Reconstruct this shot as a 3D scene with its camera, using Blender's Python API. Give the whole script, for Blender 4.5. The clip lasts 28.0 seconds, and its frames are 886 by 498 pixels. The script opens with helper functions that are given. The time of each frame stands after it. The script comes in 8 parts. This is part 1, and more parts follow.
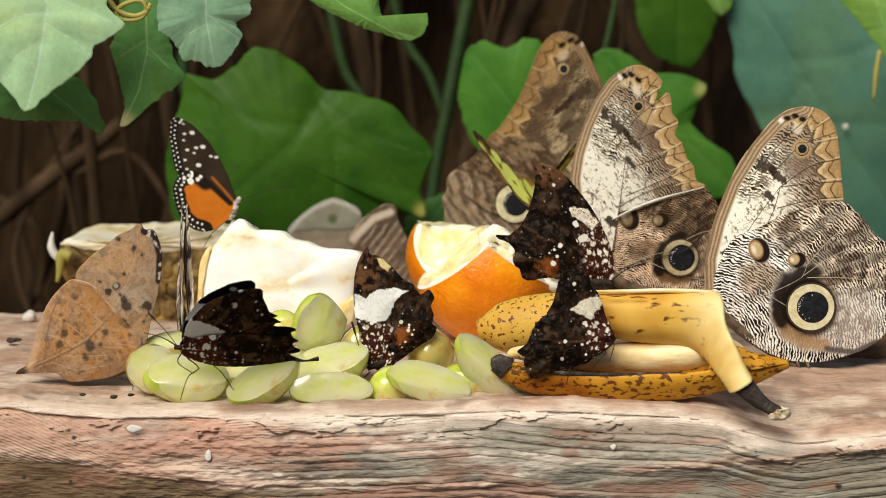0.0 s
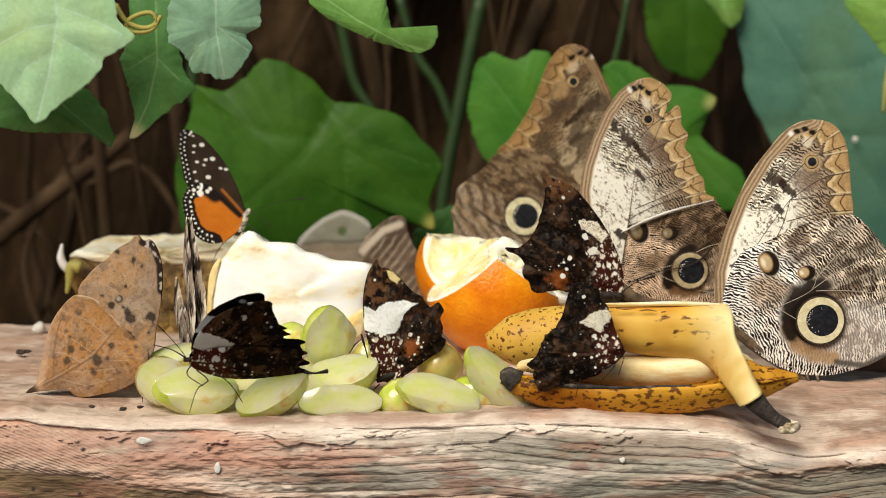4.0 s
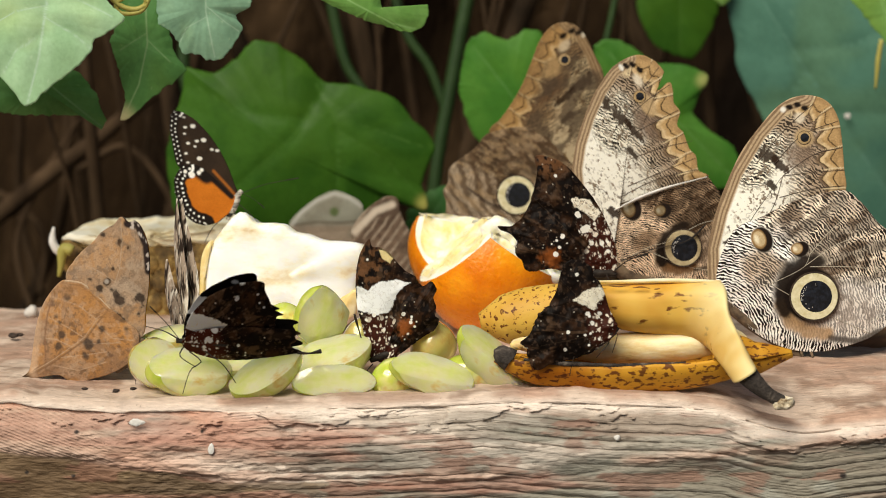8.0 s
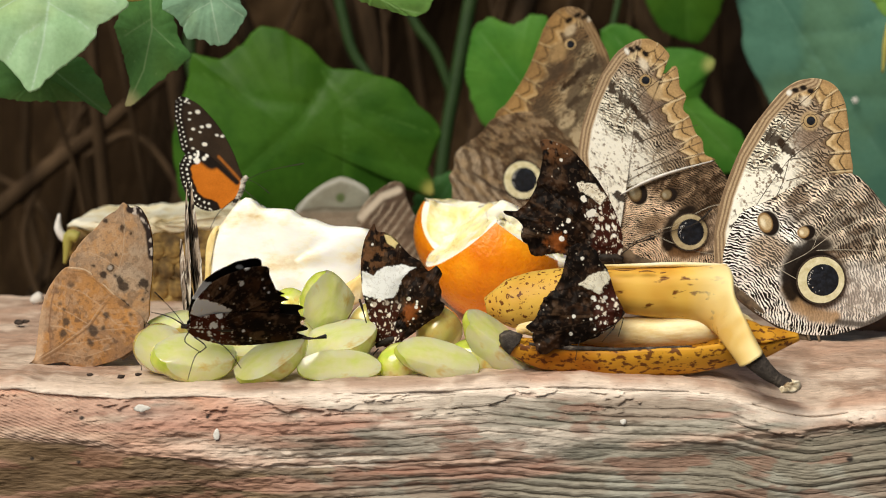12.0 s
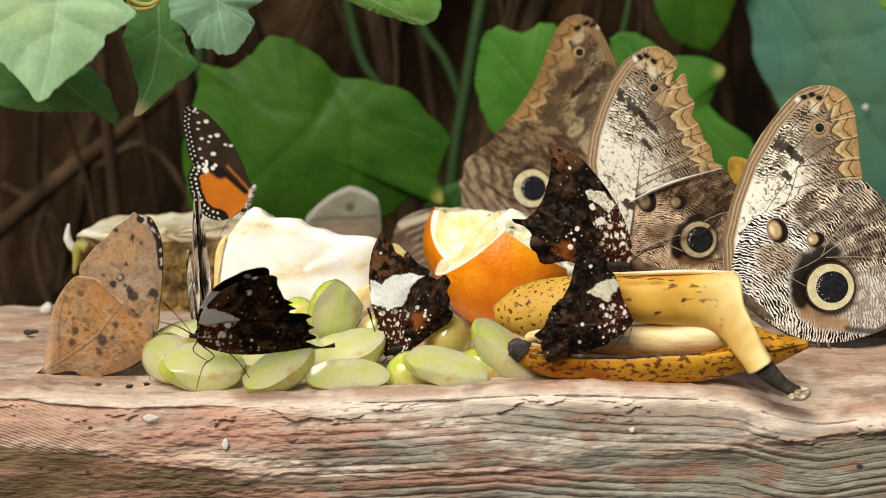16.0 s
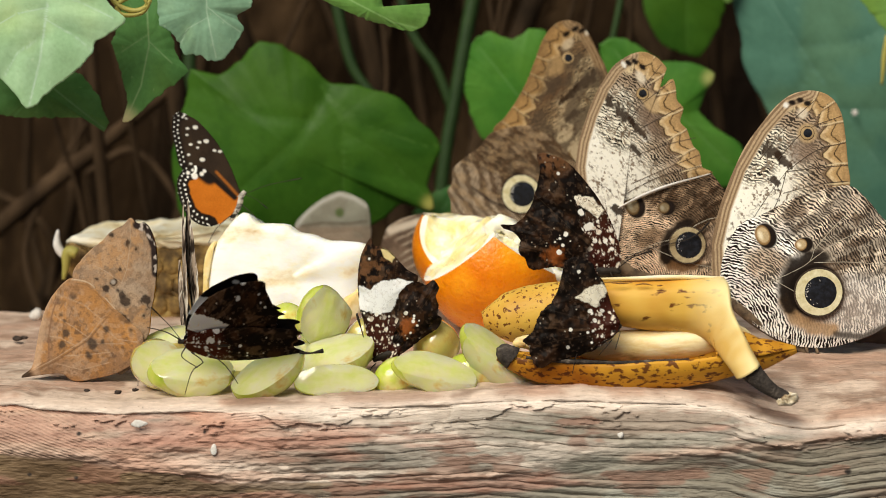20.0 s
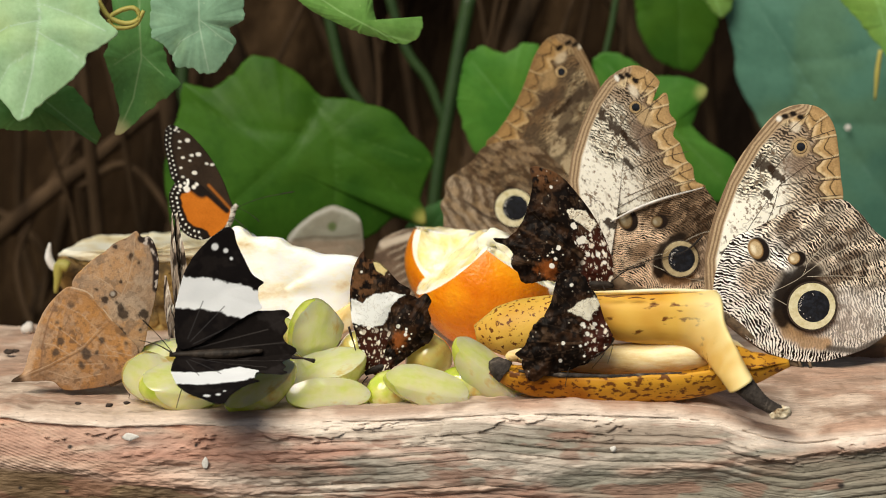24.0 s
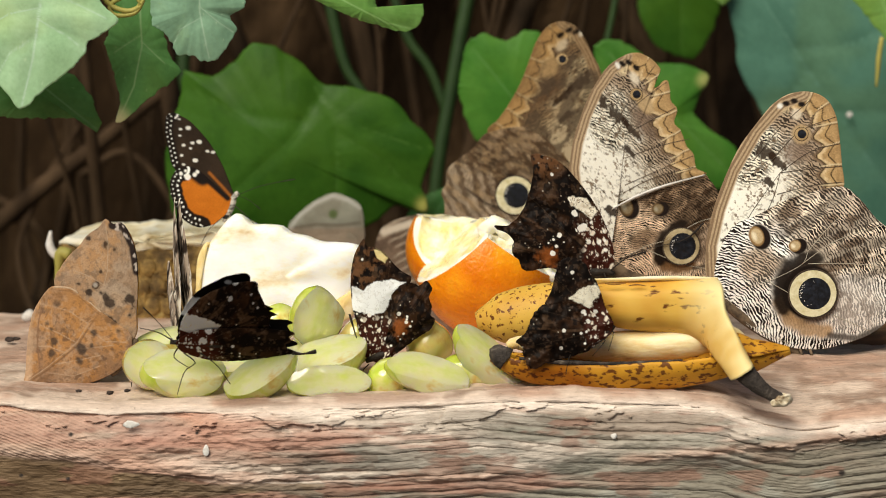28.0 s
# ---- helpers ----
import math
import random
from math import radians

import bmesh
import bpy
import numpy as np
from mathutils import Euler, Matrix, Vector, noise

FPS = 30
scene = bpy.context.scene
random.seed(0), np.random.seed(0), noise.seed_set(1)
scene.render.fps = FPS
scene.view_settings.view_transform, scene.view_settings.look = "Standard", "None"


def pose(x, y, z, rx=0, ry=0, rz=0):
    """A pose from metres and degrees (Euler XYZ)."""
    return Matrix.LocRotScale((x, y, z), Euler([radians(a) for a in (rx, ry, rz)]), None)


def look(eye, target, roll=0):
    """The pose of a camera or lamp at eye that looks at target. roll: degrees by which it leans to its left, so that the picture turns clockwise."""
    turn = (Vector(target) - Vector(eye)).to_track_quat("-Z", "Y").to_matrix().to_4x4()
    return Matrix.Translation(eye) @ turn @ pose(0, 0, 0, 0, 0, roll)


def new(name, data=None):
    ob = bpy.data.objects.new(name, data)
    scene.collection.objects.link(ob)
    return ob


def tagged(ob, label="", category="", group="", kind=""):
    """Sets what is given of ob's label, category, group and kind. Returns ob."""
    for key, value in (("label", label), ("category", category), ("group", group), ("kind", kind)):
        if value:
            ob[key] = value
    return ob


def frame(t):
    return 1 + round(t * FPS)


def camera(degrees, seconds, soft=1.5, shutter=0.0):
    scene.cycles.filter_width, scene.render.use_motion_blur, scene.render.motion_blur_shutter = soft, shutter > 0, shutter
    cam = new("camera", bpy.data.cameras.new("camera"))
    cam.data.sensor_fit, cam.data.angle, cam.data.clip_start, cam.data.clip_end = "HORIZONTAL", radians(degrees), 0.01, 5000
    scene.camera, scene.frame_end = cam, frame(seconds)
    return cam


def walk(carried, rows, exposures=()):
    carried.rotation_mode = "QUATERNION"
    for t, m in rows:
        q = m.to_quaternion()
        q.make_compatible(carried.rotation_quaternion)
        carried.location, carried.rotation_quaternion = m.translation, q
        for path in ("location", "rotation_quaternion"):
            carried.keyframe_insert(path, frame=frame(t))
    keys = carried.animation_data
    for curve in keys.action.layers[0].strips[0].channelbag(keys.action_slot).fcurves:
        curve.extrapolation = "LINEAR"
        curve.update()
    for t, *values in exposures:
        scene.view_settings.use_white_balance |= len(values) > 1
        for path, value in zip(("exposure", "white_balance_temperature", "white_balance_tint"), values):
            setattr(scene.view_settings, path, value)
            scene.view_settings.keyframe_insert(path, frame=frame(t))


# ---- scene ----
cam = camera(20, 28.0, soft=0.75, shutter=0.5)
cam.data.dof.use_dof = True
cam.data.dof.focus_distance = 0.99
cam.data.dof.aperture_fstop = 14.0
walk(cam, [
    (0.0, look((-0.0037, -0.9336, 0.1533), (-0.00590, 0.06108, 0.05008), 0.254)),
    (0.5, look((-0.0042, -0.9326, 0.1526), (-0.00752, 0.06211, 0.04953), 0.377)),
    (1.0, look((-0.0037, -0.9330, 0.1524), (-0.00658, 0.06177, 0.04995), 0.473)),
    (1.5, look((-0.0042, -0.9330, 0.1534), (-0.00521, 0.06177, 0.05134), 0.641)),
    (2.0, look((-0.0038, -0.9335, 0.1548), (-0.00319, 0.06118, 0.05169), 0.619)),
    (2.5, look((-0.0038, -0.9325, 0.1539), (-0.00241, 0.06231, 0.05258), 0.599)),
    (3.0, look((-0.0035, -0.9335, 0.1533), (-0.00265, 0.06167, 0.05520), 0.608)),
    (3.5, look((-0.0037, -0.9338, 0.1540), (-0.00580, 0.06142, 0.05608), 0.466)),
    (5.5, look((-0.0044, -0.9319, 0.1531), (-0.01572, 0.06255, 0.04856), 0.265)),
    (6.0, look((-0.0035, -0.9323, 0.1526), (-0.01145, 0.06230, 0.04949), 0.224)),
    (6.5, look((-0.0028, -0.9321, 0.1532), (-0.00762, 0.06240, 0.04866), 0.138)),
    (7.0, look((-0.0031, -0.9318, 0.1527), (-0.00592, 0.06268, 0.04738), -0.040)),
    (7.5, look((-0.0028, -0.9311, 0.1525), (-0.00581, 0.06325, 0.04608), -0.109)),
    (8.0, look((-0.0035, -0.9314, 0.1517), (-0.00672, 0.06303, 0.04651), -0.153)),
    (8.5, look((-0.0030, -0.9314, 0.1516), (-0.00823, 0.06316, 0.04755), -0.244)),
    (9.0, look((-0.0028, -0.9312, 0.1512), (-0.00957, 0.06335, 0.04731), -0.304)),
    (9.5, look((-0.0023, -0.9310, 0.1511), (-0.00947, 0.06350, 0.04623), -0.345)),
    (10.0, look((-0.0012, -0.9307, 0.1500), (-0.00709, 0.06366, 0.04410), -0.414)),
    (10.5, look((-0.0014, -0.9304, 0.1496), (-0.00804, 0.06387, 0.04247), -0.475)),
    (11.0, look((-0.0022, -0.9304, 0.1505), (-0.00938, 0.06373, 0.04250), -0.402)),
    (11.5, look((-0.0013, -0.9294, 0.1492), (-0.00797, 0.06469, 0.04057), -0.407)),
    (12.0, look((-0.0012, -0.9294, 0.1496), (-0.00891, 0.06460, 0.04023), -0.384)),
    (12.5, look((-0.0016, -0.9303, 0.1501), (-0.00981, 0.06412, 0.04456), -0.384)),
    (14.5, look((0.0009, -0.9287, 0.1501), (-0.00675, 0.06551, 0.04324), -0.443)),
    (15.0, look((0.0005, -0.9291, 0.1498), (-0.00955, 0.06520, 0.04406), -0.512)),
    (15.5, look((0.0010, -0.9287, 0.1497), (-0.01080, 0.06567, 0.04406), -0.512)),
    (16.0, look((0.0016, -0.9285, 0.1490), (-0.01228, 0.06582, 0.04354), -0.653)),
    (16.5, look((0.0013, -0.9287, 0.1494), (-0.01316, 0.06562, 0.04357), -0.669)),
    (17.0, look((0.0027, -0.9286, 0.1476), (-0.01152, 0.06581, 0.04309), -0.766)),
    (17.5, look((0.0025, -0.9292, 0.1493), (-0.01179, 0.06504, 0.04351), -0.758)),
    (18.0, look((0.0025, -0.9289, 0.1492), (-0.01141, 0.06533, 0.04278), -0.752)),
    (18.5, look((0.0024, -0.9287, 0.1494), (-0.01138, 0.06556, 0.04313), -0.617)),
    (19.0, look((0.0035, -0.9289, 0.1491), (-0.00976, 0.06535, 0.04299), -0.644)),
    (19.5, look((0.0033, -0.9293, 0.1489), (-0.00911, 0.06523, 0.04474), -0.668)),
    (20.0, look((0.0034, -0.9292, 0.1489), (-0.00773, 0.06537, 0.04577), -0.681)),
    (20.5, look((0.0034, -0.9282, 0.1485), (-0.00726, 0.06653, 0.04618), -0.617)),
    (22.5, look((0.0032, -0.9280, 0.1483), (-0.00610, 0.06700, 0.04887), -0.604)),
    (23.0, look((0.0036, -0.9288, 0.1477), (-0.00524, 0.06641, 0.05055), -0.687)),
    (23.5, look((0.0025, -0.9286, 0.1483), (-0.00518, 0.06673, 0.05198), -0.577)),
    (24.0, look((0.0037, -0.9275, 0.1470), (-0.00470, 0.06784, 0.05081), -0.589)),
    (24.5, look((0.0036, -0.9281, 0.1484), (-0.00582, 0.06697, 0.04991), -0.501)),
    (25.0, look((0.0044, -0.9279, 0.1476), (-0.00546, 0.06712, 0.04879), -0.550)),
    (25.5, look((0.0037, -0.9278, 0.1473), (-0.00545, 0.06715, 0.04776), -0.564)),
    (26.0, look((0.0036, -0.9280, 0.1470), (-0.00418, 0.06709, 0.04865), -0.583)),
    (26.5, look((0.0045, -0.9280, 0.1471), (-0.00306, 0.06713, 0.04830), -0.581)),
    (27.0, look((0.0042, -0.9271, 0.1466), (-0.00401, 0.06788, 0.04735), -0.536)),
    (27.5, look((0.0041, -0.9271, 0.1468), (-0.00475, 0.06777, 0.04615), -0.586)),
    (28.0, look((0.0044, -0.9271, 0.1469), (-0.00506, 0.06773, 0.04582), -0.625)),
], exposures=[(0.0, 0.02), (28.0, 0.02)])

# ---- world, sun ----
world = bpy.data.worlds.new("greenhouse_sky")
world.use_nodes = True
scene.world = world
_sky = world.node_tree.nodes.new("ShaderNodeTexSky")
_sky.sky_type = "NISHITA"
_sky.sun_disc = False
_sky.sun_elevation = radians(45)
_sky.sun_rotation = radians(-158)
_bg = world.node_tree.nodes["Background"]
_bg.inputs["Strength"].default_value = 0.040
world.node_tree.links.new(_sky.outputs[0], _bg.inputs["Color"])
sun = new("sun", bpy.data.lights.new("sun", "SUN"))
sun.data.energy = 4.2
sun.data.angle = radians(40)
sun.data.color = (1.0, 0.94, 0.80)
sun.matrix_world = look((-0.75, -1.60, 1.80), (0, 0, 0))


# ---- shading helpers ----
def nodes_of(name):
    m = bpy.data.materials.new(name)
    m.use_nodes = True
    return m, m.node_tree.nodes, m.node_tree.links, m.node_tree.nodes["Principled BSDF"]


def ramp_node(n, stops):
    r = n.new("ShaderNodeValToRGB")
    e = r.color_ramp.elements
    while len(e) < len(stops):
        e.new(0.5)
    for k, (p, c) in enumerate(stops):
        e[k].position = p
        e[k].color = (*c, 1)
    return r


def noisy(name, stops, scale=60, stretch=(1, 1, 1), rough=0.6, bump=0.3, detail=6, sub=0.0, fine=900, dist=0.001, trans=0.0, coat=0.0, spec=0.35):
    """A mottled surface: a colour ramp over stretched noise, with fine bump."""
    m, n, l, b = nodes_of(name)
    co = n.new("ShaderNodeTexCoord")
    mp = n.new("ShaderNodeMapping")
    mp.inputs["Scale"].default_value = stretch
    l.new(co.outputs["Object"], mp.inputs[0])
    a = n.new("ShaderNodeTexNoise")
    a.inputs["Scale"].default_value = scale
    a.inputs["Detail"].default_value = detail
    a.inputs["Roughness"].default_value = 0.62
    l.new(mp.outputs[0], a.inputs["Vector"])
    r = ramp_node(n, stops)
    l.new(a.outputs["Fac"], r.inputs[0])
    l.new(r.outputs[0], b.inputs["Base Color"])
    f = n.new("ShaderNodeTexNoise")
    f.inputs["Scale"].default_value = fine
    f.inputs["Detail"].default_value = 3
    l.new(mp.outputs[0], f.inputs["Vector"])
    bp = n.new("ShaderNodeBump")
    bp.inputs["Strength"].default_value = bump
    bp.inputs["Distance"].default_value = dist
    l.new(f.outputs["Fac"], bp.inputs["Height"])
    l.new(bp.outputs[0], b.inputs["Normal"])
    mr = n.new("ShaderNodeMapRange")
    mr.inputs[3].default_value = max(0.05, rough - 0.12)
    mr.inputs[4].default_value = min(1, rough + 0.12)
    l.new(f.outputs["Fac"], mr.inputs[0])
    l.new(mr.outputs[0], b.inputs["Roughness"])
    if sub:
        b.inputs["Subsurface Weight"].default_value = sub
        b.inputs["Subsurface Radius"].default_value = (0.008, 0.008, 0.004)
        b.inputs["Subsurface Scale"].default_value = 0.5
    b.inputs["Transmission Weight"].default_value = trans
    b.inputs["Coat Weight"].default_value = coat
    b.inputs["Specular IOR Level"].default_value = spec
    return m


def wing_material(name, rough=0.8, spec=0.05, fine=1500, grain=0.45, dark=(0.014, 0.010, 0.008), bump=0.25, wavy=1.0):
    """Wing scales: painted pattern, cut by fine wavy dark lines along the flow field where the pattern's alpha asks for them."""
    m, n, l, b = nodes_of(name)
    at = n.new("ShaderNodeAttribute")
    at.attribute_name = "pattern"
    fl = n.new("ShaderNodeAttribute")
    fl.attribute_name = "flow"
    co = n.new("ShaderNodeTexCoord")

    def math_node(op, a, c):
        q = n.new("ShaderNodeMath")
        q.operation = op
        for k, x in enumerate((a, c)):
            if isinstance(x, (int, float)):
                q.inputs[k].default_value = x
            elif x is not None:
                l.new(x, q.inputs[k])
        return q.outputs[0]

    def noise_node(scale, detail):
        q = n.new("ShaderNodeTexNoise")
        q.inputs["Scale"].default_value = scale
        q.inputs["Detail"].default_value = detail
        l.new(co.outputs["Object"], q.inputs["Vector"])
        return q.outputs["Fac"]
    broad = math_node("MULTIPLY", noise_node(150, 2), 2.6 * wavy)
    small = math_node("MULTIPLY", noise_node(480, 2), 2.0 * wavy)
    cyc = math_node("ADD", math_node("ADD", fl.outputs["Fac"], broad), small)
    wave = math_node("SINE", math_node("MULTIPLY", cyc, 2 * math.pi), None)
    wave = math_node("ADD", math_node("MULTIPLY", wave, 0.36), math_node("MULTIPLY", noise_node(330, 3), 1.5))
    line = ramp_node(n, [(0.69, (0, 0, 0)), (0.79, (1, 1, 1))])
    l.new(wave, line.inputs[0])
    two = n.new("ShaderNodeMixRGB")
    two.inputs[1].default_value = (*dark, 1)
    l.new(line.outputs[0], two.inputs[0])
    l.new(at.outputs["Color"], two.inputs[2])
    mx = n.new("ShaderNodeMixRGB")
    l.new(at.outputs["Alpha"], mx.inputs[0])
    l.new(at.outputs["Color"], mx.inputs[1])
    l.new(two.outputs[0], mx.inputs[2])
    fn = noise_node(fine, 4)
    gr = n.new("ShaderNodeMixRGB")
    gr.blend_type = "OVERLAY"
    gr.inputs[0].default_value = grain
    l.new(mx.outputs[0], gr.inputs[1])
    l.new(fn, gr.inputs[2])
    l.new(gr.outputs[0], b.inputs["Base Color"])
    bp = n.new("ShaderNodeBump")
    bp.inputs["Strength"].default_value = bump
    bp.inputs["Distance"].default_value = 0.0004
    l.new(fn, bp.inputs["Height"])
    l.new(bp.outputs[0], b.inputs["Normal"])
    b.inputs["Roughness"].default_value = rough
    b.inputs["Specular IOR Level"].default_value = spec
    return m


# ---- mesh helpers ----
def part(name, bm, material, parent=None, label=""):
    me = bpy.data.meshes.new(name)
    bm.to_mesh(me)
    bm.free()
    for p in me.polygons:
        p.use_smooth = True
    for mm in (material if isinstance(material, (list, tuple)) else [material]):
        me.materials.append(mm)
    ob = new(name, me)
    ob.parent = parent
    if label:
        ob["label"] = label
    return ob


def thing(name, loc, label, category, group="", kind=""):
    ob = new(name)
    ob.empty_display_size = 0.01
    ob.location = loc
    return tagged(ob, label, category, group, kind)


def smooth(pts, n, closed=True):
    """A soft curve through the points, resampled at n even steps."""
    P = np.array(pts, float)
    k = len(P)
    out = []
    for i in range(k if closed else k - 1):
        if closed:
            p0, p1, p2, p3 = P[i - 1], P[i], P[(i + 1) % k], P[(i + 2) % k]
        else:
            p0, p1, p2, p3 = P[max(i - 1, 0)], P[i], P[i + 1], P[min(i + 2, k - 1)]
        for t in np.linspace(0, 1, 16, endpoint=False):
            out.append(0.5 * (2 * p1 + (p2 - p0) * t + (2 * p0 - 5 * p1 + 4 * p2 - p3) * t * t + (3 * p1 - p0 - 3 * p2 + p3) * t ** 3))
    out.append(P[0] if closed else P[-1])
    out = np.array(out)
    d = np.r_[0, np.cumsum(np.linalg.norm(np.diff(out, axis=0), axis=1))]
    s = np.linspace(0, d[-1], n, endpoint=not closed)
    return np.stack([np.interp(s, d, out[:, j]) for j in range(P.shape[1])], axis=1)


def tube(path, radii, sides=8, n=0, bm=None, squash=1.0, caps=True):
    """A round bar along a path in metres; radii run along it."""
    bm = bm or bmesh.new()
    P = smooth(path, n or max(6, len(path) * 4), closed=False) if len(path) > 2 or n else np.array(path, float)
    R = np.interp(np.linspace(0, 1, len(P)), np.linspace(0, 1, len(radii)), radii)
    rings = []
    up = Vector((0.13, 0.31, 0.94)).normalized()
    for i, p in enumerate(P):
        d = Vector(P[min(i + 1, len(P) - 1)] - P[max(i - 1, 0)]).normalized()
        a = d.cross(up)
        if a.length < 0.05:
            a = d.cross(Vector((1, 0, 0)))
        a.normalize()
        c = a.cross(d).normalized()
        rings.append([bm.verts.new(Vector(p) + float(R[i]) * (math.cos(q) * a + squash * math.sin(q) * c)) for q in (2 * math.pi * k / sides for k in range(sides))])
    for r0, r1 in zip(rings, rings[1:]):
        for k in range(sides):
            bm.faces.new((r0[k], r0[(k + 1) % sides], r1[(k + 1) % sides], r1[k]))
    if caps:
        bm.faces.new(rings[0][::-1])
        bm.faces.new(rings[-1])
    return bm


_rs = np.random.RandomState(7)
_lat = _rs.rand(256, 256)


def vnoise(u, v):
    """Smooth value noise on a repeating lattice, 0 to 1."""
    iu, iv = np.floor(u).astype(int), np.floor(v).astype(int)
    fu, fv = u - iu, v - iv
    fu, fv = fu * fu * (3 - 2 * fu), fv * fv * (3 - 2 * fv)
    a, b2 = _lat[iu % 256, iv % 256], _lat[(iu + 1) % 256, iv % 256]
    c, d = _lat[iu % 256, (iv + 1) % 256], _lat[(iu + 1) % 256, (iv + 1) % 256]
    return (a * (1 - fu) + b2 * fu) * (1 - fv) + (c * (1 - fu) + d * fu) * fv


def fbm(u, v, octaves=4, seed=0):
    s, amp, tot = 0, 1, 0
    for k in range(octaves):
        s = s + amp * vnoise(u * 2 ** k + 17.3 * k + 31 * seed, v * 2 ** k + 7.7 * k + 13 * seed)
        tot += amp
        amp *= 0.55
    return s / tot


def cells(u, v, size, seed=0):
    """Nearest of a scatter of points: how far it is, and a random number of its own."""
    iu, iv = np.floor(u / size).astype(int), np.floor(v / size).astype(int)
    best, own = np.full(u.shape, 1e9), np.zeros(u.shape)
    for du in (-1, 0, 1):
        for dv in (-1, 0, 1):
            a, b2 = (iu + du + 37 * seed) % 256, (iv + dv + 91 * seed) % 256
            d = np.hypot(u - (iu + du + 0.15 + 0.7 * _lat[a, b2]) * size, v - (iv + dv + 0.15 + 0.7 * _lat[(a + 57) % 256, b2]) * size)
            k = d < best
            best = np.where(k, d, best)
            own = np.where(k, _lat[(a + 101) % 256, (b2 + 33) % 256], own)
    return best, own


def step(a, b, x):
    t = np.clip((x - a) / (b - a), 0, 1)
    return t * t * (3 - 2 * t)


def away(u, v, line):
    """Distance of points to a polyline, and how far along it the nearest place is."""
    L = np.array(line, float)
    best = np.full(u.shape, 1e9)
    along = np.zeros(u.shape)
    run = 0.0
    for a, b2 in zip(L, L[1:]):
        d = b2 - a
        ln = math.hypot(*d)
        t = np.clip(((u - a[0]) * d[0] + (v - a[1]) * d[1]) / (ln * ln + 1e-12), 0, 1)
        q = np.hypot(u - a[0] - t * d[0], v - a[1] - t * d[1])
        k = q < best
        best = np.where(k, q, best)
        along = np.where(k, run + t * ln, along)
        run += ln
    return best, along


def inside(u, v, poly, soft=0.3, rough=0.0, seed=0):
    """1 within a closed polygon, 0 outside, with a soft and roughened edge."""
    P2 = np.array([*poly, poly[0]], float)
    odd = np.zeros(u.shape, bool)
    for a, b2 in zip(P2, P2[1:]):
        if a[1] != b2[1]:
            odd ^= ((a[1] > v) != (b2[1] > v)) & (u < (b2[0] - a[0]) * (v - a[1]) / (b2[1] - a[1]) + a[0])
    d = away(u, v, P2)[0]
    d = np.where(odd, d, -d)
    if rough:
        d = d + rough * 2 * (fbm(u * 0.5, v * 0.5, 4, seed + 4) - 0.5)
    return step(-soft, soft, d)


class Paint:
    """Colours laid over one another on the points of a wing."""

    def __init__(self, u, v, base, ripple=0.0):
        self.u, self.v = u, v
        self.c = np.ones((len(u), 4)) * (*base, ripple)

    def lay(self, mask, colour, ripple=None):
        m = np.clip(mask, 0, 1)[:, None]
        self.c[:, :3] = self.c[:, :3] * (1 - m) + np.array(colour) * m
        if ripple is not None:
            self.c[:, 3] = self.c[:, 3] * (1 - m[:, 0]) + ripple * m[:, 0]

    def spot(self, u, v, r, colour, soft=0.4, squeeze=1.0, ripple=0.0):
        d = np.hypot(self.u - u, (self.v - v) * squeeze)
        self.lay(1 - step(r - soft, r + soft, d), colour, ripple)

    def line(self, pts, width, colour, soft=0.3, ripple=0.0):
        d, _ = away(self.u, self.v, pts)
        self.lay(1 - step(width / 2 - soft, width / 2 + soft, d), colour, ripple)


WING_OF = {}


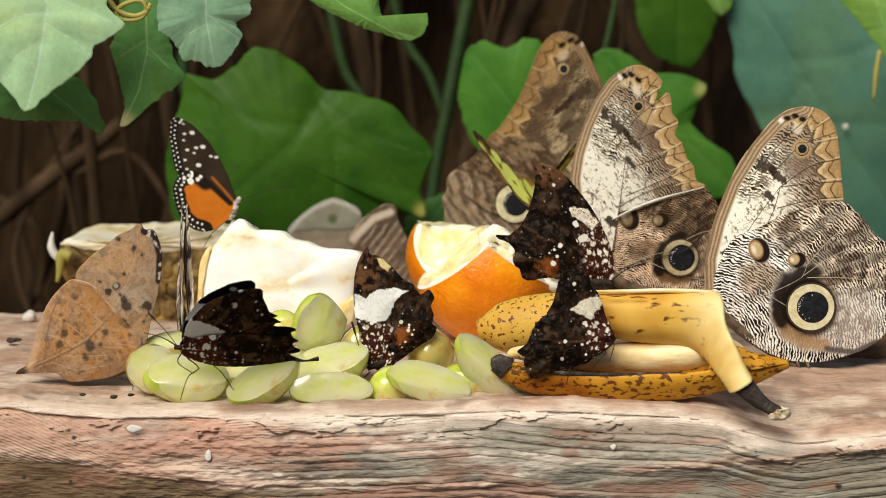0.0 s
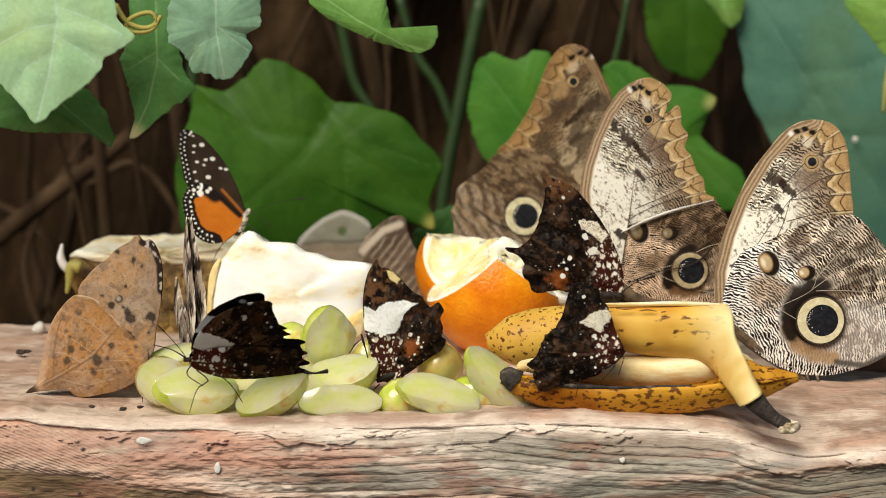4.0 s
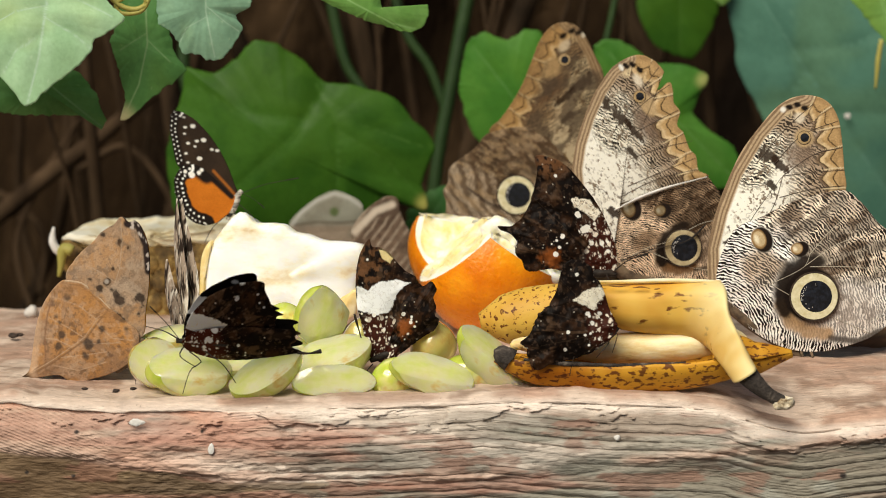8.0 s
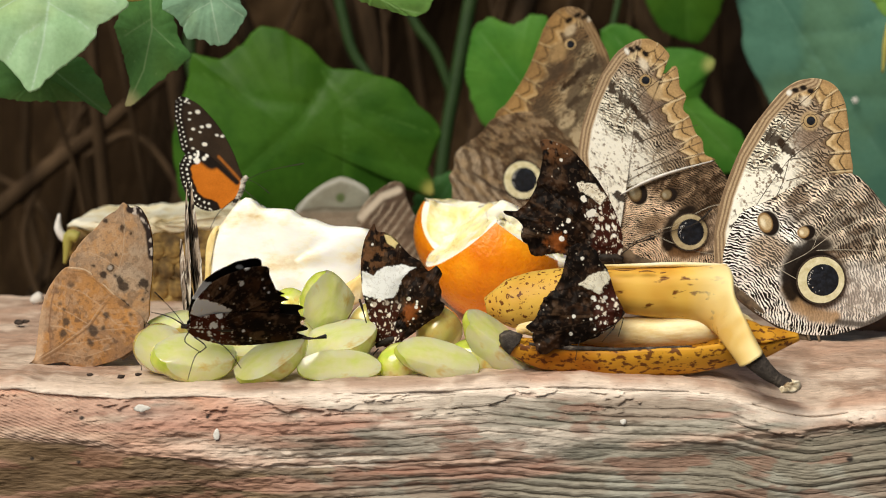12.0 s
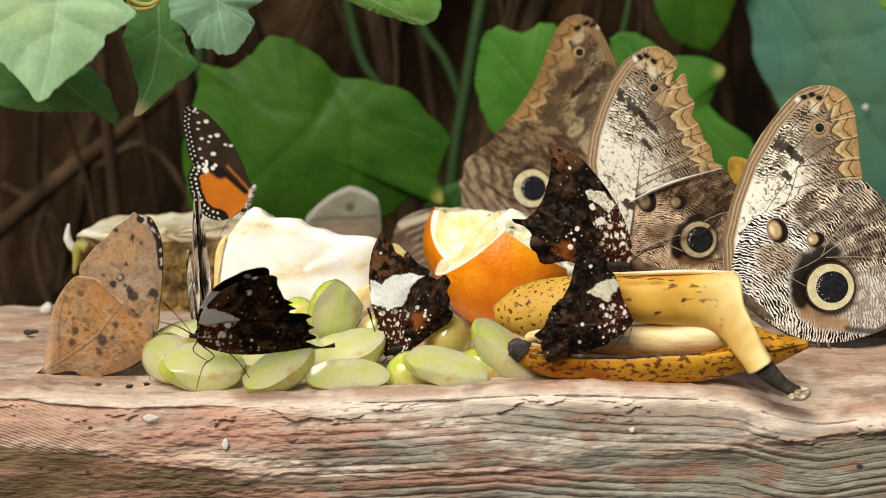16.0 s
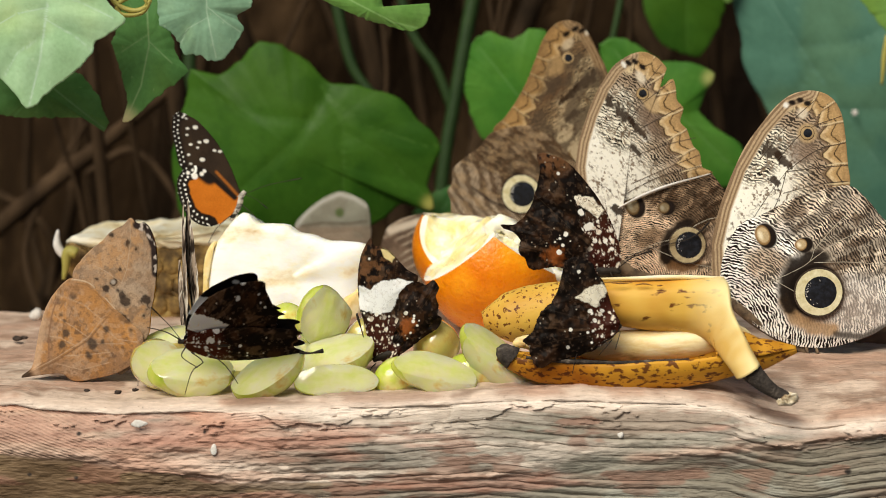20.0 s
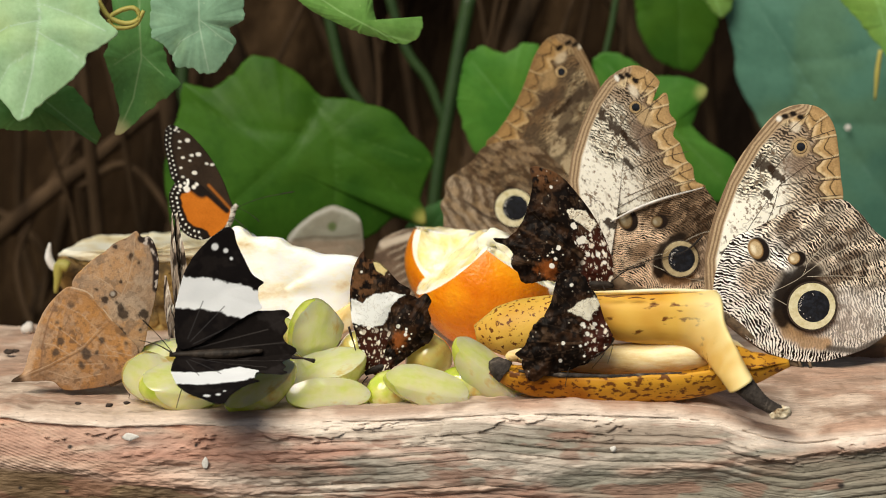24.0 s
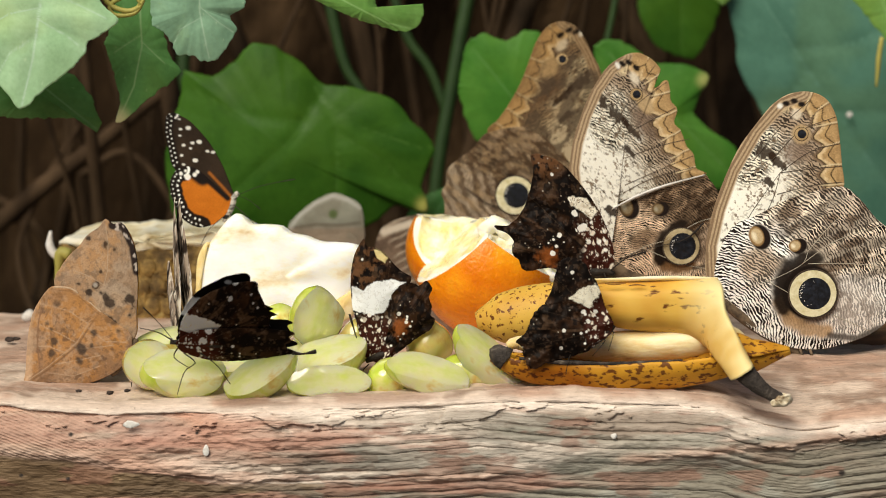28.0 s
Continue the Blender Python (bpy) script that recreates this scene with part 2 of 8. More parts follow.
def wing(name, outline, paint, material, parent, n=260, rings=60, centre=None, back=None, camber=2.0, off=0.0, label="", ragged=0.0, fold=0.0, crease=(), sharp=0.0, ruffle=0.0):
    """A thin cambered wing in the local xz plane (millimetres), painted on both faces."""
    O = smooth(outline, n)
    if sharp:
        # keep the pointed corners of the outline
        Q = np.array([*outline, outline[0]], float)
        d = np.r_[0, np.cumsum(np.linalg.norm(np.diff(Q, axis=0), axis=1))]
        at_ = np.linspace(0, d[-1], n, endpoint=False)
        O = O * (1 - sharp) + sharp * np.stack([np.interp(at_, d, Q[:, j]) for j in (0, 1)], axis=1)
    c = np.array(centre if centre is not None else O.mean(axis=0))
    if ragged:
        k = np.arange(n) * (240 / n)
        O = O + (O - c) / np.linalg.norm(O - c, axis=1)[:, None] * (ragged * (fbm(k * 0.35, k * 0.0, 3, 5) - 0.5) * 2)[:, None]
    r = np.linspace(0, 1, rings + 1)[1:]
    U = (c[0] + np.outer(r, O[:, 0] - c[0])).ravel()
    V = (c[1] + np.outer(r, O[:, 1] - c[1])).ravel()
    U, V = np.r_[c[0], U], np.r_[c[1], V]
    rad = np.r_[0, np.repeat(r, n)]
    size = np.ptp(O[:, 1])
    Y = -camber * (1 - rad ** 2) + 0.35 * (fbm(U / size * 5 + 3, V / size * 5, 2) - 0.5) * 2 + fold * rad ** 6 * np.sin(np.r_[0, np.tile(np.arange(n), rings)] * 0.21)
    for q in crease:
        Y = Y + 0.6 * np.exp(-(away(U, V, q)[0] / 3.5) ** 2)
    if ruffle:
        # crumpled folds, strongest near the margin
        Y = Y + ruffle * step(0.15, 0.7, rad) * (1.6 * (fbm(U * 0.16, V * 0.16, 3, 73) - 0.5) + 1.2 * np.abs(fbm(U * 0.20 + 0.05 * V, V * 0.11, 2, 71) - 0.5))
    half = 0.12 * (1 - 0.8 * rad ** 4) + 0.02
    front = np.stack([U, Y - half, V], 1)
    rear = np.stack([U, Y + half, V], 1)
    m = len(U)
    co = np.r_[front, rear] * 0.001
    co[:, 1] += off * 0.001
    F = [(0, 1 + (k + 1) % n, 1 + k) for k in range(n)]
    for j in range(rings - 1):
        a, b2 = 1 + j * n, 1 + (j + 1) * n
        F += [(a + k, a + (k + 1) % n, b2 + (k + 1) % n, b2 + k) for k in range(n)]
    G2 = [tuple(q + m for q in f[::-1]) for f in F]
    e = 1 + (rings - 1) * n
    E2 = [(e + k, e + (k + 1) % n, e + (k + 1) % n + m, e + k + m) for k in range(n)]
    me = bpy.data.meshes.new(name)
    me.from_pydata(co.tolist(), [], F + G2 + E2)
    p1 = paint(U, V)
    p2 = back(U, V) if back else p1
    at = me.color_attributes.new("pattern", "FLOAT_COLOR", "POINT")
    at.data.foreach_set("color", np.r_[p1[:, :4], p2[:, :4]].astype(np.float32).ravel())
    if p1.shape[1] == 5:
        me.attributes.new("flow", "FLOAT", "POINT").data.foreach_set("value", np.r_[p1[:, 4], p2[:, 4]].astype(np.float32))
    me.polygons.foreach_set("use_smooth", [True] * len(me.polygons))
    me.materials.append(material)
    me.validate()
    ob = new(name, me)
    ob.parent = parent
    if label:
        ob["label"] = label
    WING_OF[ob.name] = (outline, paint, material, parent, centre, camber, off, ragged, fold, sharp)
    return ob


def skin(ob, u, v):
    """How far forward a wing's near face lies at a place on it, millimetres."""
    m = len(ob.data.vertices) // 2
    co = np.empty(m * 6)
    ob.data.vertices.foreach_get("co", co)
    co = co.reshape(-1, 3)[:m] * 1000
    k = np.argsort(np.hypot(co[:, 0] - u, co[:, 2] - v))[:6]
    return float(co[k, 1].min())


def mm(pts, y=0.0):
    return [(a * 0.001, y * 0.001, b * 0.001) for a, b in pts]


def ball(bm, c, r, scale=(1, 1, 1), u=14, v=10):
    g = bmesh.ops.create_uvsphere(bm, u_segments=u, v_segments=v, radius=r)
    for q in g["verts"]:
        q.co = Vector((q.co.x * scale[0], q.co.y * scale[1], q.co.z * scale[2])) + Vector(c)
    return g["verts"]

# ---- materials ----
# bank's brown earth, darkened in colour to carry the foliage's shade
BANK = noisy("shaded_earth", [(0.36, (0.007, 0.0045, 0.003)), (0.52, (0.024, 0.014, 0.007)), (0.68, (0.10, 0.060, 0.030)), (0.80, (0.20, 0.125, 0.065))], 9, (1, 1, 0.4), 0.9, 0.6, 8, fine=120, dist=0.01, spec=0.03)
SOIL = noisy("forest_soil", [(0.3, (0.02, 0.013, 0.008)), (0.7, (0.07, 0.045, 0.028))], 6, rough=0.95, bump=0.5, fine=80, dist=0.01)
CLAY = noisy("chalk_grey", [(0.3, (0.5, 0.46, 0.42)), (0.7, (0.7, 0.66, 0.6))], 300, rough=0.8)
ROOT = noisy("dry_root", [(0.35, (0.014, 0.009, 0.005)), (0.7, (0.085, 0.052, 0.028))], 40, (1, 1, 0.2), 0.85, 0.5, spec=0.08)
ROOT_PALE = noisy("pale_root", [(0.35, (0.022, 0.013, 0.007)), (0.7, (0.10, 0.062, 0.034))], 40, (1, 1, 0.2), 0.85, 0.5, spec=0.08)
STEM = noisy("green_stem", [(0.3, (0.012, 0.032, 0.007)), (0.7, (0.030, 0.062, 0.014))], 40, rough=0.5)
TENDRIL = noisy("yellow_tendril", [(0.3, (0.3, 0.26, 0.05)), (0.7, (0.45, 0.4, 0.1))], 80, rough=0.5)
DARK = noisy("insect_body", [(0.35, (0.010, 0.007, 0.005)), (0.7, (0.04, 0.028, 0.02))], 300, rough=0.6, spec=0.2)
PALE_BODY = noisy("striped_body", [(0.45, (0.012, 0.01, 0.008)), (0.55, (0.55, 0.5, 0.42))], 320, (0.2, 0.2, 1), 0.7)
BROWN_BODY = noisy("furry_brown_body", [(0.35, (0.06, 0.04, 0.025)), (0.7, (0.22, 0.15, 0.09))], 300, rough=0.9)
EYE_BLACK = noisy("eyespot_black", [(0.45, (0.006, 0.006, 0.008)), (0.72, (0.02, 0.024, 0.035))], 500, rough=0.35, bump=0.2)
EYE_CREAM = noisy("eyespot_cream", [(0.3, (0.52, 0.44, 0.22)), (0.7, (0.78, 0.72, 0.5))], 350, rough=0.7)
EYE_RIM = noisy("eyespot_rim", [(0.3, (0.018, 0.012, 0.008)), (0.7, (0.06, 0.035, 0.02))], 350, rough=0.8)
PLAINW = wing_material("leaf_wing", rough=0.8, fine=1600, grain=0.32)
DARKW = wing_material("dark_wing", rough=0.5, spec=0.08, fine=900, grain=0.4, bump=0.08)


def wood_material():
    m, n, l, b = nodes_of("weathered_wood")
    co = n.new("ShaderNodeTexCoord")
    at = n.new("ShaderNodeAttribute")
    at.attribute_name = "pattern"
    mp = n.new("ShaderNodeMapping")
    mp.inputs["Scale"].default_value = (0.2, 1, 1)
    mp.inputs["Rotation"].default_value = (0, radians(4), 0)
    l.new(co.outputs["Object"], mp.inputs[0])
    g = n.new("ShaderNodeTexNoise")
    g.inputs["Scale"].default_value = 640
    g.inputs["Detail"].default_value = 7
    g.inputs["Roughness"].default_value = 0.7
    l.new(mp.outputs[0], g.inputs["Vector"])
    r = ramp_node(n, [(0.28, (0.36, 0.33, 0.30)), (0.42, (0.55, 0.53, 0.51)), (0.56, (0.62, 0.60, 0.58)), (0.72, (0.82, 0.81, 0.79))])
    l.new(g.outputs["Fac"], r.inputs[0])
    mx = n.new("ShaderNodeMixRGB")
    mx.blend_type = "MULTIPLY"
    mx.inputs[0].default_value = 1.0
    l.new(at.outputs["Color"], mx.inputs[1])
    l.new(r.outputs[0], mx.inputs[2])
    gn = n.new("ShaderNodeMixRGB")
    gn.blend_type = "MULTIPLY"
    gn.inputs[0].default_value = 1.0
    gn.inputs[2].default_value = (1.12, 1.06, 1.02, 1)
    l.new(mx.outputs[0], gn.inputs[1])
    pit = n.new("ShaderNodeTexNoise")
    pit.inputs["Scale"].default_value = 700
    pit.inputs["Detail"].default_value = 6
    pit.inputs["Roughness"].default_value = 0.75
    mp2 = n.new("ShaderNodeMapping")
    mp2.inputs["Scale"].default_value = (0.5, 1, 1)
    l.new(co.outputs["Object"], mp2.inputs[0])
    l.new(mp2.outputs[0], pit.inputs["Vector"])
    pr = ramp_node(n, [(0.30, (0.14, 0.10, 0.08)), (0.37, (0.95, 0.94, 0.93)), (0.60, (1, 1, 1)), (0.70, (1.0, 0.98, 0.95))])
    l.new(pit.outputs["Fac"], pr.inputs[0])
    pm = n.new("ShaderNodeMixRGB")
    pm.blend_type = "MULTIPLY"
    pm.inputs[0].default_value = 0.9
    l.new(gn.outputs[0], pm.inputs[1])
    l.new(pr.outputs[0], pm.inputs[2])
    l.new(pm.outputs[0], b.inputs["Base Color"])
    f = n.new("ShaderNodeTexNoise")
    f.inputs["Scale"].default_value = 1100
    f.inputs["Detail"].default_value = 5
    l.new(mp.outputs[0], f.inputs["Vector"])
    bp = n.new("ShaderNodeBump")
    bp.inputs["Strength"].default_value = 0.7
    bp.inputs["Distance"].default_value = 0.0009
    l.new(f.outputs["Fac"], bp.inputs["Height"])
    l.new(bp.outputs[0], b.inputs["Normal"])
    b.inputs["Roughness"].default_value = 0.75
    return m


WOOD = wood_material()

# ---- ground and bank behind ----
bm = bmesh.new()
bmesh.ops.create_grid(bm, x_segments=40, y_segments=40, size=40)
for q in bm.verts:
    q.co.z = -0.9 + 0.02 * noise.noise(q.co * 3)
tagged(part("ground", bm, SOIL), "dark brown bare soil of the butterfly house", "ground", kind="structure")

bm = bmesh.new()
bmesh.ops.create_grid(bm, x_segments=180, y_segments=170, size=1)
for q in bm.verts:
    # steep face in front, then a rounded top that runs back and down to the soil
    x, t = q.co.x * 2.6, (q.co.y + 1) / 2
    z = -1.0 + 2.3 * min(t / 0.7, 1.0)
    rise = max(0.0, (t - 0.7) / 0.3)
    z = z - 2.3 * rise ** 2.2
    end = min(max((abs(x) - 1.6) / 1.0, 0.0), 1.0)
    z = -1.0 + (z + 1.0) * (1 - end * end * (3 - 2 * end))
    d = 0.10 * noise.noise((x * 3, z * 2, rise * 3)) + 0.05 * noise.noise((x * 9, z * 4, 3 + rise * 8)) + 0.02 * noise.noise((x * 30, z * 12, 5))
    q.co = Vector((x, 0.86 + d + 2.2 * rise + 0.5 * max(0, abs(x) - 1.7) ** 2, z))
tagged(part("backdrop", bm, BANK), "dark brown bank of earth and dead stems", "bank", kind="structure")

# hanging roots and dead stems before the bank
rng = random.Random(4)
for k in range(46):
    x = rng.uniform(-0.42, 0.42)
    lean = rng.uniform(-0.12, 0.12)
    y = rng.uniform(0.55, 0.76)
    rad = rng.choice([0.0015, 0.002, 0.003, 0.004, 0.007])
    bow = rng.uniform(-0.05, 0.05)
    pts = [(x - lean, y, -0.2), (x - lean * 0.4 + bow, y + 0.02, -0.02), (x + bow * 0.5, y - 0.01, 0.12), (x + lean, y, 0.36)]
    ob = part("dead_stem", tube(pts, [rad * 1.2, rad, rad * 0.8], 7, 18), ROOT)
    tagged(ob, "dry brown dead stem against the dark bank", "stem", group="dead stems")
for pts, rad in (([(-0.3009, 0.6000, -0.0057), (-0.2586, 0.6000, 0.0289), (-0.2166, 0.6000, 0.0599), (-0.1956, 0.6000, 0.0771), (-0.1643, 0.6000, 0.1011)], 0.0062), ([(-0.2763, 0.6200, 0.0098), (-0.2512, 0.6200, 0.0378), (-0.2368, 0.6200, 0.0623), (-0.2397, 0.6200, 0.0902)], 0.003),
                 ([(-0.2307, 0.6000, 0.0392), (-0.2029, 0.6000, 0.0530), (-0.1791, 0.6000, 0.0287), (-0.1691, 0.6000, -0.0026)], 0.0028), ([(-0.2602, 0.6000, -0.0513), (-0.2697, 0.6000, -0.0058), (-0.2479, 0.6000, 0.0427), (-0.2267, 0.6000, 0.0737)], 0.0022),
                 ([(-0.0516, 0.5800, 0.1521), (-0.0474, 0.5800, 0.1217), (-0.0462, 0.5800, 0.0913), (-0.0504, 0.5800, 0.0607)], 0.0016), ([(-0.2972, 0.6400, 0.0258), (-0.2726, 0.6400, 0.0115), (-0.2588, 0.6400, -0.0100), (-0.2630, 0.6400, -0.0422)], 0.003)):
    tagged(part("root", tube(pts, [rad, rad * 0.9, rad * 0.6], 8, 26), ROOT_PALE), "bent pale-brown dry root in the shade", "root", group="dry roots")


# ---- log ----
def log_mesh():
    """The weathered slab: a sheet swept along x through its top, lip, grooved front, ledge and underside."""
    xs = np.r_[np.linspace(-0.34, -0.2, 40)[:-1], np.linspace(-0.2, 0.2, 760), np.linspace(0.2, 0.34, 40)[1:]]
    nx = len(xs)
    top = np.linspace(1, 0, 80)
    face = np.r_[np.linspace(0, 0.058, 340), np.linspace(0.060, 0.13, 30)]
    lip = np.array(LIP)
    led = np.array(LEDGE)
    lipz = np.interp(xs, lip[:, 0] * 0.001, lip[:, 1] * 0.001)
    ledz = np.interp(xs, led[:, 0] * 0.001, led[:, 1] * 0.001)
    k = np.exp(-np.linspace(-2, 2, 25) ** 2)
    k /= k.sum()
    lipz = np.convolve(np.pad(lipz, 12, "edge"), k, "valid") + 0.0008 * (fbm(xs * 70, xs * 0, 4, 22) - 0.5) * 2
    ledz = np.convolve(np.pad(ledz, 12, "edge"), k, "valid") + 0.0022 * (fbm(xs * 45, xs * 0, 4, 2) - 0.5) * 2
    depth = 0.27 * (1 - (np.abs(xs) / 0.36) ** 6)
    tilt = np.interp(xs, (-0.174, -0.056, 0.008, 0.040, 0.070, 0.110, 0.162), (0, 0, -1.5, 2, 2, 0.5, -2))
    hollow = step(-0.045, -0.10, xs)
    fan = step(-0.118, -0.158, xs)
    X, Y, Z, S, D, H = [], [], [], [], [], []
    for t in top:
        y = depth * t + 0.006
        z = lipz * np.exp(-((y - 0.006) / 0.045) ** 2) - 0.002 * np.exp(-((t - 0.5) / 0.3) ** 2) - 0.014 * np.maximum(0, t - 0.93) / 0.07
        z = z + 0.0014 * (fbm(xs * 45, y * 120, 4, 3) - 0.5) * 2 + 0.0008 * (fbm(xs * 160, y * 300, 3, 6) - 0.5) * 2
        X.append(xs); Y.append(y); Z.append(z); S.append(np.full(nx, 0.0)); D.append(np.zeros(nx)); H.append(np.zeros(nx))
    for j, a in enumerate(np.linspace(0.1, 1, 9)):
        X.append(xs); Y.append(np.full(nx, 0.006 - 0.006 * np.sin(a * math.pi / 2))); Z.append(lipz - 0.0045 * (1 - np.cos(a * math.pi / 2)) + 0.0006 * (fbm(xs * 160, xs * 0 + j, 3, 6) - 0.5)); S.append(np.full(nx, a * 0.2)); D.append(np.zeros(nx)); H.append(np.zeros(nx))
    z0 = lipz - 0.0045
    for t in face:
        z = z0 - t
        dz = z - ledz
        run = z0 - z
        above = np.clip(run / np.maximum(z0 - ledz, 1e-3), 0, 1)
        y = -0.0038 * np.sin(above * math.pi * 0.75) + 0.0060 * (fbm(xs * 14, z * 42, 3, 40) - 0.5)
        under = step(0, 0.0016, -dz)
        y = y + under * 0.0003 * step(0.48, 0.66, fbm(xs * 22, xs * 0, 3, 8)) - step(0.003, 0.02, -dz) * 0.0025 * (1 - hollow) + 0.17 * np.maximum(0, -dz - 0.003)
        # long grooves that come and go
        g = (run * 1000 - tilt) / 3.1 + 0.45 * fbm(xs * 7, run * 40, 3, 9) + 0.30 * fbm(xs * 42, run * 160, 3, 4)
        fr, gi = g % 1.0, np.floor(g)
        come = step(0.30, 0.50, fbm(xs * 9 + gi * 7.3, gi * 3.1, 3, 12)) * (1 - fan) * (0.25 + 0.75 * step(-0.085, -0.045, xs)) * step(0.002, 0.007, run + 0.004 * (fbm(xs * 30, xs * 0, 2, 42) - 0.5))
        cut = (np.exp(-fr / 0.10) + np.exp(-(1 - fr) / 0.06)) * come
        g2 = g * 3.1 + 0.8 * fbm(xs * 60, run * 300, 2, 14)
        cut2 = np.exp(-(g2 % 1.0) / 0.25) * step(0.45, 0.6, fbm(xs * 16 + 3, run * 90, 3, 16)) * (1 - fan)
        # fan of fine grain round the old branch
        f3 = (z + 0.36 * xs + 0.9 * (xs + 0.17) ** 2) * 1000 / 1.15 + 1.6 * fbm(xs * 35, z * 70, 3, 18)
        fan_cut = (0.5 + 0.5 * np.sin(f3 * 6.283)) * fan * (1 - under)
        # crumbling ridge on the ledge
        ridge = np.exp(-((dz - 0.0012) / 0.0019) ** 2) * step(0.3, 0.5, fbm(xs * 26, xs * 0, 3, 33))
        y = y + 0.0007 * cut - 0.0007 * np.sin(math.pi * fr ** 0.75) * come * (1 - 0.6 * hollow) + 0.00030 * cut2 + 0.00034 * fan_cut - ridge * (0.0004 + 0.0024 * (fbm(xs * 150, z * 380, 3, 26) - 0.3)) + 0.0004 * (fbm(xs * 220, z * 500, 2, 3) - 0.5)
        crack = np.exp(-((dz + 0.0010 + 0.0016 * (fbm(xs * 90, xs * 0, 3, 35) - 0.5)) / 0.00055) ** 2) * step(0.46, 0.60, fbm(xs * 24 + 8, xs * 0, 3, 37))
        y = y + 0.0004 * crack
        rag = fbm(xs * 75, z * 210, 4, 87) + 0.35 * (fbm(xs * 300, z * 700, 3, 89) - 0.5)
        y = y - 0.0030 * (rag - 0.5) * (0.35 + 0.65 * step(-0.02, -0.07, xs) * (1 - fan))
        chipped = step(0.56, 0.60, rag) * np.exp(-((run - 0.004) / 0.004) ** 2)
        y = y - 0.0012 * chipped
        X.append(xs); Y.append(y); Z.append(z)
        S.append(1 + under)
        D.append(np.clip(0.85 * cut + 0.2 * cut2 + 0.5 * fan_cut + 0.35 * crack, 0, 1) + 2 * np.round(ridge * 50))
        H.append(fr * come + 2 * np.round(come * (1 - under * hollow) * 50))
    X.append(xs); Y.append(depth * 0.5 + 0.02); Z.append(np.full(nx, -0.15)); S.append(np.full(nx, 2.0)); D.append(np.zeros(nx)); H.append(np.zeros(nx))
    X.append(xs); Y.append(depth + 0.004); Z.append(np.full(nx, -0.12)); S.append(np.full(nx, 2.0)); D.append(np.zeros(nx)); H.append(np.zeros(nx))
    X, Y, Z, S, D, H = (np.array(q) for q in (X, Y, Z, S, D, H))
    rows_n = len(X)
    co = np.stack([X.ravel(), Y.ravel(), Z.ravel()], 1)
    F = []
    for j in range(rows_n):
        j2 = (j + 1) % rows_n
        F += [(j * nx + i, j2 * nx + i, j2 * nx + i + 1, j * nx + i + 1) for i in range(nx - 1)]
    F.append(tuple(j * nx for j in range(rows_n))[::-1])
    F.append(tuple(j * nx + nx - 1 for j in range(rows_n)))
    me = bpy.data.meshes.new("log_slab")
    me.from_pydata(co.tolist(), [], F)
    u, v = X.ravel(), np.where(S.ravel() < 0.5, Y.ravel(), Z.ravel())
    s = S.ravel()
    p = Paint(u, v, (0.66, 0.49, 0.39))
    p.lay(step(0.42, 0.58, fbm(u * 22, v * 60, 4, 1)) * 0.8, (0.74, 0.50, 0.38))
    p.lay((s < 0.3) * step(0.44, 0.62, fbm(u * 40, v * 60, 4, 5)), (0.95, 0.80, 0.68))
    p.lay((s < 0.3) * step(0.56, 0.70, fbm(u * 60, v * 140, 4, 25)) * 0.7, (0.36, 0.24, 0.17))
    front = (s >= 0.3) * 1.0
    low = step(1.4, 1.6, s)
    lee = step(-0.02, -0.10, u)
    dk_, rg_ = D.ravel() % 2.0, np.floor(D.ravel() / 2.0) / 50
    p.lay(front * 0.9, (0.60, 0.54, 0.48))
    p.lay(front * step(-0.07, 0.0, u) * 0.75, (0.46, 0.455, 0.42))
    p.lay(front * step(0.44, 0.56, fbm(u * 10, v * 40, 4, 7)) * 0.85, (0.39, 0.39, 0.35))
    p.lay(front * step(0.50, 0.62, fbm(u * 12 + 4, v * 60, 4, 11)) * 0.8, (0.74, 0.45, 0.35))
    p.lay(front * step(0.50, 0.60, fbm(u * 14 + 2, v * 90, 4, 13)) * 0.9, (1.18, 1.10, 1.0))
    p.lay(front * step(0.60, 0.68, fbm(u * 14, v * 110, 4, 15)) * 0.6, (0.52, 0.27, 0.20))
    p.lay(front * step(0.57, 0.65, fbm(u * 17 + 9, v * 70, 4, 45)) * 0.75, (0.31, 0.31, 0.27))
    p.lay(front * step(0.62, 0.66, fbm(u * 90, v * 240, 4, 27)) * 0.6, (0.24, 0.19, 0.15))
    p.lay(front * step(0.05, 0.13, u) * step(0.55, 0.64, fbm(u * 22 + 1, v * 50, 3, 51)) * 0.7, (0.52, 0.58, 0.54))
    p.lay(front * step(-0.01, 0.09, u) * step(0.3, 0.6, fbm(u * 8, v * 30, 3, 71)) * 0.5, (0.34, 0.34, 0.31))
    p.lay(front * np.exp(-((u + 0.035) / 0.06) ** 2) * (1 - low) * step(0.38, 0.58, fbm(u * 20, v * 80, 4, 73)) * 0.7, (0.90, 0.82, 0.73))
    fan = step(-0.115, -0.15, u) * front * (1 - low)
    p.lay(front * (1 - low) * step(-0.03, -0.12, u) * step(0.36, 0.58, fbm(u * 13, v * 26, 3, 61)) * 0.85, (0.92, 0.52, 0.37))
    p.lay(fan * 0.85, (1.0, 0.74, 0.59))
    p.lay(fan * step(0.42, 0.62, fbm(u * 22, v * 40, 3, 19)) * 0.85, (0.84, 0.44, 0.30))
    # below the ledge: brown and ochre wood, with its shadow painted in
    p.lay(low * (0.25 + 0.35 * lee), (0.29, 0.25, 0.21))
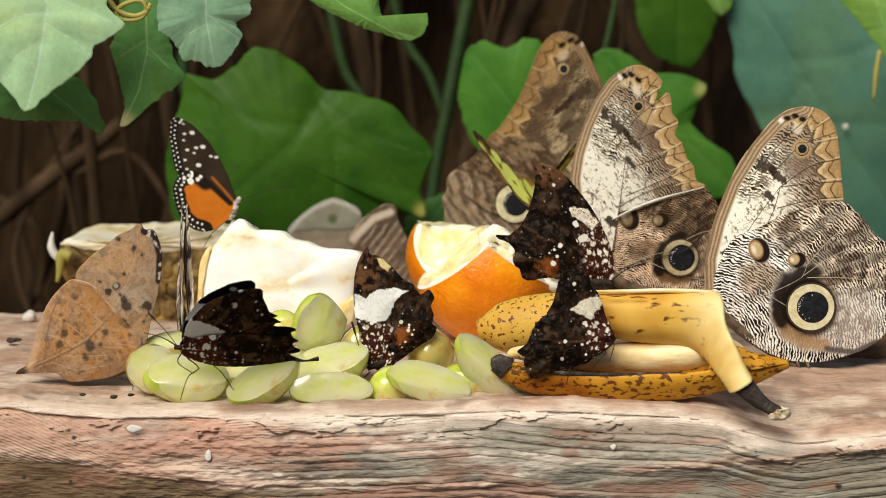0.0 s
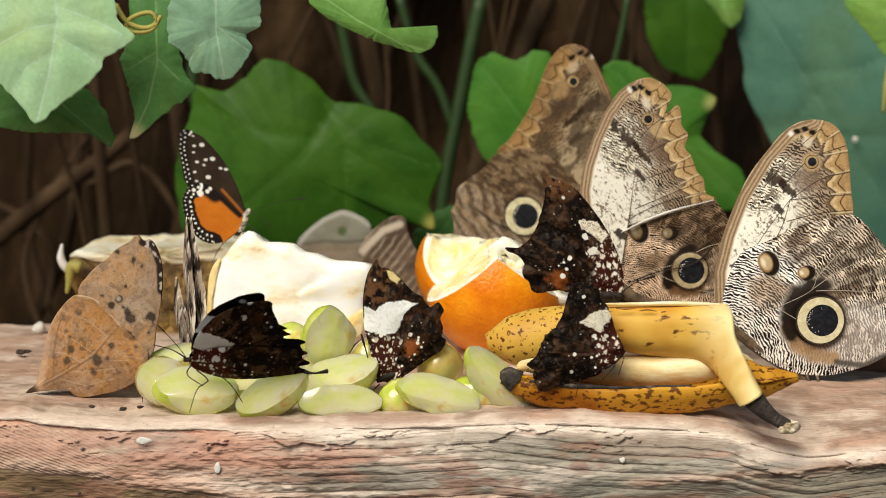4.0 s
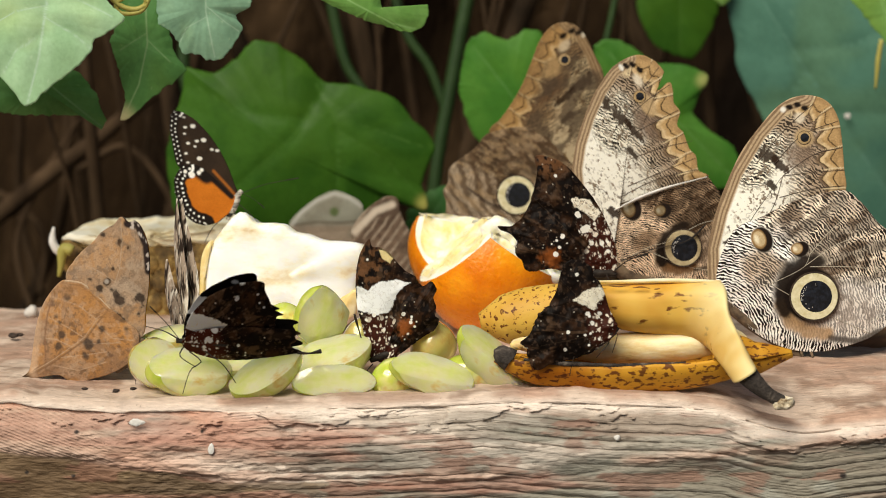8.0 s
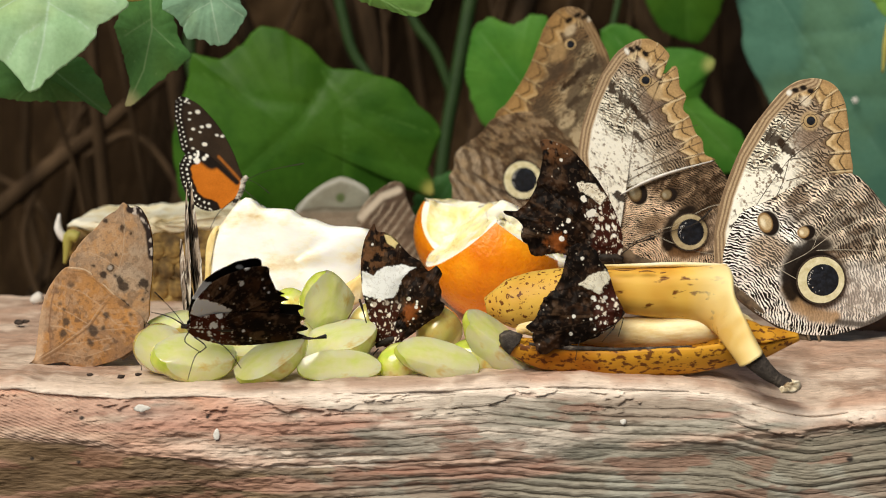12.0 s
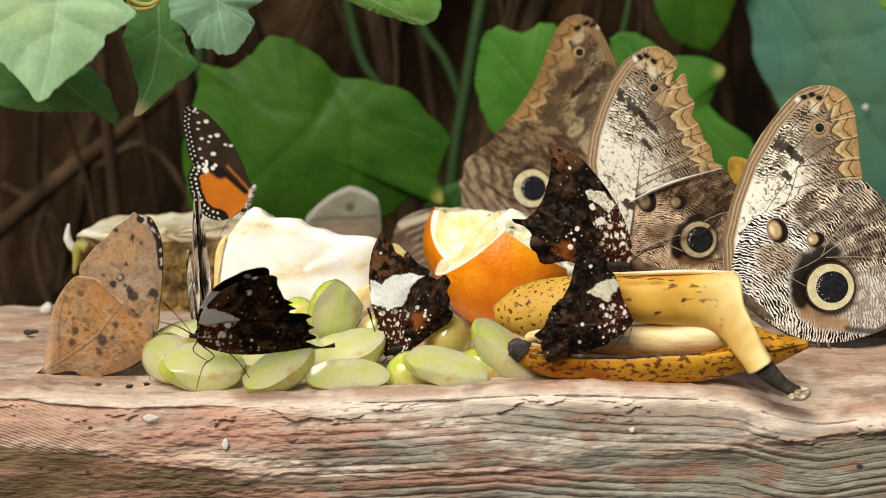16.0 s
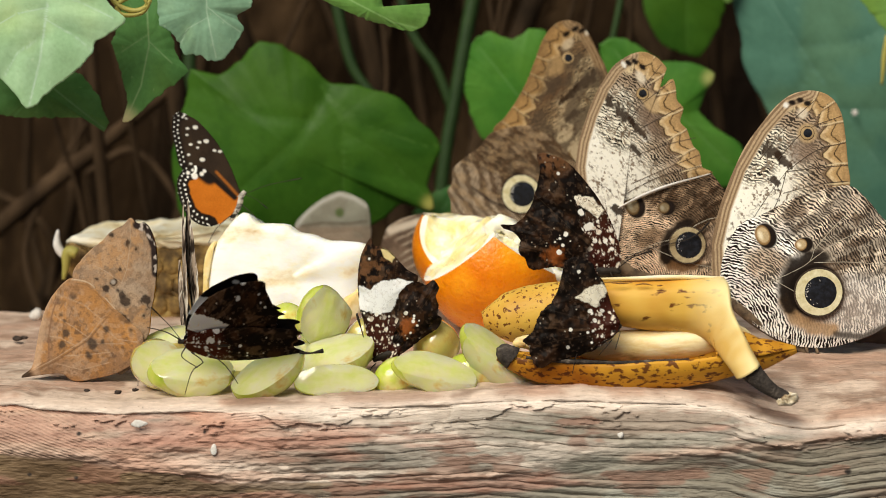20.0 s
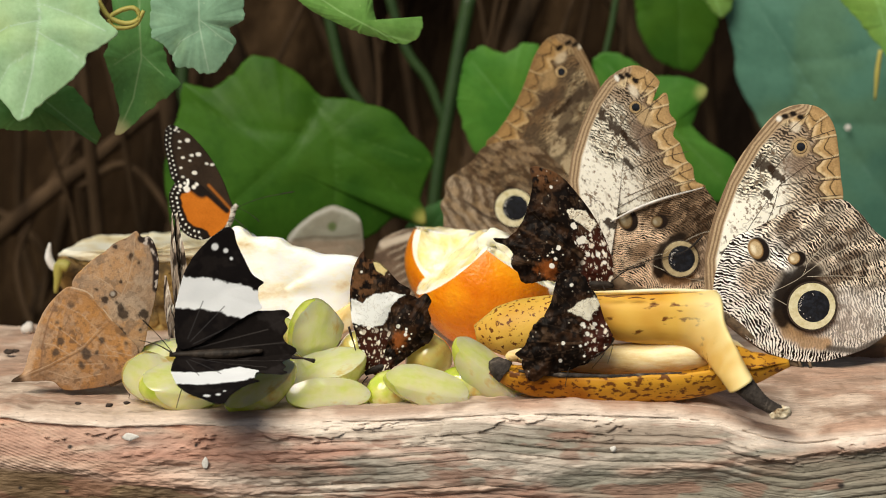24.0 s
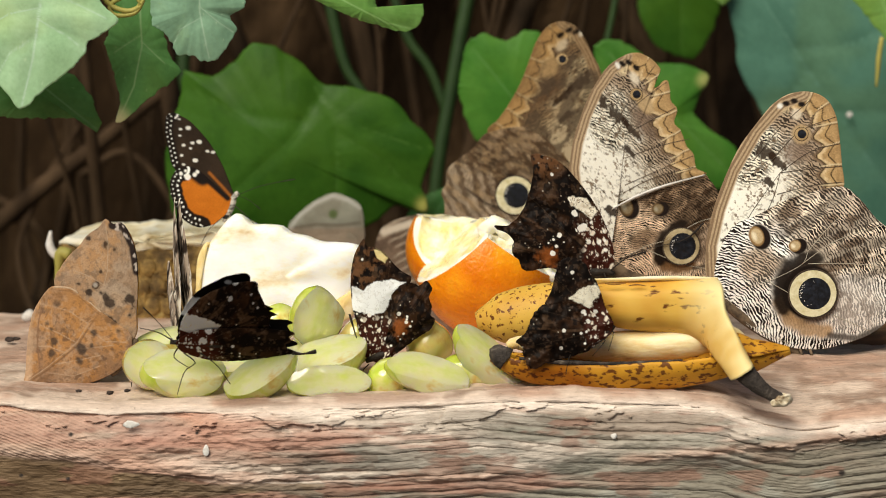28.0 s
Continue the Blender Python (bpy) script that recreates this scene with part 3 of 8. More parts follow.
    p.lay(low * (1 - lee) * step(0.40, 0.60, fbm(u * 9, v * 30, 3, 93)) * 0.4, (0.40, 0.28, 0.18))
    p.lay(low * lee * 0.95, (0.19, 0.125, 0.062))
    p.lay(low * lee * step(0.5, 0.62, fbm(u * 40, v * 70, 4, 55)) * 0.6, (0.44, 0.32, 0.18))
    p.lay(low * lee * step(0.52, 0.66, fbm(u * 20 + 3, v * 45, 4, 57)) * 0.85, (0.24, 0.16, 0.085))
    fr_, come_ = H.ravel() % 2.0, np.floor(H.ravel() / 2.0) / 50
    # groove shading laid into the colour: lit ridges pale, feet dark
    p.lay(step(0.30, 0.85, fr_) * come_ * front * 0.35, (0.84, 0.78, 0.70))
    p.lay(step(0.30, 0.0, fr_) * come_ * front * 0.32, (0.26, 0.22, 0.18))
    # rust-pink, grey-green and mint stains drawn out along the grain
    p.lay(front * step(0.53, 0.62, fbm(u * 16 + 5, v * 120, 4, 161)) * 0.6, (0.70, 0.40, 0.31))
    p.lay(front * step(-0.04, 0.03, u) * step(0.50, 0.60, fbm(u * 13 + 11, v * 85, 4, 163)) * 0.6, (0.36, 0.38, 0.32))
    p.lay(front * step(-0.08, 0.0, u) * step(0.58, 0.65, fbm(u * 30 + 7, v * 70, 3, 165)) * 0.55, (0.56, 0.61, 0.56))
    p.lay(front * step(0.60, 0.66, fbm(u * 45, v * 150, 4, 167)) * 0.55, (0.40, 0.20, 0.14))
    p.lay(rg_ * 0.8, (0.88, 0.68, 0.57))
    p.lay(rg_ * step(0.5, 0.6, fbm(u * 120, v * 260, 3, 59)) * 0.7, (0.36, 0.22, 0.16))
    # grooves, fan grain and cracks painted darker
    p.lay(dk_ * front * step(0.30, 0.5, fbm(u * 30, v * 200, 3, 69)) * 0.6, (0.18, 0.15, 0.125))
    # knot holes, their darkness painted as spots without depth
    for a, b2, r in KNOTS:
        p.lay(step(r * 1.1, r * 0.5, np.hypot((u * 1000 - a) * 0.8, v * 1000 - b2) + 0.5 * (fbm(u * 900, v * 900, 2) - 0.5)) * front, (0.03, 0.02, 0.015))
    # pale weathered lip, its edge highlight also put into the colour
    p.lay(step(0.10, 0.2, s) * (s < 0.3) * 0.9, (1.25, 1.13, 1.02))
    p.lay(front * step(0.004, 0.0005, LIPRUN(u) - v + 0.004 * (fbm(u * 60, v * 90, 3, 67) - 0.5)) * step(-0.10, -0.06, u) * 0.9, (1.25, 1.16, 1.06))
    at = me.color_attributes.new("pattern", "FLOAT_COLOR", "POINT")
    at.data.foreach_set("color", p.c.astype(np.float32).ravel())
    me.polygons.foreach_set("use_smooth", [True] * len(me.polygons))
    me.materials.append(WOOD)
    return me


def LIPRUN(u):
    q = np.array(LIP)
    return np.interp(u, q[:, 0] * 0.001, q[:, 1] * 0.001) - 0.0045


KNOTS = [(*q, r) for q, r in zip([(-27.9, -2.9), (-96.9, -15.2), (-145.6, -32.1), (-163, -30.6), (-144, -15.1), (-122.6, -2.3), (59.9, -6.8), (-147.6, -3.5), (-140.2, -4.2), (143.4, -32.7), (-88.3, -4.3)], (1.3, 0.8, 0.9, 0.8, 0.9, 1.2, 0.6, 0.7, 0.8, 1.3, 0.6))]
LIP = [(-317.5, 3.0), (-232.6, 2.0), (-167, -0.2), (-152.2, -2.2), (-130.9, -3.8), (-109.6, -3.6), (-73.5, -3.5), (-45.8, -2.8), (-24.5, -2.0), (7.4, -0.8), (39.2, -0.7), (81.8, -1.9), (98.8, -4.0), (112, -9.2), (128.6, -12.6), (145.6, -10.8), (160, -9.6), (212.5, -6.0), (318.3, -5.0)]
LEDGE = [(-318.1, -15), (-173.3, -21), (-141.5, -24), (-120.3, -30), (-88.5, -33.6), (-54.4, -33.2), (-24.6, -34.2), (7.3, -32.6), (39.2, -31.4), (81.7, -26.4), (124.1, -23.8), (159.7, -19.2), (318.7, -13)]
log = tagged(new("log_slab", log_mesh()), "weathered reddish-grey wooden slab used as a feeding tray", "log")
bm = tube([(0, 0.13, -0.92), (0.0, 0.13, -0.13)], [0.13, 0.11], 24)
tagged(part("stump", bm, ROOT), "rough brown stump under the feeding slab", "stump")


# white splashes and black crumbs on the wood
def crumb(name, loc, r, flat, material, label):
    bm = bmesh.new()
    g = bmesh.ops.create_icosphere(bm, subdivisions=2, radius=r)["verts"]
    for q in g:
        q.co = q.co * (1 + 0.5 * noise.noise(q.co * (1.2 / r) + Vector(loc) * 90))
        q.co.y *= flat[1]
        q.co.z *= flat[2]
        q.co.x *= flat[0]
    ob = part(name, bm, material)
    ob.location = loc
    return tagged(ob, label, name)


CHALK = noisy("dried_droplet", [(0.3, (0.62, 0.58, 0.53)), (0.7, (0.8, 0.77, 0.72))], 300, rough=0.7)
CRUMB = noisy("black_crumb", [(0.3, (0.015, 0.01, 0.008)), (0.7, (0.06, 0.04, 0.03))], 300, rough=0.9)


for q, r, fl in (((-117.1, -9.2), 0.0020, (1.5, 0.1, 0.7)), ((-89.5, -19.5), 0.0013, (1, 0.12, 1.6)), ((62.5, -15.5), 0.0012, (1, 0.3, 1))):
    _at = Vector((-0.0039, -0.0040, -0.0022)) + Vector((q[0] * 0.001, 0, q[1] * 0.001))
    crumb("droplet", _at, r, fl, CHALK, "dried white splash on the wood")
for loc, r in (((-0.1928, 0.1445, 0.0000), 0.0016), ((-0.1905, 0.1480, 0.0000), 0.0012), ((-0.0003, 0.1294, 0.0000), 0.0013), ((-0.1233, 0.0023, 0.0000), 0.0009), ((-0.1414, 0.0025, 0.0000), 0.0008), ((-0.1290, -0.0029, 0.0000), 0.0011)):
    crumb("crumb", (loc[0], loc[1], loc[2] + r * 0.4), r, (1.5, 1, 0.7), CRUMB, "small black crumb on the wood")
crumb("pebble", Vector((-0.1966, 0.2132, 0.0000)) + Vector((0, 0, 0.002)), 0.003, (1.1, 1, 0.9), CLAY, "small pale pebble on the slab")

# ---- foliage ----
def leaf_paint(base, dark, pale, ribs, yellow=None, edge=None):
    def f(u, v):
        p = Paint(u, v, base)
        p.lay(step(0.3, 0.7, fbm(u * 0.07 + 5, v * 0.07, 4, 2)) * 0.8, dark)
        p.lay(step(0.5, 0.72, fbm(u * 0.03 + 1, v * 0.03, 3, 12)) * 0.28, (base[0] * 1.7, base[1] * 1.15, base[2] * 0.6))
        p.lay(step(0.66, 0.70, fbm(u * 0.45 + 5, v * 0.45, 3, 22)) * 0.14, (base[0] * 0.6, base[1] * 0.6, base[2] * 0.6))
        d, r = cells(u, v, 7.0, 3)
        p.lay((1 - step(0.2, 0.5, d)) * (r > 0.72) * 0.5, (pale[0] * 1.2, pale[1] * 1.1, pale[2]))
        for k, r in enumerate(ribs):
            p.line(r, 0.6 if k == 0 else 0.35, pale, 0.3)
        if yellow:
            p.spot(yellow[0], yellow[1], yellow[2], yellow[3], yellow[2] * 0.8)
        return p.c
    return f


LEAFM = wing_material("leaf_blade", rough=0.42, fine=500, grain=0.18)
LEAFM.node_tree.nodes["Principled BSDF"].inputs["Specular IOR Level"].default_value = 0.10


def leaf(plant, outline, colours, ribs, y, camber=3.5, n=220, rings=40, yellow=None, fold=0.3, ragged=1.1, label="", centre=None):
    ob = wing("leaf", outline, leaf_paint(*colours, ribs, yellow), LEAFM, plant, n, rings, centre=centre, camber=camber, ragged=ragged, fold=fold, label=label, crease=ribs, sharp=0.55)
    ob.location = (0, y, 0)
    return ob


PALE_GREEN = ((0.34, 0.55, 0.30), (0.40, 0.61, 0.36), (0.50, 0.67, 0.50))
GREY_GREEN = ((0.17, 0.30, 0.19), (0.22, 0.37, 0.24), (0.32, 0.46, 0.32))
MID_GREEN = ((0.06, 0.16, 0.04), (0.09, 0.21, 0.06), (0.13, 0.25, 0.10))
DEEP_GREEN = ((0.024, 0.076, 0.007), (0.042, 0.112, 0.011), (0.055, 0.125, 0.020))
TEAL = ((0.062, 0.15, 0.105), (0.08, 0.185, 0.13), (0.10, 0.21, 0.15))
FRESH = ((0.13, 0.28, 0.06), (0.18, 0.34, 0.09), (0.24, 0.42, 0.14))

vine = thing("overhanging_vine", (0, 0.0, 0), "overhanging vine with pale serrated green leaves", "vine")
_o = Vector((-0.1912, 0.1200, 0.1453))
vine.location = _o
leaf(vine, [(-34.8, 21.1), (5.3, 28), (40.3, 13.9), (44.8, -0.1), (51.7, -7.2), (48.1, -11.9), (39.3, -16.5), (37.8, -21.7), (30.1, -28.7), (21.7, -35.3), (13.3, -42.9), (9.7, -45), (6.2, -40.5), (1.6, -34.1), (-7.6, -25.8), (-28.6, -14)], PALE_GREEN,
     [[(16.9, 21), (20, -0.1), (16, -23.5), (10.4, -43.8)], [(18.7, -7.1), (30.4, -14.2), (37.3, -20.1)], [(18.1, -14.1), (6.6, -21.1), (0.5, -30.6)], [(19.9, 4.6), (33, -0.1), (47, -7.2)], [(19.3, -2.4), (7, -4.7), (-9.7, -14.1)]], 0.0, label="pale grey-green serrated leaf with light veins")
leaf(vine, [(-15.1, -17), (9.3, -22), (26.3, -31.8), (33.5, -40.4), (37.7, -52.7), (35.7, -56.8), (33.3, -50.2), (21.1, -50.2), (3.9, -50.1), (-15.7, -46.4)], MID_GREEN, [[(-10.4, -29.2), (13.9, -36.6), (35.7, -55.1)]], 0.04)
leaf(vine, [(46.2, 9.5), (65.5, 7.1), (66.5, -7.4), (68.7, -21.9), (74.2, -31.1), (63.6, -38.9), (56.2, -44.9), (47.6, -52), (45.2, -51.5), (47.7, -43.7), (45.5, -31.5), (41.4, -18.2), (45.9, -7.4)], ((0.07, 0.18, 0.05), (0.10, 0.24, 0.07), (0.2, 0.32, 0.14)),
     [[(57, 7.1), (57.8, -19.5), (53.9, -36.4), (46.4, -51.5)], [(57.4, -17), (67.4, -26.8)], [(57.4, -14.6), (45.7, -21.9)]], 0.03, yellow=(45.9, -51, 5, (0.5, 0.48, 0.25)))
leaf(vine, [(68.5, 13.9), (101.4, 13.8), (104.8, 2.1), (103.6, -3.8), (97.7, -6.8), (100.7, -10.8), (99.7, -15.5), (96.8, -19), (93.9, -22.6), (91.6, -25.1), (86.8, -25.6), (82.1, -23), (76.2, -22.5), (73.9, -17.8), (70.5, -13.1), (66.3, -10.7), (65.4, -6)], GREY_GREEN,
     [[(86.1, 13.8), (85.9, -4.9), (89.2, -23.7)], [(85.9, -2.6), (94.1, -9.6), (99.2, -13.2)], [(86.1, -7.3), (77.6, -11.9), (74.7, -17.8)]], 0.0, label="grey-green scalloped leaf")
leaf(vine, [(120.1, 16.4), (153.7, 13.9), (158.4, -2.8), (165.5, -8.8), (171.5, -11.7), (173.9, -8.8), (174.7, -4), (178, -2.4), (178.5, -4.8), (176.3, -11.2), (171.5, -14.3), (165.5, -13.6), (155.9, -10.4), (146.3, -7.1), (134.4, -1.5), (124.8, 5.6)], FRESH,
     [[(129.7, 9.2), (144, -0.4), (163.1, -10.5), (172.7, -12.9)]], 0.02, camber=3, centre=(153.5, -4), label="fresh green leaf with a curled tip")
part("tendril", tube([Vector(q) - _o for q in [(-0.1489, 0.1300, 0.1511), (-0.1443, 0.1300, 0.1440), (-0.1372, 0.1300, 0.1411), (-0.1317, 0.1300, 0.1432), (-0.1335, 0.1300, 0.1475), (-0.1395, 0.1300, 0.1466), (-0.1443, 0.1300, 0.1433), (-0.1420, 0.1300, 0.1395), (-0.1336, 0.1300, 0.1404), (-0.1297, 0.1300, 0.1465)]], [0.0012, 0.0009], 6, 40), TENDRIL, vine, "thin yellow-green coiled tendril")
part("stem", tube([Vector(q) - _o for q in [(-0.1831, 0.1600, 0.1742), (-0.1492, 0.1600, 0.1595), (-0.1052, 0.1600, 0.1667), (-0.0613, 0.1600, 0.1617), (-0.0271, 0.1600, 0.1713)]], [0.002, 0.0018], 7, 20), STEM, vine)

climber = thing("climbing_plant", (0, 0, 0), "climbing plant with large lobed dark green leaves", "plant")
climber.location = _c = Vector((-0.0785, 0.3600, 0.0711))
leaf(climber, [(-60.6, 37.9), (-46.1, 35), (-34.4, 43.6), (-25.6, 52.2), (-14.1, 49.9), (0.3, 40.6), (10.4, 30.5), (23.5, 29), (35, 26.1), (46.6, 21.7), (55.3, 11.5), (62.5, 4.2), (67.5, -3.7), (63.9, -11.8), (59.5, -22), (63, -29.3), (62.4, -35.8), (56.6, -35.2), (46.4, -32.2), (34.7, -41), (20, -46.8), (-6.3, -49.7), (-32.6, -52.5), (-55.9, -49.6), (-67.4, -37.8), (-70.1, -23.2), (-71.1, -5.7), (-66.7, 14.7), (-62.2, 26.3)], DEEP_GREEN,
     [[(6, 29), (17.5, 8.7), (17.3, -14.6), (14.2, -46.8)], [(7.5, 24.7), (-5.8, 2.9), (-35.2, -23.2)], [(8.9, 23.2), (29.1, 8.7), (61.1, -3.1)], [(16.9, 5.8), (40.7, -8.8), (59.5, -29.3)], [(0.1, 11.6), (-28.9, 14.6), (-57.8, 29.2)]], 0.0, camber=9, yellow=(61.5, -32.8, 4, (0.35, 0.33, 0.08)), label="large lobed dark green leaf")
leaf(climber, [(79.5, 26.8), (83.4, 49.1), (93, 55), (104.9, 50.5), (113.9, 55.9), (122.8, 55), (128.8, 41.5), (133.4, 20.6), (125.9, -3.3), (107.9, -15.3), (89.9, -3.2), (82.5, 11.8)], ((0.045, 0.150, 0.018), (0.07, 0.19, 0.025), (0.09, 0.21, 0.05)), [[(87, 47.6), (107.9, 20.7), (125.9, -3.3)]], 0.04)
leaf(climber, [(152, 46.7), (167.1, 49.6), (185.4, 37.5), (200.5, 37.5), (214.2, 29.8), (208.2, 20.8), (205.3, 10.1), (212.9, 2.5), (228.2, -8.2), (229.9, -21.9), (222.3, -29.5), (194.9, -31), (164.4, -15.6)], ((0.04, 0.135, 0.016), (0.065, 0.17, 0.025), (0.085, 0.19, 0.045)), [[(158, 45.1), (188.5, 14.7), (225.3, -21.9)]], 0.06, yellow=(211.2, 28.3, 4, (0.3, 0.32, 0.1)))
leaf(climber, [(186.3, 102.3), (230.9, 102.1), (234.5, 75.8), (228, 52.6), (216.5, 36.1), (196.5, 42.8), (184.8, 62.7)], DEEP_GREEN, [[(209.4, 102.2), (209.8, 42.7)]], 0.19)
leaf(climber, [(206.1, 89.1), (230.8, 89.1), (229.4, 73.7), (223.9, 67.6), (218.6, 72.2)], FRESH, [[(217, 89.1), (223.3, 69.1)]], 0.09, n=80, rings=16)
leaf(climber, [(52.3, -39.3), (61.4, -30.2), (74.9, -25.7), (77.9, -36.3), (74.8, -51.4), (59.8, -57.4), (50.7, -54.4)], ((0.05, 0.15, 0.035), (0.07, 0.19, 0.05), (0.1, 0.22, 0.08)), [[(56.8, -54.4), (74.9, -27.2)]], 0.04)
for pts, r in (([(0.0086, 0.5000, 0.1551), (0.0021, 0.5000, 0.1232), (-0.0044, 0.5000, 0.0880), (-0.0109, 0.5000, 0.0525), (-0.0159, 0.5000, 0.0072)], 0.0042), ([(-0.0383, 0.5200, 0.1553), (-0.0287, 0.5200, 0.1229), (-0.0157, 0.5200, 0.1034), (-0.0060, 0.5200, 0.0773)], 0.003), ([(-0.0717, 0.4600, 0.1552), (-0.0666, 0.4600, 0.1273), (-0.0605, 0.4600, 0.1055), (-0.0497, 0.4600, 0.0899)], 0.0032),
               ([(0.0918, 0.5000, 0.1549), (0.0871, 0.5000, 0.1294), (0.0808, 0.5000, 0.1038)], 0.002), ([(-0.1556, 0.5200, 0.1232), (-0.1575, 0.5200, 0.1037), (-0.1529, 0.5200, 0.0809)], 0.004)):
    part("stem", tube([Vector(q) - _c for q in pts], [r, r * 0.9], 9, 20), STEM, climber)

broad = thing("broadleaf_plant", (0.2009, 0.4600, 0.0485), "broadleaf plant with big dull blue-green leaves", "plant")
leaf(broad, [(-52.8, 118.5), (76.1, 118.1), (84.6, -0.2), (60.5, -53.8), (38.1, -69.6), (16.3, -44.2), (-2.9, -18.9), (-22, 9.5), (-33.2, 31.4), (-46, 56.4), (-47.7, 75.1)], TEAL,
     [[(-45, 112.3), (-10.1, 56.3), (34.6, -9.5), (60.4, -50.6)], [(-16.4, 65.7), (14.7, 68.7), (58, 87.2)], [(5.8, 31.3), (40.2, 31.2), (77.5, 43.6)], [(-10.1, 53.2), (-19.2, 37.6), (-31.7, 34.6)]], 0.0, camber=12, label="big dull blue-green leaf with a white spot")
leaf(broad, [(-7.2, 107), (4.6, 89.2), (14.9, 76.5), (23.7, 64.3), (27, 56.8), (30, 54.5), (36.9, 58), (54, 69.5), (67.8, 106.8)], FRESH, [[(13.1, 101.2), (28.2, 55.1)]], -0.10, yellow=(28.8, 56.5, 6, (0.45, 0.42, 0.2)), label="yellowish green drooping leaf")
part("leaf_tip", tube([Vector(q) - broad.location for q in [(0.2172, 0.3600, 0.1225), (0.2156, 0.3600, 0.1124), (0.2151, 0.3600, 0.1052), (0.2144, 0.3600, 0.0971)]], [0.0012, 0.0014, 0.0006], 6, 12), TENDRIL, broad)
part("stem", tube([Vector(q) - broad.location for q in ((0.30, 0.48, 0.25), (0.33, 0.52, -0.1), (0.33, 0.55, -0.9))], [0.006, 0.008], 9, 16), STEM, broad)

# opaque bead added to give the leaf a bright glint-like spot
bm = bmesh.new()
ball(bm, Vector((0.2136, 0.4440, 0.0788)) - broad.location, 0.0017, (1, 0.4, 1), 16, 12)
part("droplet", bm, CLAY, broad, "solid white bead for the bright spot on the leaf")

# ---- fruit ----
def grape_material(name, stops, scale, rough, see, stretch=(1, 1, 1)):
    """Moist translucent grape: light goes in and out of it."""
    m = noisy(name, stops, scale, stretch, rough, 0.12, 4, sub=0.7, fine=320, dist=0.0006, trans=see, spec=0.5)
    b = m.node_tree.nodes["Principled BSDF"]
    b.inputs["Subsurface Radius"].default_value = (0.0065, 0.0075, 0.0028)
    b.inputs["Subsurface Scale"].default_value = 1.0
    b.inputs["IOR"].default_value = 1.36
    b.inputs["Coat Weight"].default_value = 1.0
    b.inputs["Coat Roughness"].default_value = 0.08
    return m


GRAPE = grape_material("grape_skin", [(0.32, (0.52, 0.70, 0.05)), (0.47, (0.74, 0.84, 0.12)), (0.58, (0.93, 0.92, 0.36)), (0.68, (0.84, 0.52, 0.12))], 60, 0.07, 0.34)
GRAPE_FLESH = grape_material("grape_flesh", [(0.34, (0.84, 0.93, 0.26)), (0.48, (0.95, 0.97, 0.48)), (0.60, (0.97, 0.95, 0.60)), (0.69, (0.88, 0.60, 0.20))], 90, 0.09, 0.42, (0.6, 1, 1))
GRAPE_SCAR = noisy("grape_scar", [(0.4, (0.30, 0.15, 0.03)), (0.7, (0.6, 0.45, 0.12))], 200, rough=0.5)
GRAPE_OLD = grape_material("browned_grape", [(0.30, (0.62, 0.36, 0.08)), (0.46, (0.80, 0.66, 0.20)), (0.65, (0.78, 0.76, 0.26))], 90, 0.18, 0.45)
RIND = noisy("orange_rind", [(0.3, (0.70, 0.16, 0.002)), (0.52, (0.88, 0.28, 0.004)), (0.72, (0.95, 0.44, 0.015))], 45, rough=0.30, bump=0.6, fine=650, dist=0.0008, sub=0.2)
PULP = noisy("orange_pulp", [(0.3, (0.92, 0.62, 0.18)), (0.44, (0.96, 0.82, 0.42)), (0.60, (0.97, 0.93, 0.76))], 70, rough=0.3, bump=0.5, fine=300, dist=0.002, sub=0.4)
PITH = noisy("orange_pith", [(0.3, (0.93, 0.86, 0.62)), (0.7, (0.97, 0.95, 0.84))], 90, rough=0.7, sub=0.3)
WHITE = noisy("white_flesh", [(0.33, (0.74, 0.54, 0.26)), (0.43, (0.95, 0.87, 0.68)), (0.5, (0.97, 0.95, 0.86)), (0.65, (0.98, 0.97, 0.93))], 34, (1, 1, 2.0), 0.45, 0.25, sub=0.35, fine=200, dist=0.0007)
PINE = noisy("pineapple_flesh", [(0.3, (0.50, 0.36, 0.16)), (0.42, (0.80, 0.68, 0.42)), (0.6, (0.93, 0.88, 0.72))], 55, (1, 1, 2), 0.6, 0.5, fine=400)
GOLD = noisy("ripe_rind", [(0.3, (0.66, 0.40, 0.10)), (0.5, (0.82, 0.62, 0.26)), (0.7, (0.92, 0.82, 0.54))], 50, rough=0.5, sub=0.3)
SKIN = noisy("fruit_bark", [(0.32, (0.04, 0.024, 0.01)), (0.48, (0.16, 0.095, 0.03)), (0.62, (0.38, 0.24, 0.07)), (0.8, (0.52, 0.42, 0.16))], 110, rough=0.8, bump=0.7, fine=500)
FLESH = noisy("banana_flesh", [(0.3, (0.42, 0.24, 0.08)), (0.40, (0.76, 0.55, 0.24)), (0.54, (0.90, 0.77, 0.46)), (0.7, (0.95, 0.88, 0.66))], 130, (0.3, 1, 1), 0.55, 0.2, sub=0.3)
FRAYED = noisy("frayed_stem", [(0.34, (0.22, 0.14, 0.07)), (0.46, (0.66, 0.54, 0.36)), (0.6, (0.86, 0.78, 0.62))], 420, (0.4, 1, 1), 0.85, 0.8)
SCAB = noisy("brown_scab", [(0.35, (0.20, 0.08, 0.02)), (0.7, (0.42, 0.22, 0.06))], 300, rough=0.6)
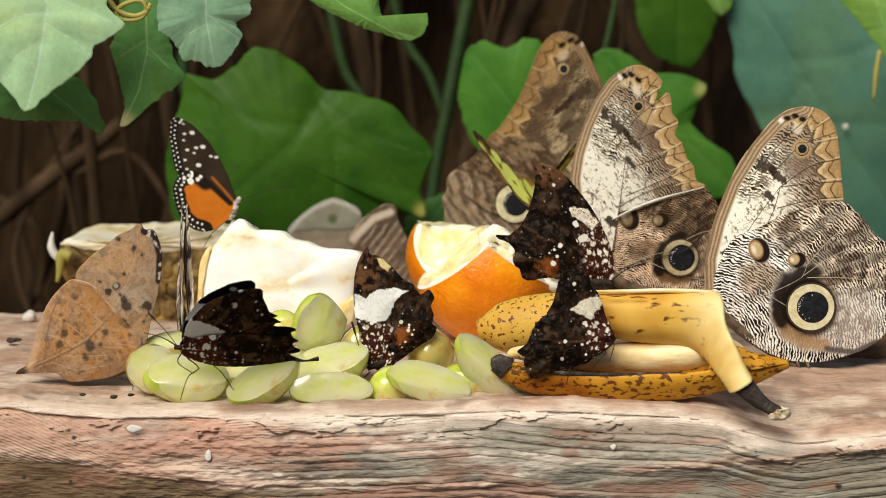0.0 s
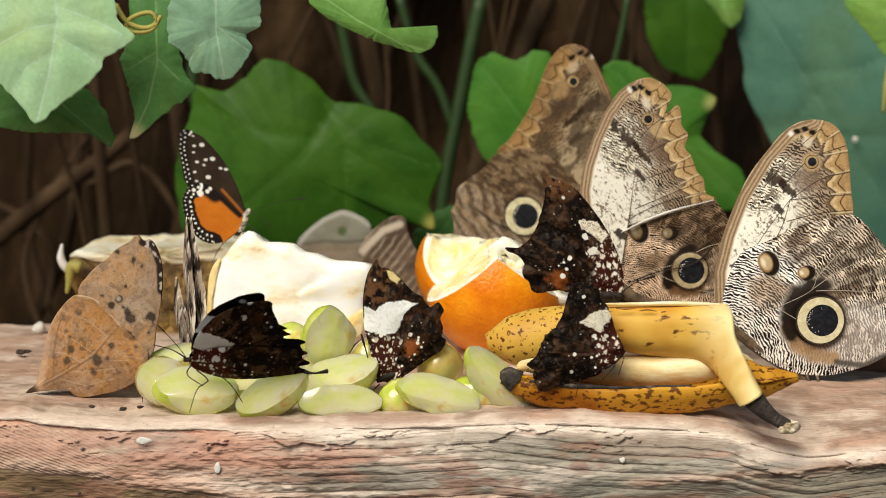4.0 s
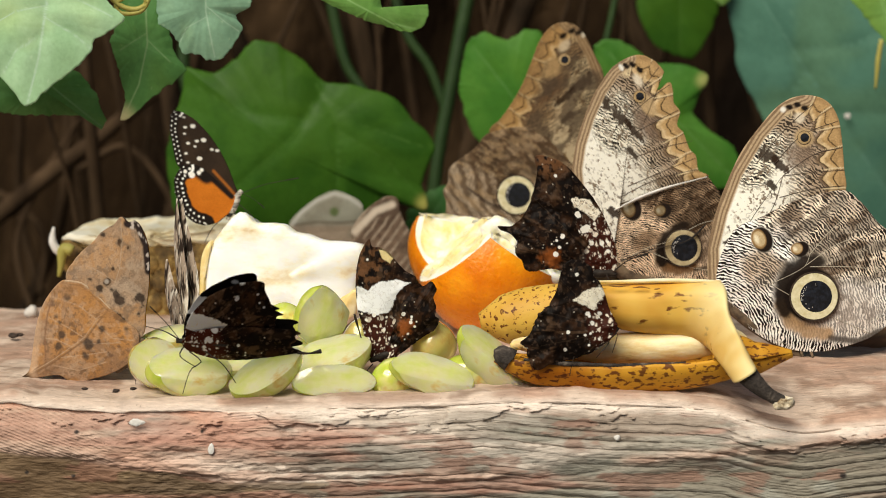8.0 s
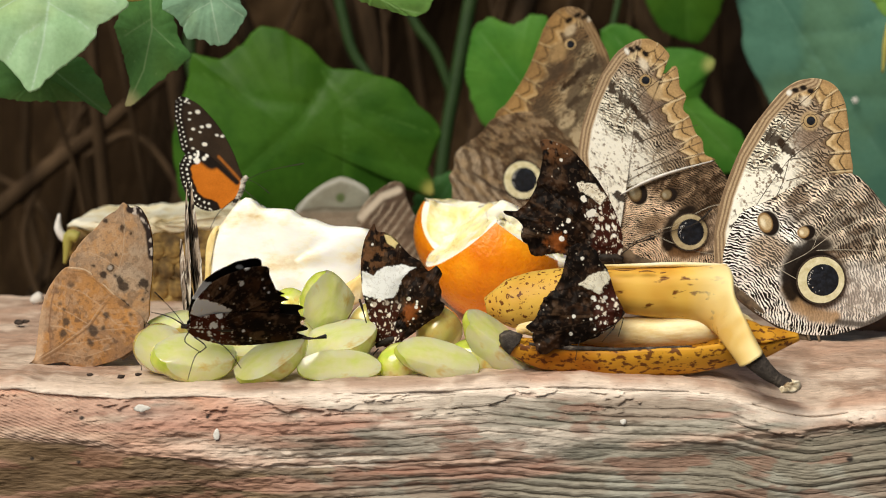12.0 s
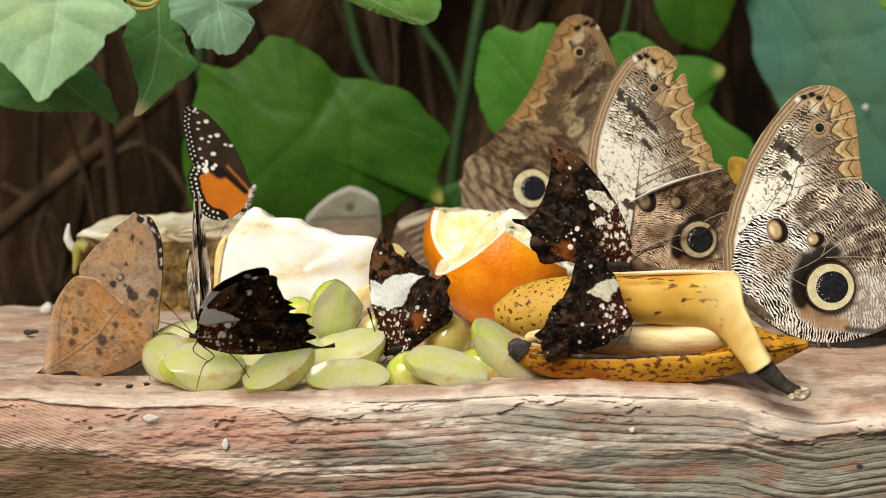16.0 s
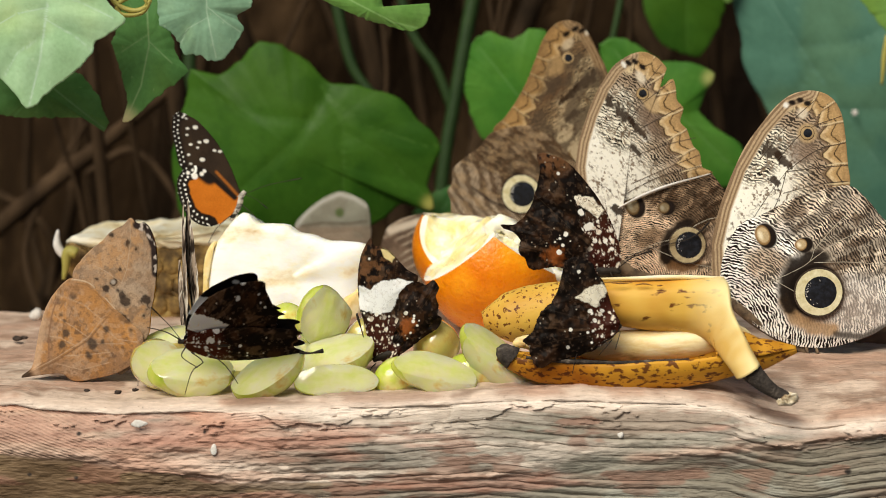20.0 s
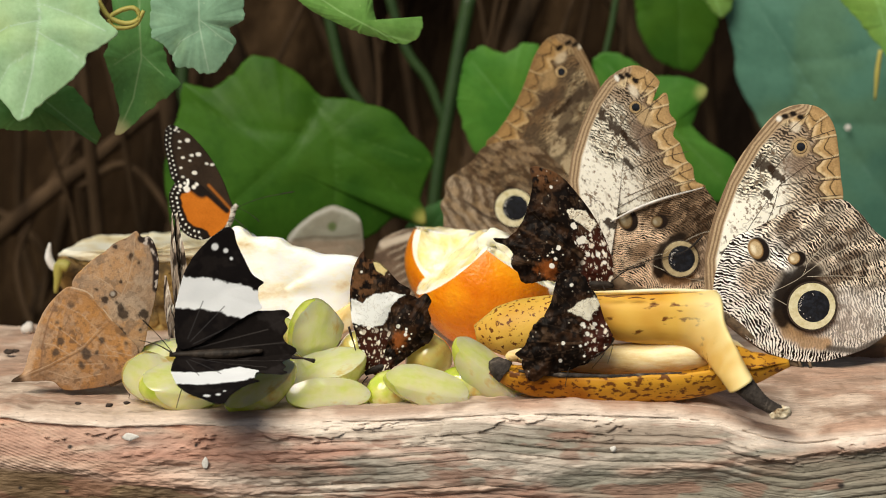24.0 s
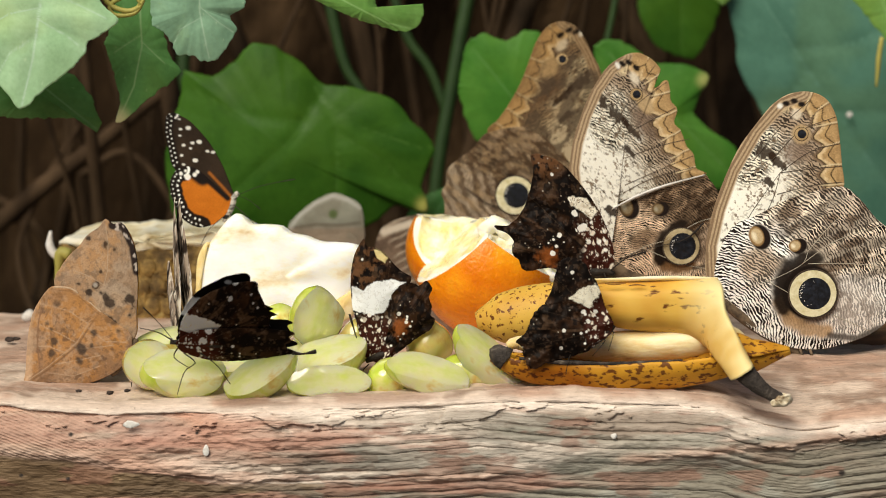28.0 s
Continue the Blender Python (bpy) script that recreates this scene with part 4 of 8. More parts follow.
CHAR = noisy("dried_stem", [(0.35, (0.016, 0.012, 0.010)), (0.6, (0.06, 0.047, 0.038)), (0.8, (0.26, 0.21, 0.16))], 200, rough=0.9, bump=0.8)


def banana_skin(name, yellow, spots, thresh, stretch=(1, 1, 1), stain=(0.82, 0.70, 0.55), stalk=None):
    m, n, l, b = nodes_of(name)
    co = n.new("ShaderNodeTexCoord")
    a = n.new("ShaderNodeTexNoise")
    a.inputs["Scale"].default_value = spots
    a.inputs["Detail"].default_value = 3
    mp = n.new("ShaderNodeMapping")
    mp.inputs["Scale"].default_value = stretch
    l.new(co.outputs["Object"], mp.inputs[0])
    l.new(mp.outputs[0], a.inputs["Vector"])
    r = ramp_node(n, [(0.0, (0.10, 0.035, 0.008)), (thresh - 0.03, (0.17, 0.062, 0.012)), (thresh + 0.03, yellow)])
    l.new(a.outputs["Fac"], r.inputs[0])
    skin_colour = r.outputs[0]
    if stalk:
        # the peel pales towards its stalk
        sx, mr, pal = n.new("ShaderNodeSeparateXYZ"), n.new("ShaderNodeMapRange"), n.new("ShaderNodeMixRGB")
        mr.inputs["From Min"].default_value, mr.inputs["From Max"].default_value = stalk[0], stalk[1]
        l.new(co.outputs["Object"], sx.inputs[0])
        l.new(sx.outputs["X"], mr.inputs["Value"])
        l.new(mr.outputs[0], pal.inputs[0])
        l.new(r.outputs[0], pal.inputs[1])
        pal.inputs[2].default_value = (*stalk[2], 1)
        skin_colour = pal.outputs[0]
    c = n.new("ShaderNodeTexNoise")
    c.inputs["Scale"].default_value = 45
    l.new(co.outputs["Object"], c.inputs["Vector"])
    r2 = ramp_node(n, [(0.34, stain), (0.58, (1, 1, 1))])
    l.new(c.outputs["Fac"], r2.inputs[0])
    mx = n.new("ShaderNodeMixRGB")
    mx.blend_type = "MULTIPLY"
    mx.inputs[0].default_value = 1
    l.new(skin_colour, mx.inputs[1])
    l.new(r2.outputs[0], mx.inputs[2])
    l.new(mx.outputs[0], b.inputs["Base Color"])
    bp = n.new("ShaderNodeBump")
    bp.inputs["Strength"].default_value = 0.25
    bp.inputs["Distance"].default_value = 0.0006
    l.new(a.outputs["Fac"], bp.inputs["Height"])
    l.new(bp.outputs[0], b.inputs["Normal"])
    b.inputs["Roughness"].default_value = 0.5
    b.inputs["Specular IOR Level"].default_value = 0.2
    b.inputs["Subsurface Weight"].default_value = 0.1
    b.inputs["Subsurface Radius"].default_value = (0.004, 0.003, 0.001)
    return m


PEEL = banana_skin("spotted_peel", (0.62, 0.31, 0.027), 560, 0.435, (0.6, 1, 1), (0.60, 0.40, 0.22))
PEEL_CLEAN = banana_skin("yellow_peel", (0.74, 0.45, 0.085), 260, 0.365, (0.45, 1, 1), (0.80, 0.62, 0.36), (0.004, 0.020, (0.82, 0.68, 0.33)))
PEEL_DOTS = banana_skin("freckled_peel", (0.68, 0.42, 0.075), 560, 0.40)


def grape(loc, ln, rad, tilt=0, facing=None, cut=None, skin=None, scar=False, second=None, label=""):
    """A long grape, its length rising by tilt degrees; facing: the way its cut face looks; cut: the share of its thickness that is left beyond the middle; second: the way and place of another cut."""
    g = thing("grape", loc, label, "grape", "grapes")
    along = Vector((math.cos(radians(tilt)), 0.12, math.sin(radians(tilt)))).normalized()
    up = Vector(facing or (-along.z, -0.3, along.x))
    up = (up - along * up.dot(along)).normalized()
    g.rotation_euler = Matrix((along, up.cross(along), up)).transposed().to_euler()
    bm = bmesh.new()
    bmesh.ops.create_uvsphere(bm, u_segments=40, v_segments=26, radius=1)
    for q in bm.verts:
        x, y, z = q.co.z, q.co.y, q.co.x
        t = 1 + 0.11 * noise.noise(Vector((x, y, z)) * 1.1 + Vector(loc) * 50)
        q.co = Vector((x * ln / 2 * t, y * rad * t, z * rad * t))
    planes = [(Vector((0, 0, 1)), cut)] if cut is not None else []
    if second:
        planes.append((g.rotation_euler.to_matrix().transposed() @ Vector(second[0]).normalized(), second[1]))
    for no, off in planes:
        out = bmesh.ops.bisect_plane(bm, geom=bm.verts[:] + bm.edges[:] + bm.faces[:], plane_co=no * off * rad, plane_no=no, clear_outer=True)
        cap = bmesh.ops.edgeloop_fill(bm, edges=[e for e in out["geom_cut"] if isinstance(e, bmesh.types.BMEdge)])["faces"]
        for f in cap:
            # a gently domed face laid in rings round its middle
            rim = list(f.verts)
            mid = sum((q.co for q in rim), Vector()) / len(rim)
            bm.faces.remove(f)
            prev = rim
            for sc in (0.94, 0.8, 0.6, 0.38, 0.16):
                ring = [bm.verts.new(mid + (q.co - mid) * sc + no * rad * 0.14 * (1 - sc * sc)) for q in rim]
                for k in range(len(rim)):
                    bm.faces.new((prev[k - 1], prev[k], ring[k], ring[k - 1])).material_index = 1
                prev = ring
            bm.faces.new(prev).material_index = 1
    bmesh.ops.recalc_face_normals(bm, faces=bm.faces)
    for q in bm.verts:
        q.co += rad * 0.035 * noise.noise_vector(q.co * 240 + Vector(loc) * 70)
    for k, (nm, mt, lb) in enumerate((("skin", skin or GRAPE, ""), ("cut_face", GRAPE_FLESH, "moist pale cut face"))):
        b2 = bm.copy()
        bmesh.ops.delete(b2, geom=[f for f in b2.faces if f.material_index != k], context="FACES")
        for f in b2.faces:
            f.material_index = 0
        if b2.faces:
            part(nm, b2, mt, g, lb)
        else:
            b2.free()
    bm.free()
    if scar:
        bm = bmesh.new()
        ball(bm, (ln / 2 * 0.97, 0, 0), rad * 0.22, (0.35, 1, 1))
        part("stem_scar", bm, GRAPE_SCAR, g, "brown stem scar")
    return g


grape((-0.0541, 0.0400, 0.0222), 0.0245, 0.0112, 72, (0.62, -0.62, 0.45), 0.15, second=((0.75, -0.1, 0.65), 0.75), label="halved plump pale green grape standing on end")
grape((-0.0487, 0.0300, 0.0086), 0.03, 0.0092, 14, (0.1, -0.5, 0.85), 0.25, second=((-0.45, -0.75, 0.45), 0.45), label="halved grape with its cut face turned up")
grape((-0.0484, 0.0130, 0.0014), 0.0325, 0.0066, 0, (0.0, -0.95, 0.3), 0.25, label="halved grape with its cut face turned forward")
grape((-0.0740, 0.0120, 0.0044), 0.031, 0.0088, 30, (-0.42, -0.62, 0.66), 0.25, label="tilted halved grape showing its moist cut face")
grape((-0.1030, 0.0160, 0.0049), 0.033, 0.0104, -4, (-0.12, -0.62, 0.78), 0.3, second=((0.2, -0.97, -0.1), 0.6), label="large halved grape with a streaked cut face")
grape((-0.1173, 0.0240, 0.0070), 0.021, 0.0096, -35, (-0.35, -0.8, 0.45), 0.3, skin=GRAPE_OLD, scar=True, label="browned halved grape seeping juice")
grape((-0.1142, 0.0460, 0.0122), 0.023, 0.008, 10, (0, -0.3, 0.9), 0.4, label="halved pale green grape lying on the slab")
grape((-0.0821, 0.0320, 0.0062), 0.025, 0.0084, 5, (0.0, -0.5, 0.85), 0.2, label="halved pale green grape lying on the slab")
grape((-0.0249, 0.0200, 0.0017), 0.02, 0.0076, 10, None, None, label="whole small green grape on the slab")
grape((-0.0108, 0.0110, 0.0040), 0.033, 0.008, -18, (0.12, -0.72, 0.68), 0.25, second=((0.2, -0.95, -0.1), 0.45), label="tilted halved grape with a browned end")
grape((0.0050, 0.0260, 0.0025), 0.023, 0.008, -5, None, None, label="whole green grape against the banana")
grape((0.0123, 0.0200, 0.0086), 0.034, 0.009, -43, (0.45, -0.55, 0.7), 0.2, second=((-0.2, -0.9, -0.4), 0.5), label="long pale grape half leaning on the banana")
grape((-0.0103, 0.0460, 0.0106), 0.018, 0.0092, -60, None, None, skin=GRAPE_OLD, scar=True, label="yellowed whole grape with a brown scar")
grape((-0.0701, 0.0520, 0.0189), 0.016, 0.0074, 40, None, None, label="whole pale grape behind the cut ones")
grape((-0.0389, 0.0500, 0.0114), 0.02, 0.008, 60, None, None, skin=GRAPE_OLD, label="yellowed grape behind the green ones")
grape((-0.0596, 0.0420, 0.0091), 0.02, 0.0075, 30, (0, -0.4, 0.9), 0.3, label="halved pale green grape lying on the slab")


def cut_block(name, outline, depth, taper, material, parent, seed, lean=0.0, label="", rough=1.0):
    """A lump of fruit: a front outline in millimetres run back to a depth, with soft uneven faces."""
    O = smooth(outline, 90)
    c = O.mean(axis=0)
    bm = bmesh.new()
    rings = []
    for t, sc in ((0, 0.90), (0.02, 0.95), (0.06, 0.985), (0.15, 1), (0.4, 1 + (taper - 1) * 0.4), (0.7, 1 + (taper - 1) * 0.7), (0.93, taper), (1, taper * 0.93)):
        row = []
        for p in O:
            q = c + (p - c) * sc
            w = Vector((q[0], depth * t, q[1] + lean * depth * t)) * 0.001
            row.append(bm.verts.new(w + 0.0009 * rough * noise.noise_vector(w * (60 if rough < 2 else 170) + Vector((seed, 0, 0))) + 0.0022 * noise.noise_vector(w * 17)))
        rings.append(row)
    k = len(O)
    for a, b2 in zip(rings, rings[1:]):
        for i in range(k):
            bm.faces.new((a[i], a[(i + 1) % k], b2[(i + 1) % k], b2[i]))
    for row, flip in ((rings[0], True), (rings[-1], False)):
        prev = row
        for sc in (0.8, 0.6, 0.4, 0.2):
            ring = []
            for v0 in row:
                w = Vector((c[0] * 0.001, v0.co.y, 0)) * (1 - sc)
                q = Vector((c[0] * 0.001 * (1 - sc) + v0.co.x * sc, v0.co.y - (0.0012 * (1 - sc) if flip else 0), c[1] * 0.001 * (1 - sc) + v0.co.z * sc))
                ring.append(bm.verts.new(q + Vector((0, 0.0012 * noise.noise(q * 70 + Vector((seed, 0, 0))), 0))))
            for i in range(k):
                bm.faces.new((ring[i], ring[(i + 1) % k], prev[(i + 1) % k], prev[i]) if flip else (prev[i], prev[(i + 1) % k], ring[(i + 1) % k], ring[i]))
            prev = ring
        bm.faces.new(prev if not flip else prev[::-1])
    bmesh.ops.recalc_face_normals(bm, faces=bm.faces)
    return part(name, bm, material, parent, label)


wedge = thing("fruit_wedge", (-0.0748, 0.1200, 0.0073), "large peeled wedge of pale white fruit on the slab", "fruit")
cut_block("flesh", [(-35.3, -1.1), (-34.6, 16.9), (-33.0, 29.4), (-29.6, 37.0), (-23.8, 45.1), (-20.4, 48.4), (-16.8, 50.1), (-13.5, 47.7), (-10.5, 45.3), (-5.2, 45.1), (1.9, 44.1), (4.9, 41.7), (11.4, 40.5), (18.5, 37.4), (24.6, 36.6), (34.1, 34.9), (33.8, 26.3), (32.1, 14.3), (30.8, 3.5), (14.3, -4.4), (-14.3, -5.3)], 62, 0.96, WHITE, wedge, 3, -0.13, rough=1.3)
cut_block("rind", [(-35.8, -0.7), (-35.1, 18.1), (-33.5, 30.1), (-30.0, 37.5), (-28.1, 37.5), (-30.6, 31.3), (-32.2, 19.3), (-32.9, 0.1)], 52, 0.98, GOLD, wedge, 8, -0.13, "golden strip of rind")
cut_block("rind", [(19.1, 9.6), (23.9, 12.9), (32.7, 16.7), (32, 7.6), (29.8, 3.3), (21.4, 1.2)], 50, 0.98, GOLD, wedge, 5, 0.0, "golden strip of rind")

pine = thing("pineapple_half", (-0.1520, 0.2200, -0.0010), "halved pineapple with rough brown skin and dry crown leaf", "fruit")
cut_block("skin", [(-32.3, 35.5), (-25.5, 35.8), (-2.1, 34.7), (18.8, 34.6), (44.8, 35.6), (49.8, 15.7), (44.4, -0.1), (26.1, -3.2), (-0.1, -4), (-20.9, 0), (-29, 15.9)], 70, 0.95, SKIN, pine, 11, rough=2.4)
cut_block("flesh", [(-31.1, 37.5), (-22.7, 39), (-7.2, 38.2), (8.4, 39.4), (26.6, 39.9), (44.7, 39.4), (47.2, 35.4), (26.5, 33.4), (0.5, 32.9), (-20.2, 34.6), (-30.6, 35.6)], 74, 0.95, PINE, pine, 14, 0.0, "cream-coloured cut flesh", 2.6)
part("crown_leaf", tube([Vector(q) - pine.location for q in [(-0.1821, 0.2150, 0.0290), (-0.1849, 0.2150, 0.0311), (-0.1864, 0.2150, 0.0350), (-0.1857, 0.2150, 0.0410)]], [0.0022, 0.002, 0.0006], 8, 14), CHALK, pine, "dry pale upturned crown leaf")
part("crown_leaf", tube([Vector(q) - pine.location for q in [(-0.1771, 0.2130, 0.0300), (-0.1812, 0.2130, 0.0313), (-0.1824, 0.2130, 0.0235), (-0.1835, 0.2130, 0.0183)]], [0.0028, 0.0022, 0.0008], 8, 14), TENDRIL, pine, "yellow-green crown leaf")
for k in range(26):
    u, v = -26 + (k % 9) * 7.5 + (k // 9) * 3, 6 + (k // 9) * 9
    bm = bmesh.new()
    ball(bm, (u * 0.001, -0.0005, v * 0.001), 0.0042, (1, 0.45, 1), 10, 7)
    part("scale", bm, SKIN, pine)


def orange_piece(loc, r, cuts, label, rim=0.05):
    """An orange ball cut by planes; the cut faces show pulp within a pith rim."""
    g = thing("orange_piece", loc, label, "orange", "orange pieces")
    bm = bmesh.new()
    bmesh.ops.create_uvsphere(bm, u_segments=72, v_segments=48, radius=r)
    for co, no in cuts:
        no = Vector(no).normalized()
        out = bmesh.ops.bisect_plane(bm, geom=bm.verts[:] + bm.edges[:] + bm.faces[:], plane_co=Vector(co) * r, plane_no=no, clear_outer=True)
        e = [q for q in out["geom_cut"] if isinstance(q, bmesh.types.BMEdge)]
        cap = bmesh.ops.edgeloop_fill(bm, edges=e)["faces"]
        for f in cap:
            f.material_index = 1
        for k, th in ((1, rim * r), (2, 0.03 * r)):
            res = bmesh.ops.inset_region(bm, faces=[f for f in cap if f.is_valid], thickness=th, depth=(0.0 if k == 1 else 0.02 * r))
        for f in cap:
            if f.is_valid:
                f.material_index = 2
                pk = bmesh.ops.poke(bm, faces=[f])
        for _ in range(2):
            fs = [f for f in bm.faces if f.material_index == 2]
            bmesh.ops.subdivide_edges(bm, edges=list({e2 for f in fs for e2 in f.edges}), cuts=1, use_grid_fill=True)
    for q in bm.verts:
        if any(f.material_index == 2 for f in q.link_faces):
            q.co += 0.0026 * noise.noise_vector(q.co * 130)
        q.co += 0.0006 * noise.noise_vector(q.co * 40)
    for k, (nm, mt, lb) in enumerate((("rind", RIND, "glossy orange rind"), ("pith", PITH, "pale pith rim"), ("pulp", PULP, "juicy pale orange pulp"))):
        b2 = bm.copy()
        bmesh.ops.delete(b2, geom=[f for f in b2.faces if f.material_index != k], context="FACES")
        for f in b2.faces:
            f.material_index = 0
        part(nm, b2, mt, g, lb)
    bm.free()
    return g


wedge_orange = orange_piece((0.0138, 0.1650, 0.0289), 0.0320, [((-0.48, -0.625, 0.11), (-0.60, -0.10, 0.74)), ((0.42, -0.625, 0.19), (0.56, -0.12, 0.76)), ((0, 0, 0.62), (0.05, 0.15, 1))], "thick cut orange wedge with glossy orange rind", 0.03)
orange_piece((0.0025, 0.1950, 0.0328), 0.0258, [((0.0, -0.3, 0.2), (0.22, -0.80, 0.60)), ((0, 0, 0.50), (0.1, 0.1, 1))], "squeezed orange half with pale ragged pulp")

for path, radii in (([(-0.0042, -0.019, 0.0144), (0.0007, -0.019, 0.0183), (0.0055, -0.019, 0.0181), (0.0087, -0.019, 0.0144), (0.0109, -0.019, 0.0095), (0.0116, -0.019, 0.0061)], [0.0014, 0.0036, 0.0042, 0.0036, 0.0030, 0.0010]), ([(0.0149, -0.015, 0.0017), (0.0198, -0.015, -0.0018), (0.0259, -0.015, -0.0035), (0.0321, -0.015, -0.0055)], [0.0008, 0.0020, 0.0026, 0.0016])):
    bm = tube(path, radii, 12, 30)
    for q in bm.verts:
        q.co += 0.0016 * noise.noise_vector(q.co * 230)
    part("pith", bm, PITH, wedge_orange, "torn pale pith along the cut")


def half_tube(path, radii, a0, a1, sides, n, material, parent, name, label=""):
    """A peeled-open skin: part of a tube's wall, with thickness."""
    P2 = smooth(path, n, closed=False)
    R2 = np.interp(np.linspace(0, 1, n), np.linspace(0, 1, len(radii)), radii)
    bm = bmesh.new()
    grid = []
    for inset in (0, 0.0022):
        g2 = []
        for i in range(n):
            d = Vector(P2[min(i + 1, n - 1)] - P2[max(i - 1, 0)]).normalized()
            a = d.cross(Vector((0, 0, 1))).normalized()
            c = a.cross(d)
            row = []
            for k in range(sides + 1):
                q = radians(a0 + (a1 - a0) * k / sides)
                rr = float(R2[i]) - inset
                rr *= 1 + 0.035 * math.cos(5 * q)
                w = Vector(P2[i]) + rr * (math.cos(q) * a + math.sin(q) * c)
                row.append(bm.verts.new(w + 0.0008 * noise.noise_vector(w * 60)))
            g2.append(row)
        grid.append(g2)
    for s, g2 in enumerate(grid):
        for i in range(n - 1):
            for k in range(sides):
                f = (g2[i][k], g2[i + 1][k], g2[i + 1][k + 1], g2[i][k + 1])
                bm.faces.new(f if s == 0 else f[::-1])
    for i in range(n - 1):
        for k in (0, sides):
            bm.faces.new((grid[0][i][k], grid[0][i + 1][k], grid[1][i + 1][k], grid[1][i][k]))
    for i in (0, n - 1):
        for k in range(sides):
            bm.faces.new((grid[0][i][k], grid[0][i][k + 1], grid[1][i][k + 1], grid[1][i][k]))
    bmesh.ops.recalc_face_normals(bm, faces=bm.faces)
    return part(name, bm, material, parent, label)


ban = thing("banana", (0.0614, 0.0160, -0.0026), "split overripe banana in brown-spotted peel", "banana", "bananas")
_b = ban.location
_path = [Vector(q) - _b for q in [(0.0144, 0.0160, 0.0118), (0.0237, 0.0160, 0.0083), (0.0420, 0.0160, 0.0066), (0.0635, 0.0160, 0.0059), (0.0850, 0.0160, 0.0069), (0.1044, 0.0160, 0.0099), (0.1130, 0.0160, 0.0089), (0.1263, 0.0160, 0.0113)]]
half_tube(_path, [0.0040, 0.0078, 0.0090, 0.0094, 0.0092, 0.0086, 0.0060, 0.0014], 158, 372, 30, 80, PEEL, ban, "peel", "yellow peel with brown blotches")
_fl = [q + Vector((0, 0.0112, 0.0052)) for q in _path[:6]]
_fl[0] = _fl[0] + Vector((0.007, -0.004, -0.004))
_fl.append(_path[5].lerp(_path[6], 0.6) + Vector((0, 0.006, 0.002)))
part("flesh", tube(_fl, [0.002, 0.0066, 0.0082, 0.0092, 0.0094, 0.0088, 0.003], 24, 60, squash=0.72), FLESH, ban, "cream-coloured soft flesh")
half_tube([_path[4].lerp(_path[5], 0.55), _path[5], _path[6], _path[7]], [0.0086, 0.0084, 0.0060, 0.0014], 10, 160, 20, 30, PEEL, ban, "peel", "closed end of the peel")
part("rim", tube([q + Vector((0, -0.0086, 0.0021)) for q in _path[1:5]], [0.0006, 0.0011, 0.0007, 0.001, 0.0005], 6, 40), CHAR, ban, "blackened edge of the peel")
bm = bmesh.new()
tube([Vector(q) - _b for q in [(0.0137, 0.0140, 0.0139), (0.0148, 0.0140, 0.0126), (0.0165, 0.0140, 0.0108), (0.0189, 0.0140, 0.0091)]], [0.0010, 0.0030, 0.0039, 0.0043, 0.0046], 18, 14, bm)
for q in bm.verts:
    q.co += 0.0008 * noise.noise_vector(q.co * 300)
part("tip", bm, CHAR, ban, "dried black blossom end")

ban2 = thing("banana", (0.0798, 0.0320, 0.0235), "cut yellow banana with its stem hanging down", "banana", "bananas")
_b = ban2.location


def between(upper, lower, depths, n, sides, power, origin):
    """A solid lying between an upper and a lower edge, rounded front and back; depths: half-thickness along it."""
    U2, L2 = smooth(upper, n, closed=False), smooth(lower, n, closed=False)
    D2 = np.interp(np.linspace(0, 1, n), np.linspace(0, 1, len(depths)), depths)
    bm = bmesh.new()
    rings = []
    for i in range(n):
        c, h = (U2[i] + L2[i]) / 2, (U2[i] - L2[i]) / 2
        row = []
        for k in range(sides):
            q = 2 * math.pi * k / sides
            a, b2 = math.cos(q), math.sin(q)
            a = math.copysign(abs(a) ** (power if a > 0 else 1.0), a)
            w = Vector(c + h * a) + Vector((0, float(D2[i]) * b2, 0)) - Vector(origin)
            row.append(bm.verts.new(w + 0.0006 * noise.noise_vector(w * 60)))
        rings.append(row)
    for r0, r1 in zip(rings, rings[1:]):
        for k in range(sides):
            bm.faces.new((r0[k], r0[(k + 1) % sides], r1[(k + 1) % sides], r1[k]))
    bm.faces.new(rings[0][::-1])
    bm.faces.new(rings[-1])
    bmesh.ops.recalc_face_normals(bm, faces=bm.faces)
    return bm


bm = between([*[(0.0370, 0.0260, 0.0357), (0.0532, 0.0260, 0.0368), (0.0705, 0.0260, 0.0374), (0.0879, 0.0260, 0.0378)], (0.0980, 0.0230, 0.0381), (0.1010, 0.0190, 0.0355), (0.1020, 0.0120, 0.0269), (0.1053, -0.0010, 0.0180), (0.1101, -0.0080, 0.0092)],
             [*[(0.0370, 0.0260, 0.0217), (0.0533, 0.0260, 0.0199), (0.0707, 0.0260, 0.0177), (0.0837, 0.0260, 0.0159)], (0.0907, 0.0220, 0.0147), (0.0932, 0.0170, 0.0137), (0.0951, 0.0100, 0.0121), (0.0978, -0.0010, 0.0086), (0.1013, -0.0080, 0.0037)],
             [0.0075, 0.0095, 0.0105, 0.0112, 0.0110, 0.0092, 0.0068, 0.0055, 0.0050], 90, 30, 0.45, _b)
part("peel", bm, PEEL_CLEAN, ban2, "pale yellow peel with brown streaks")
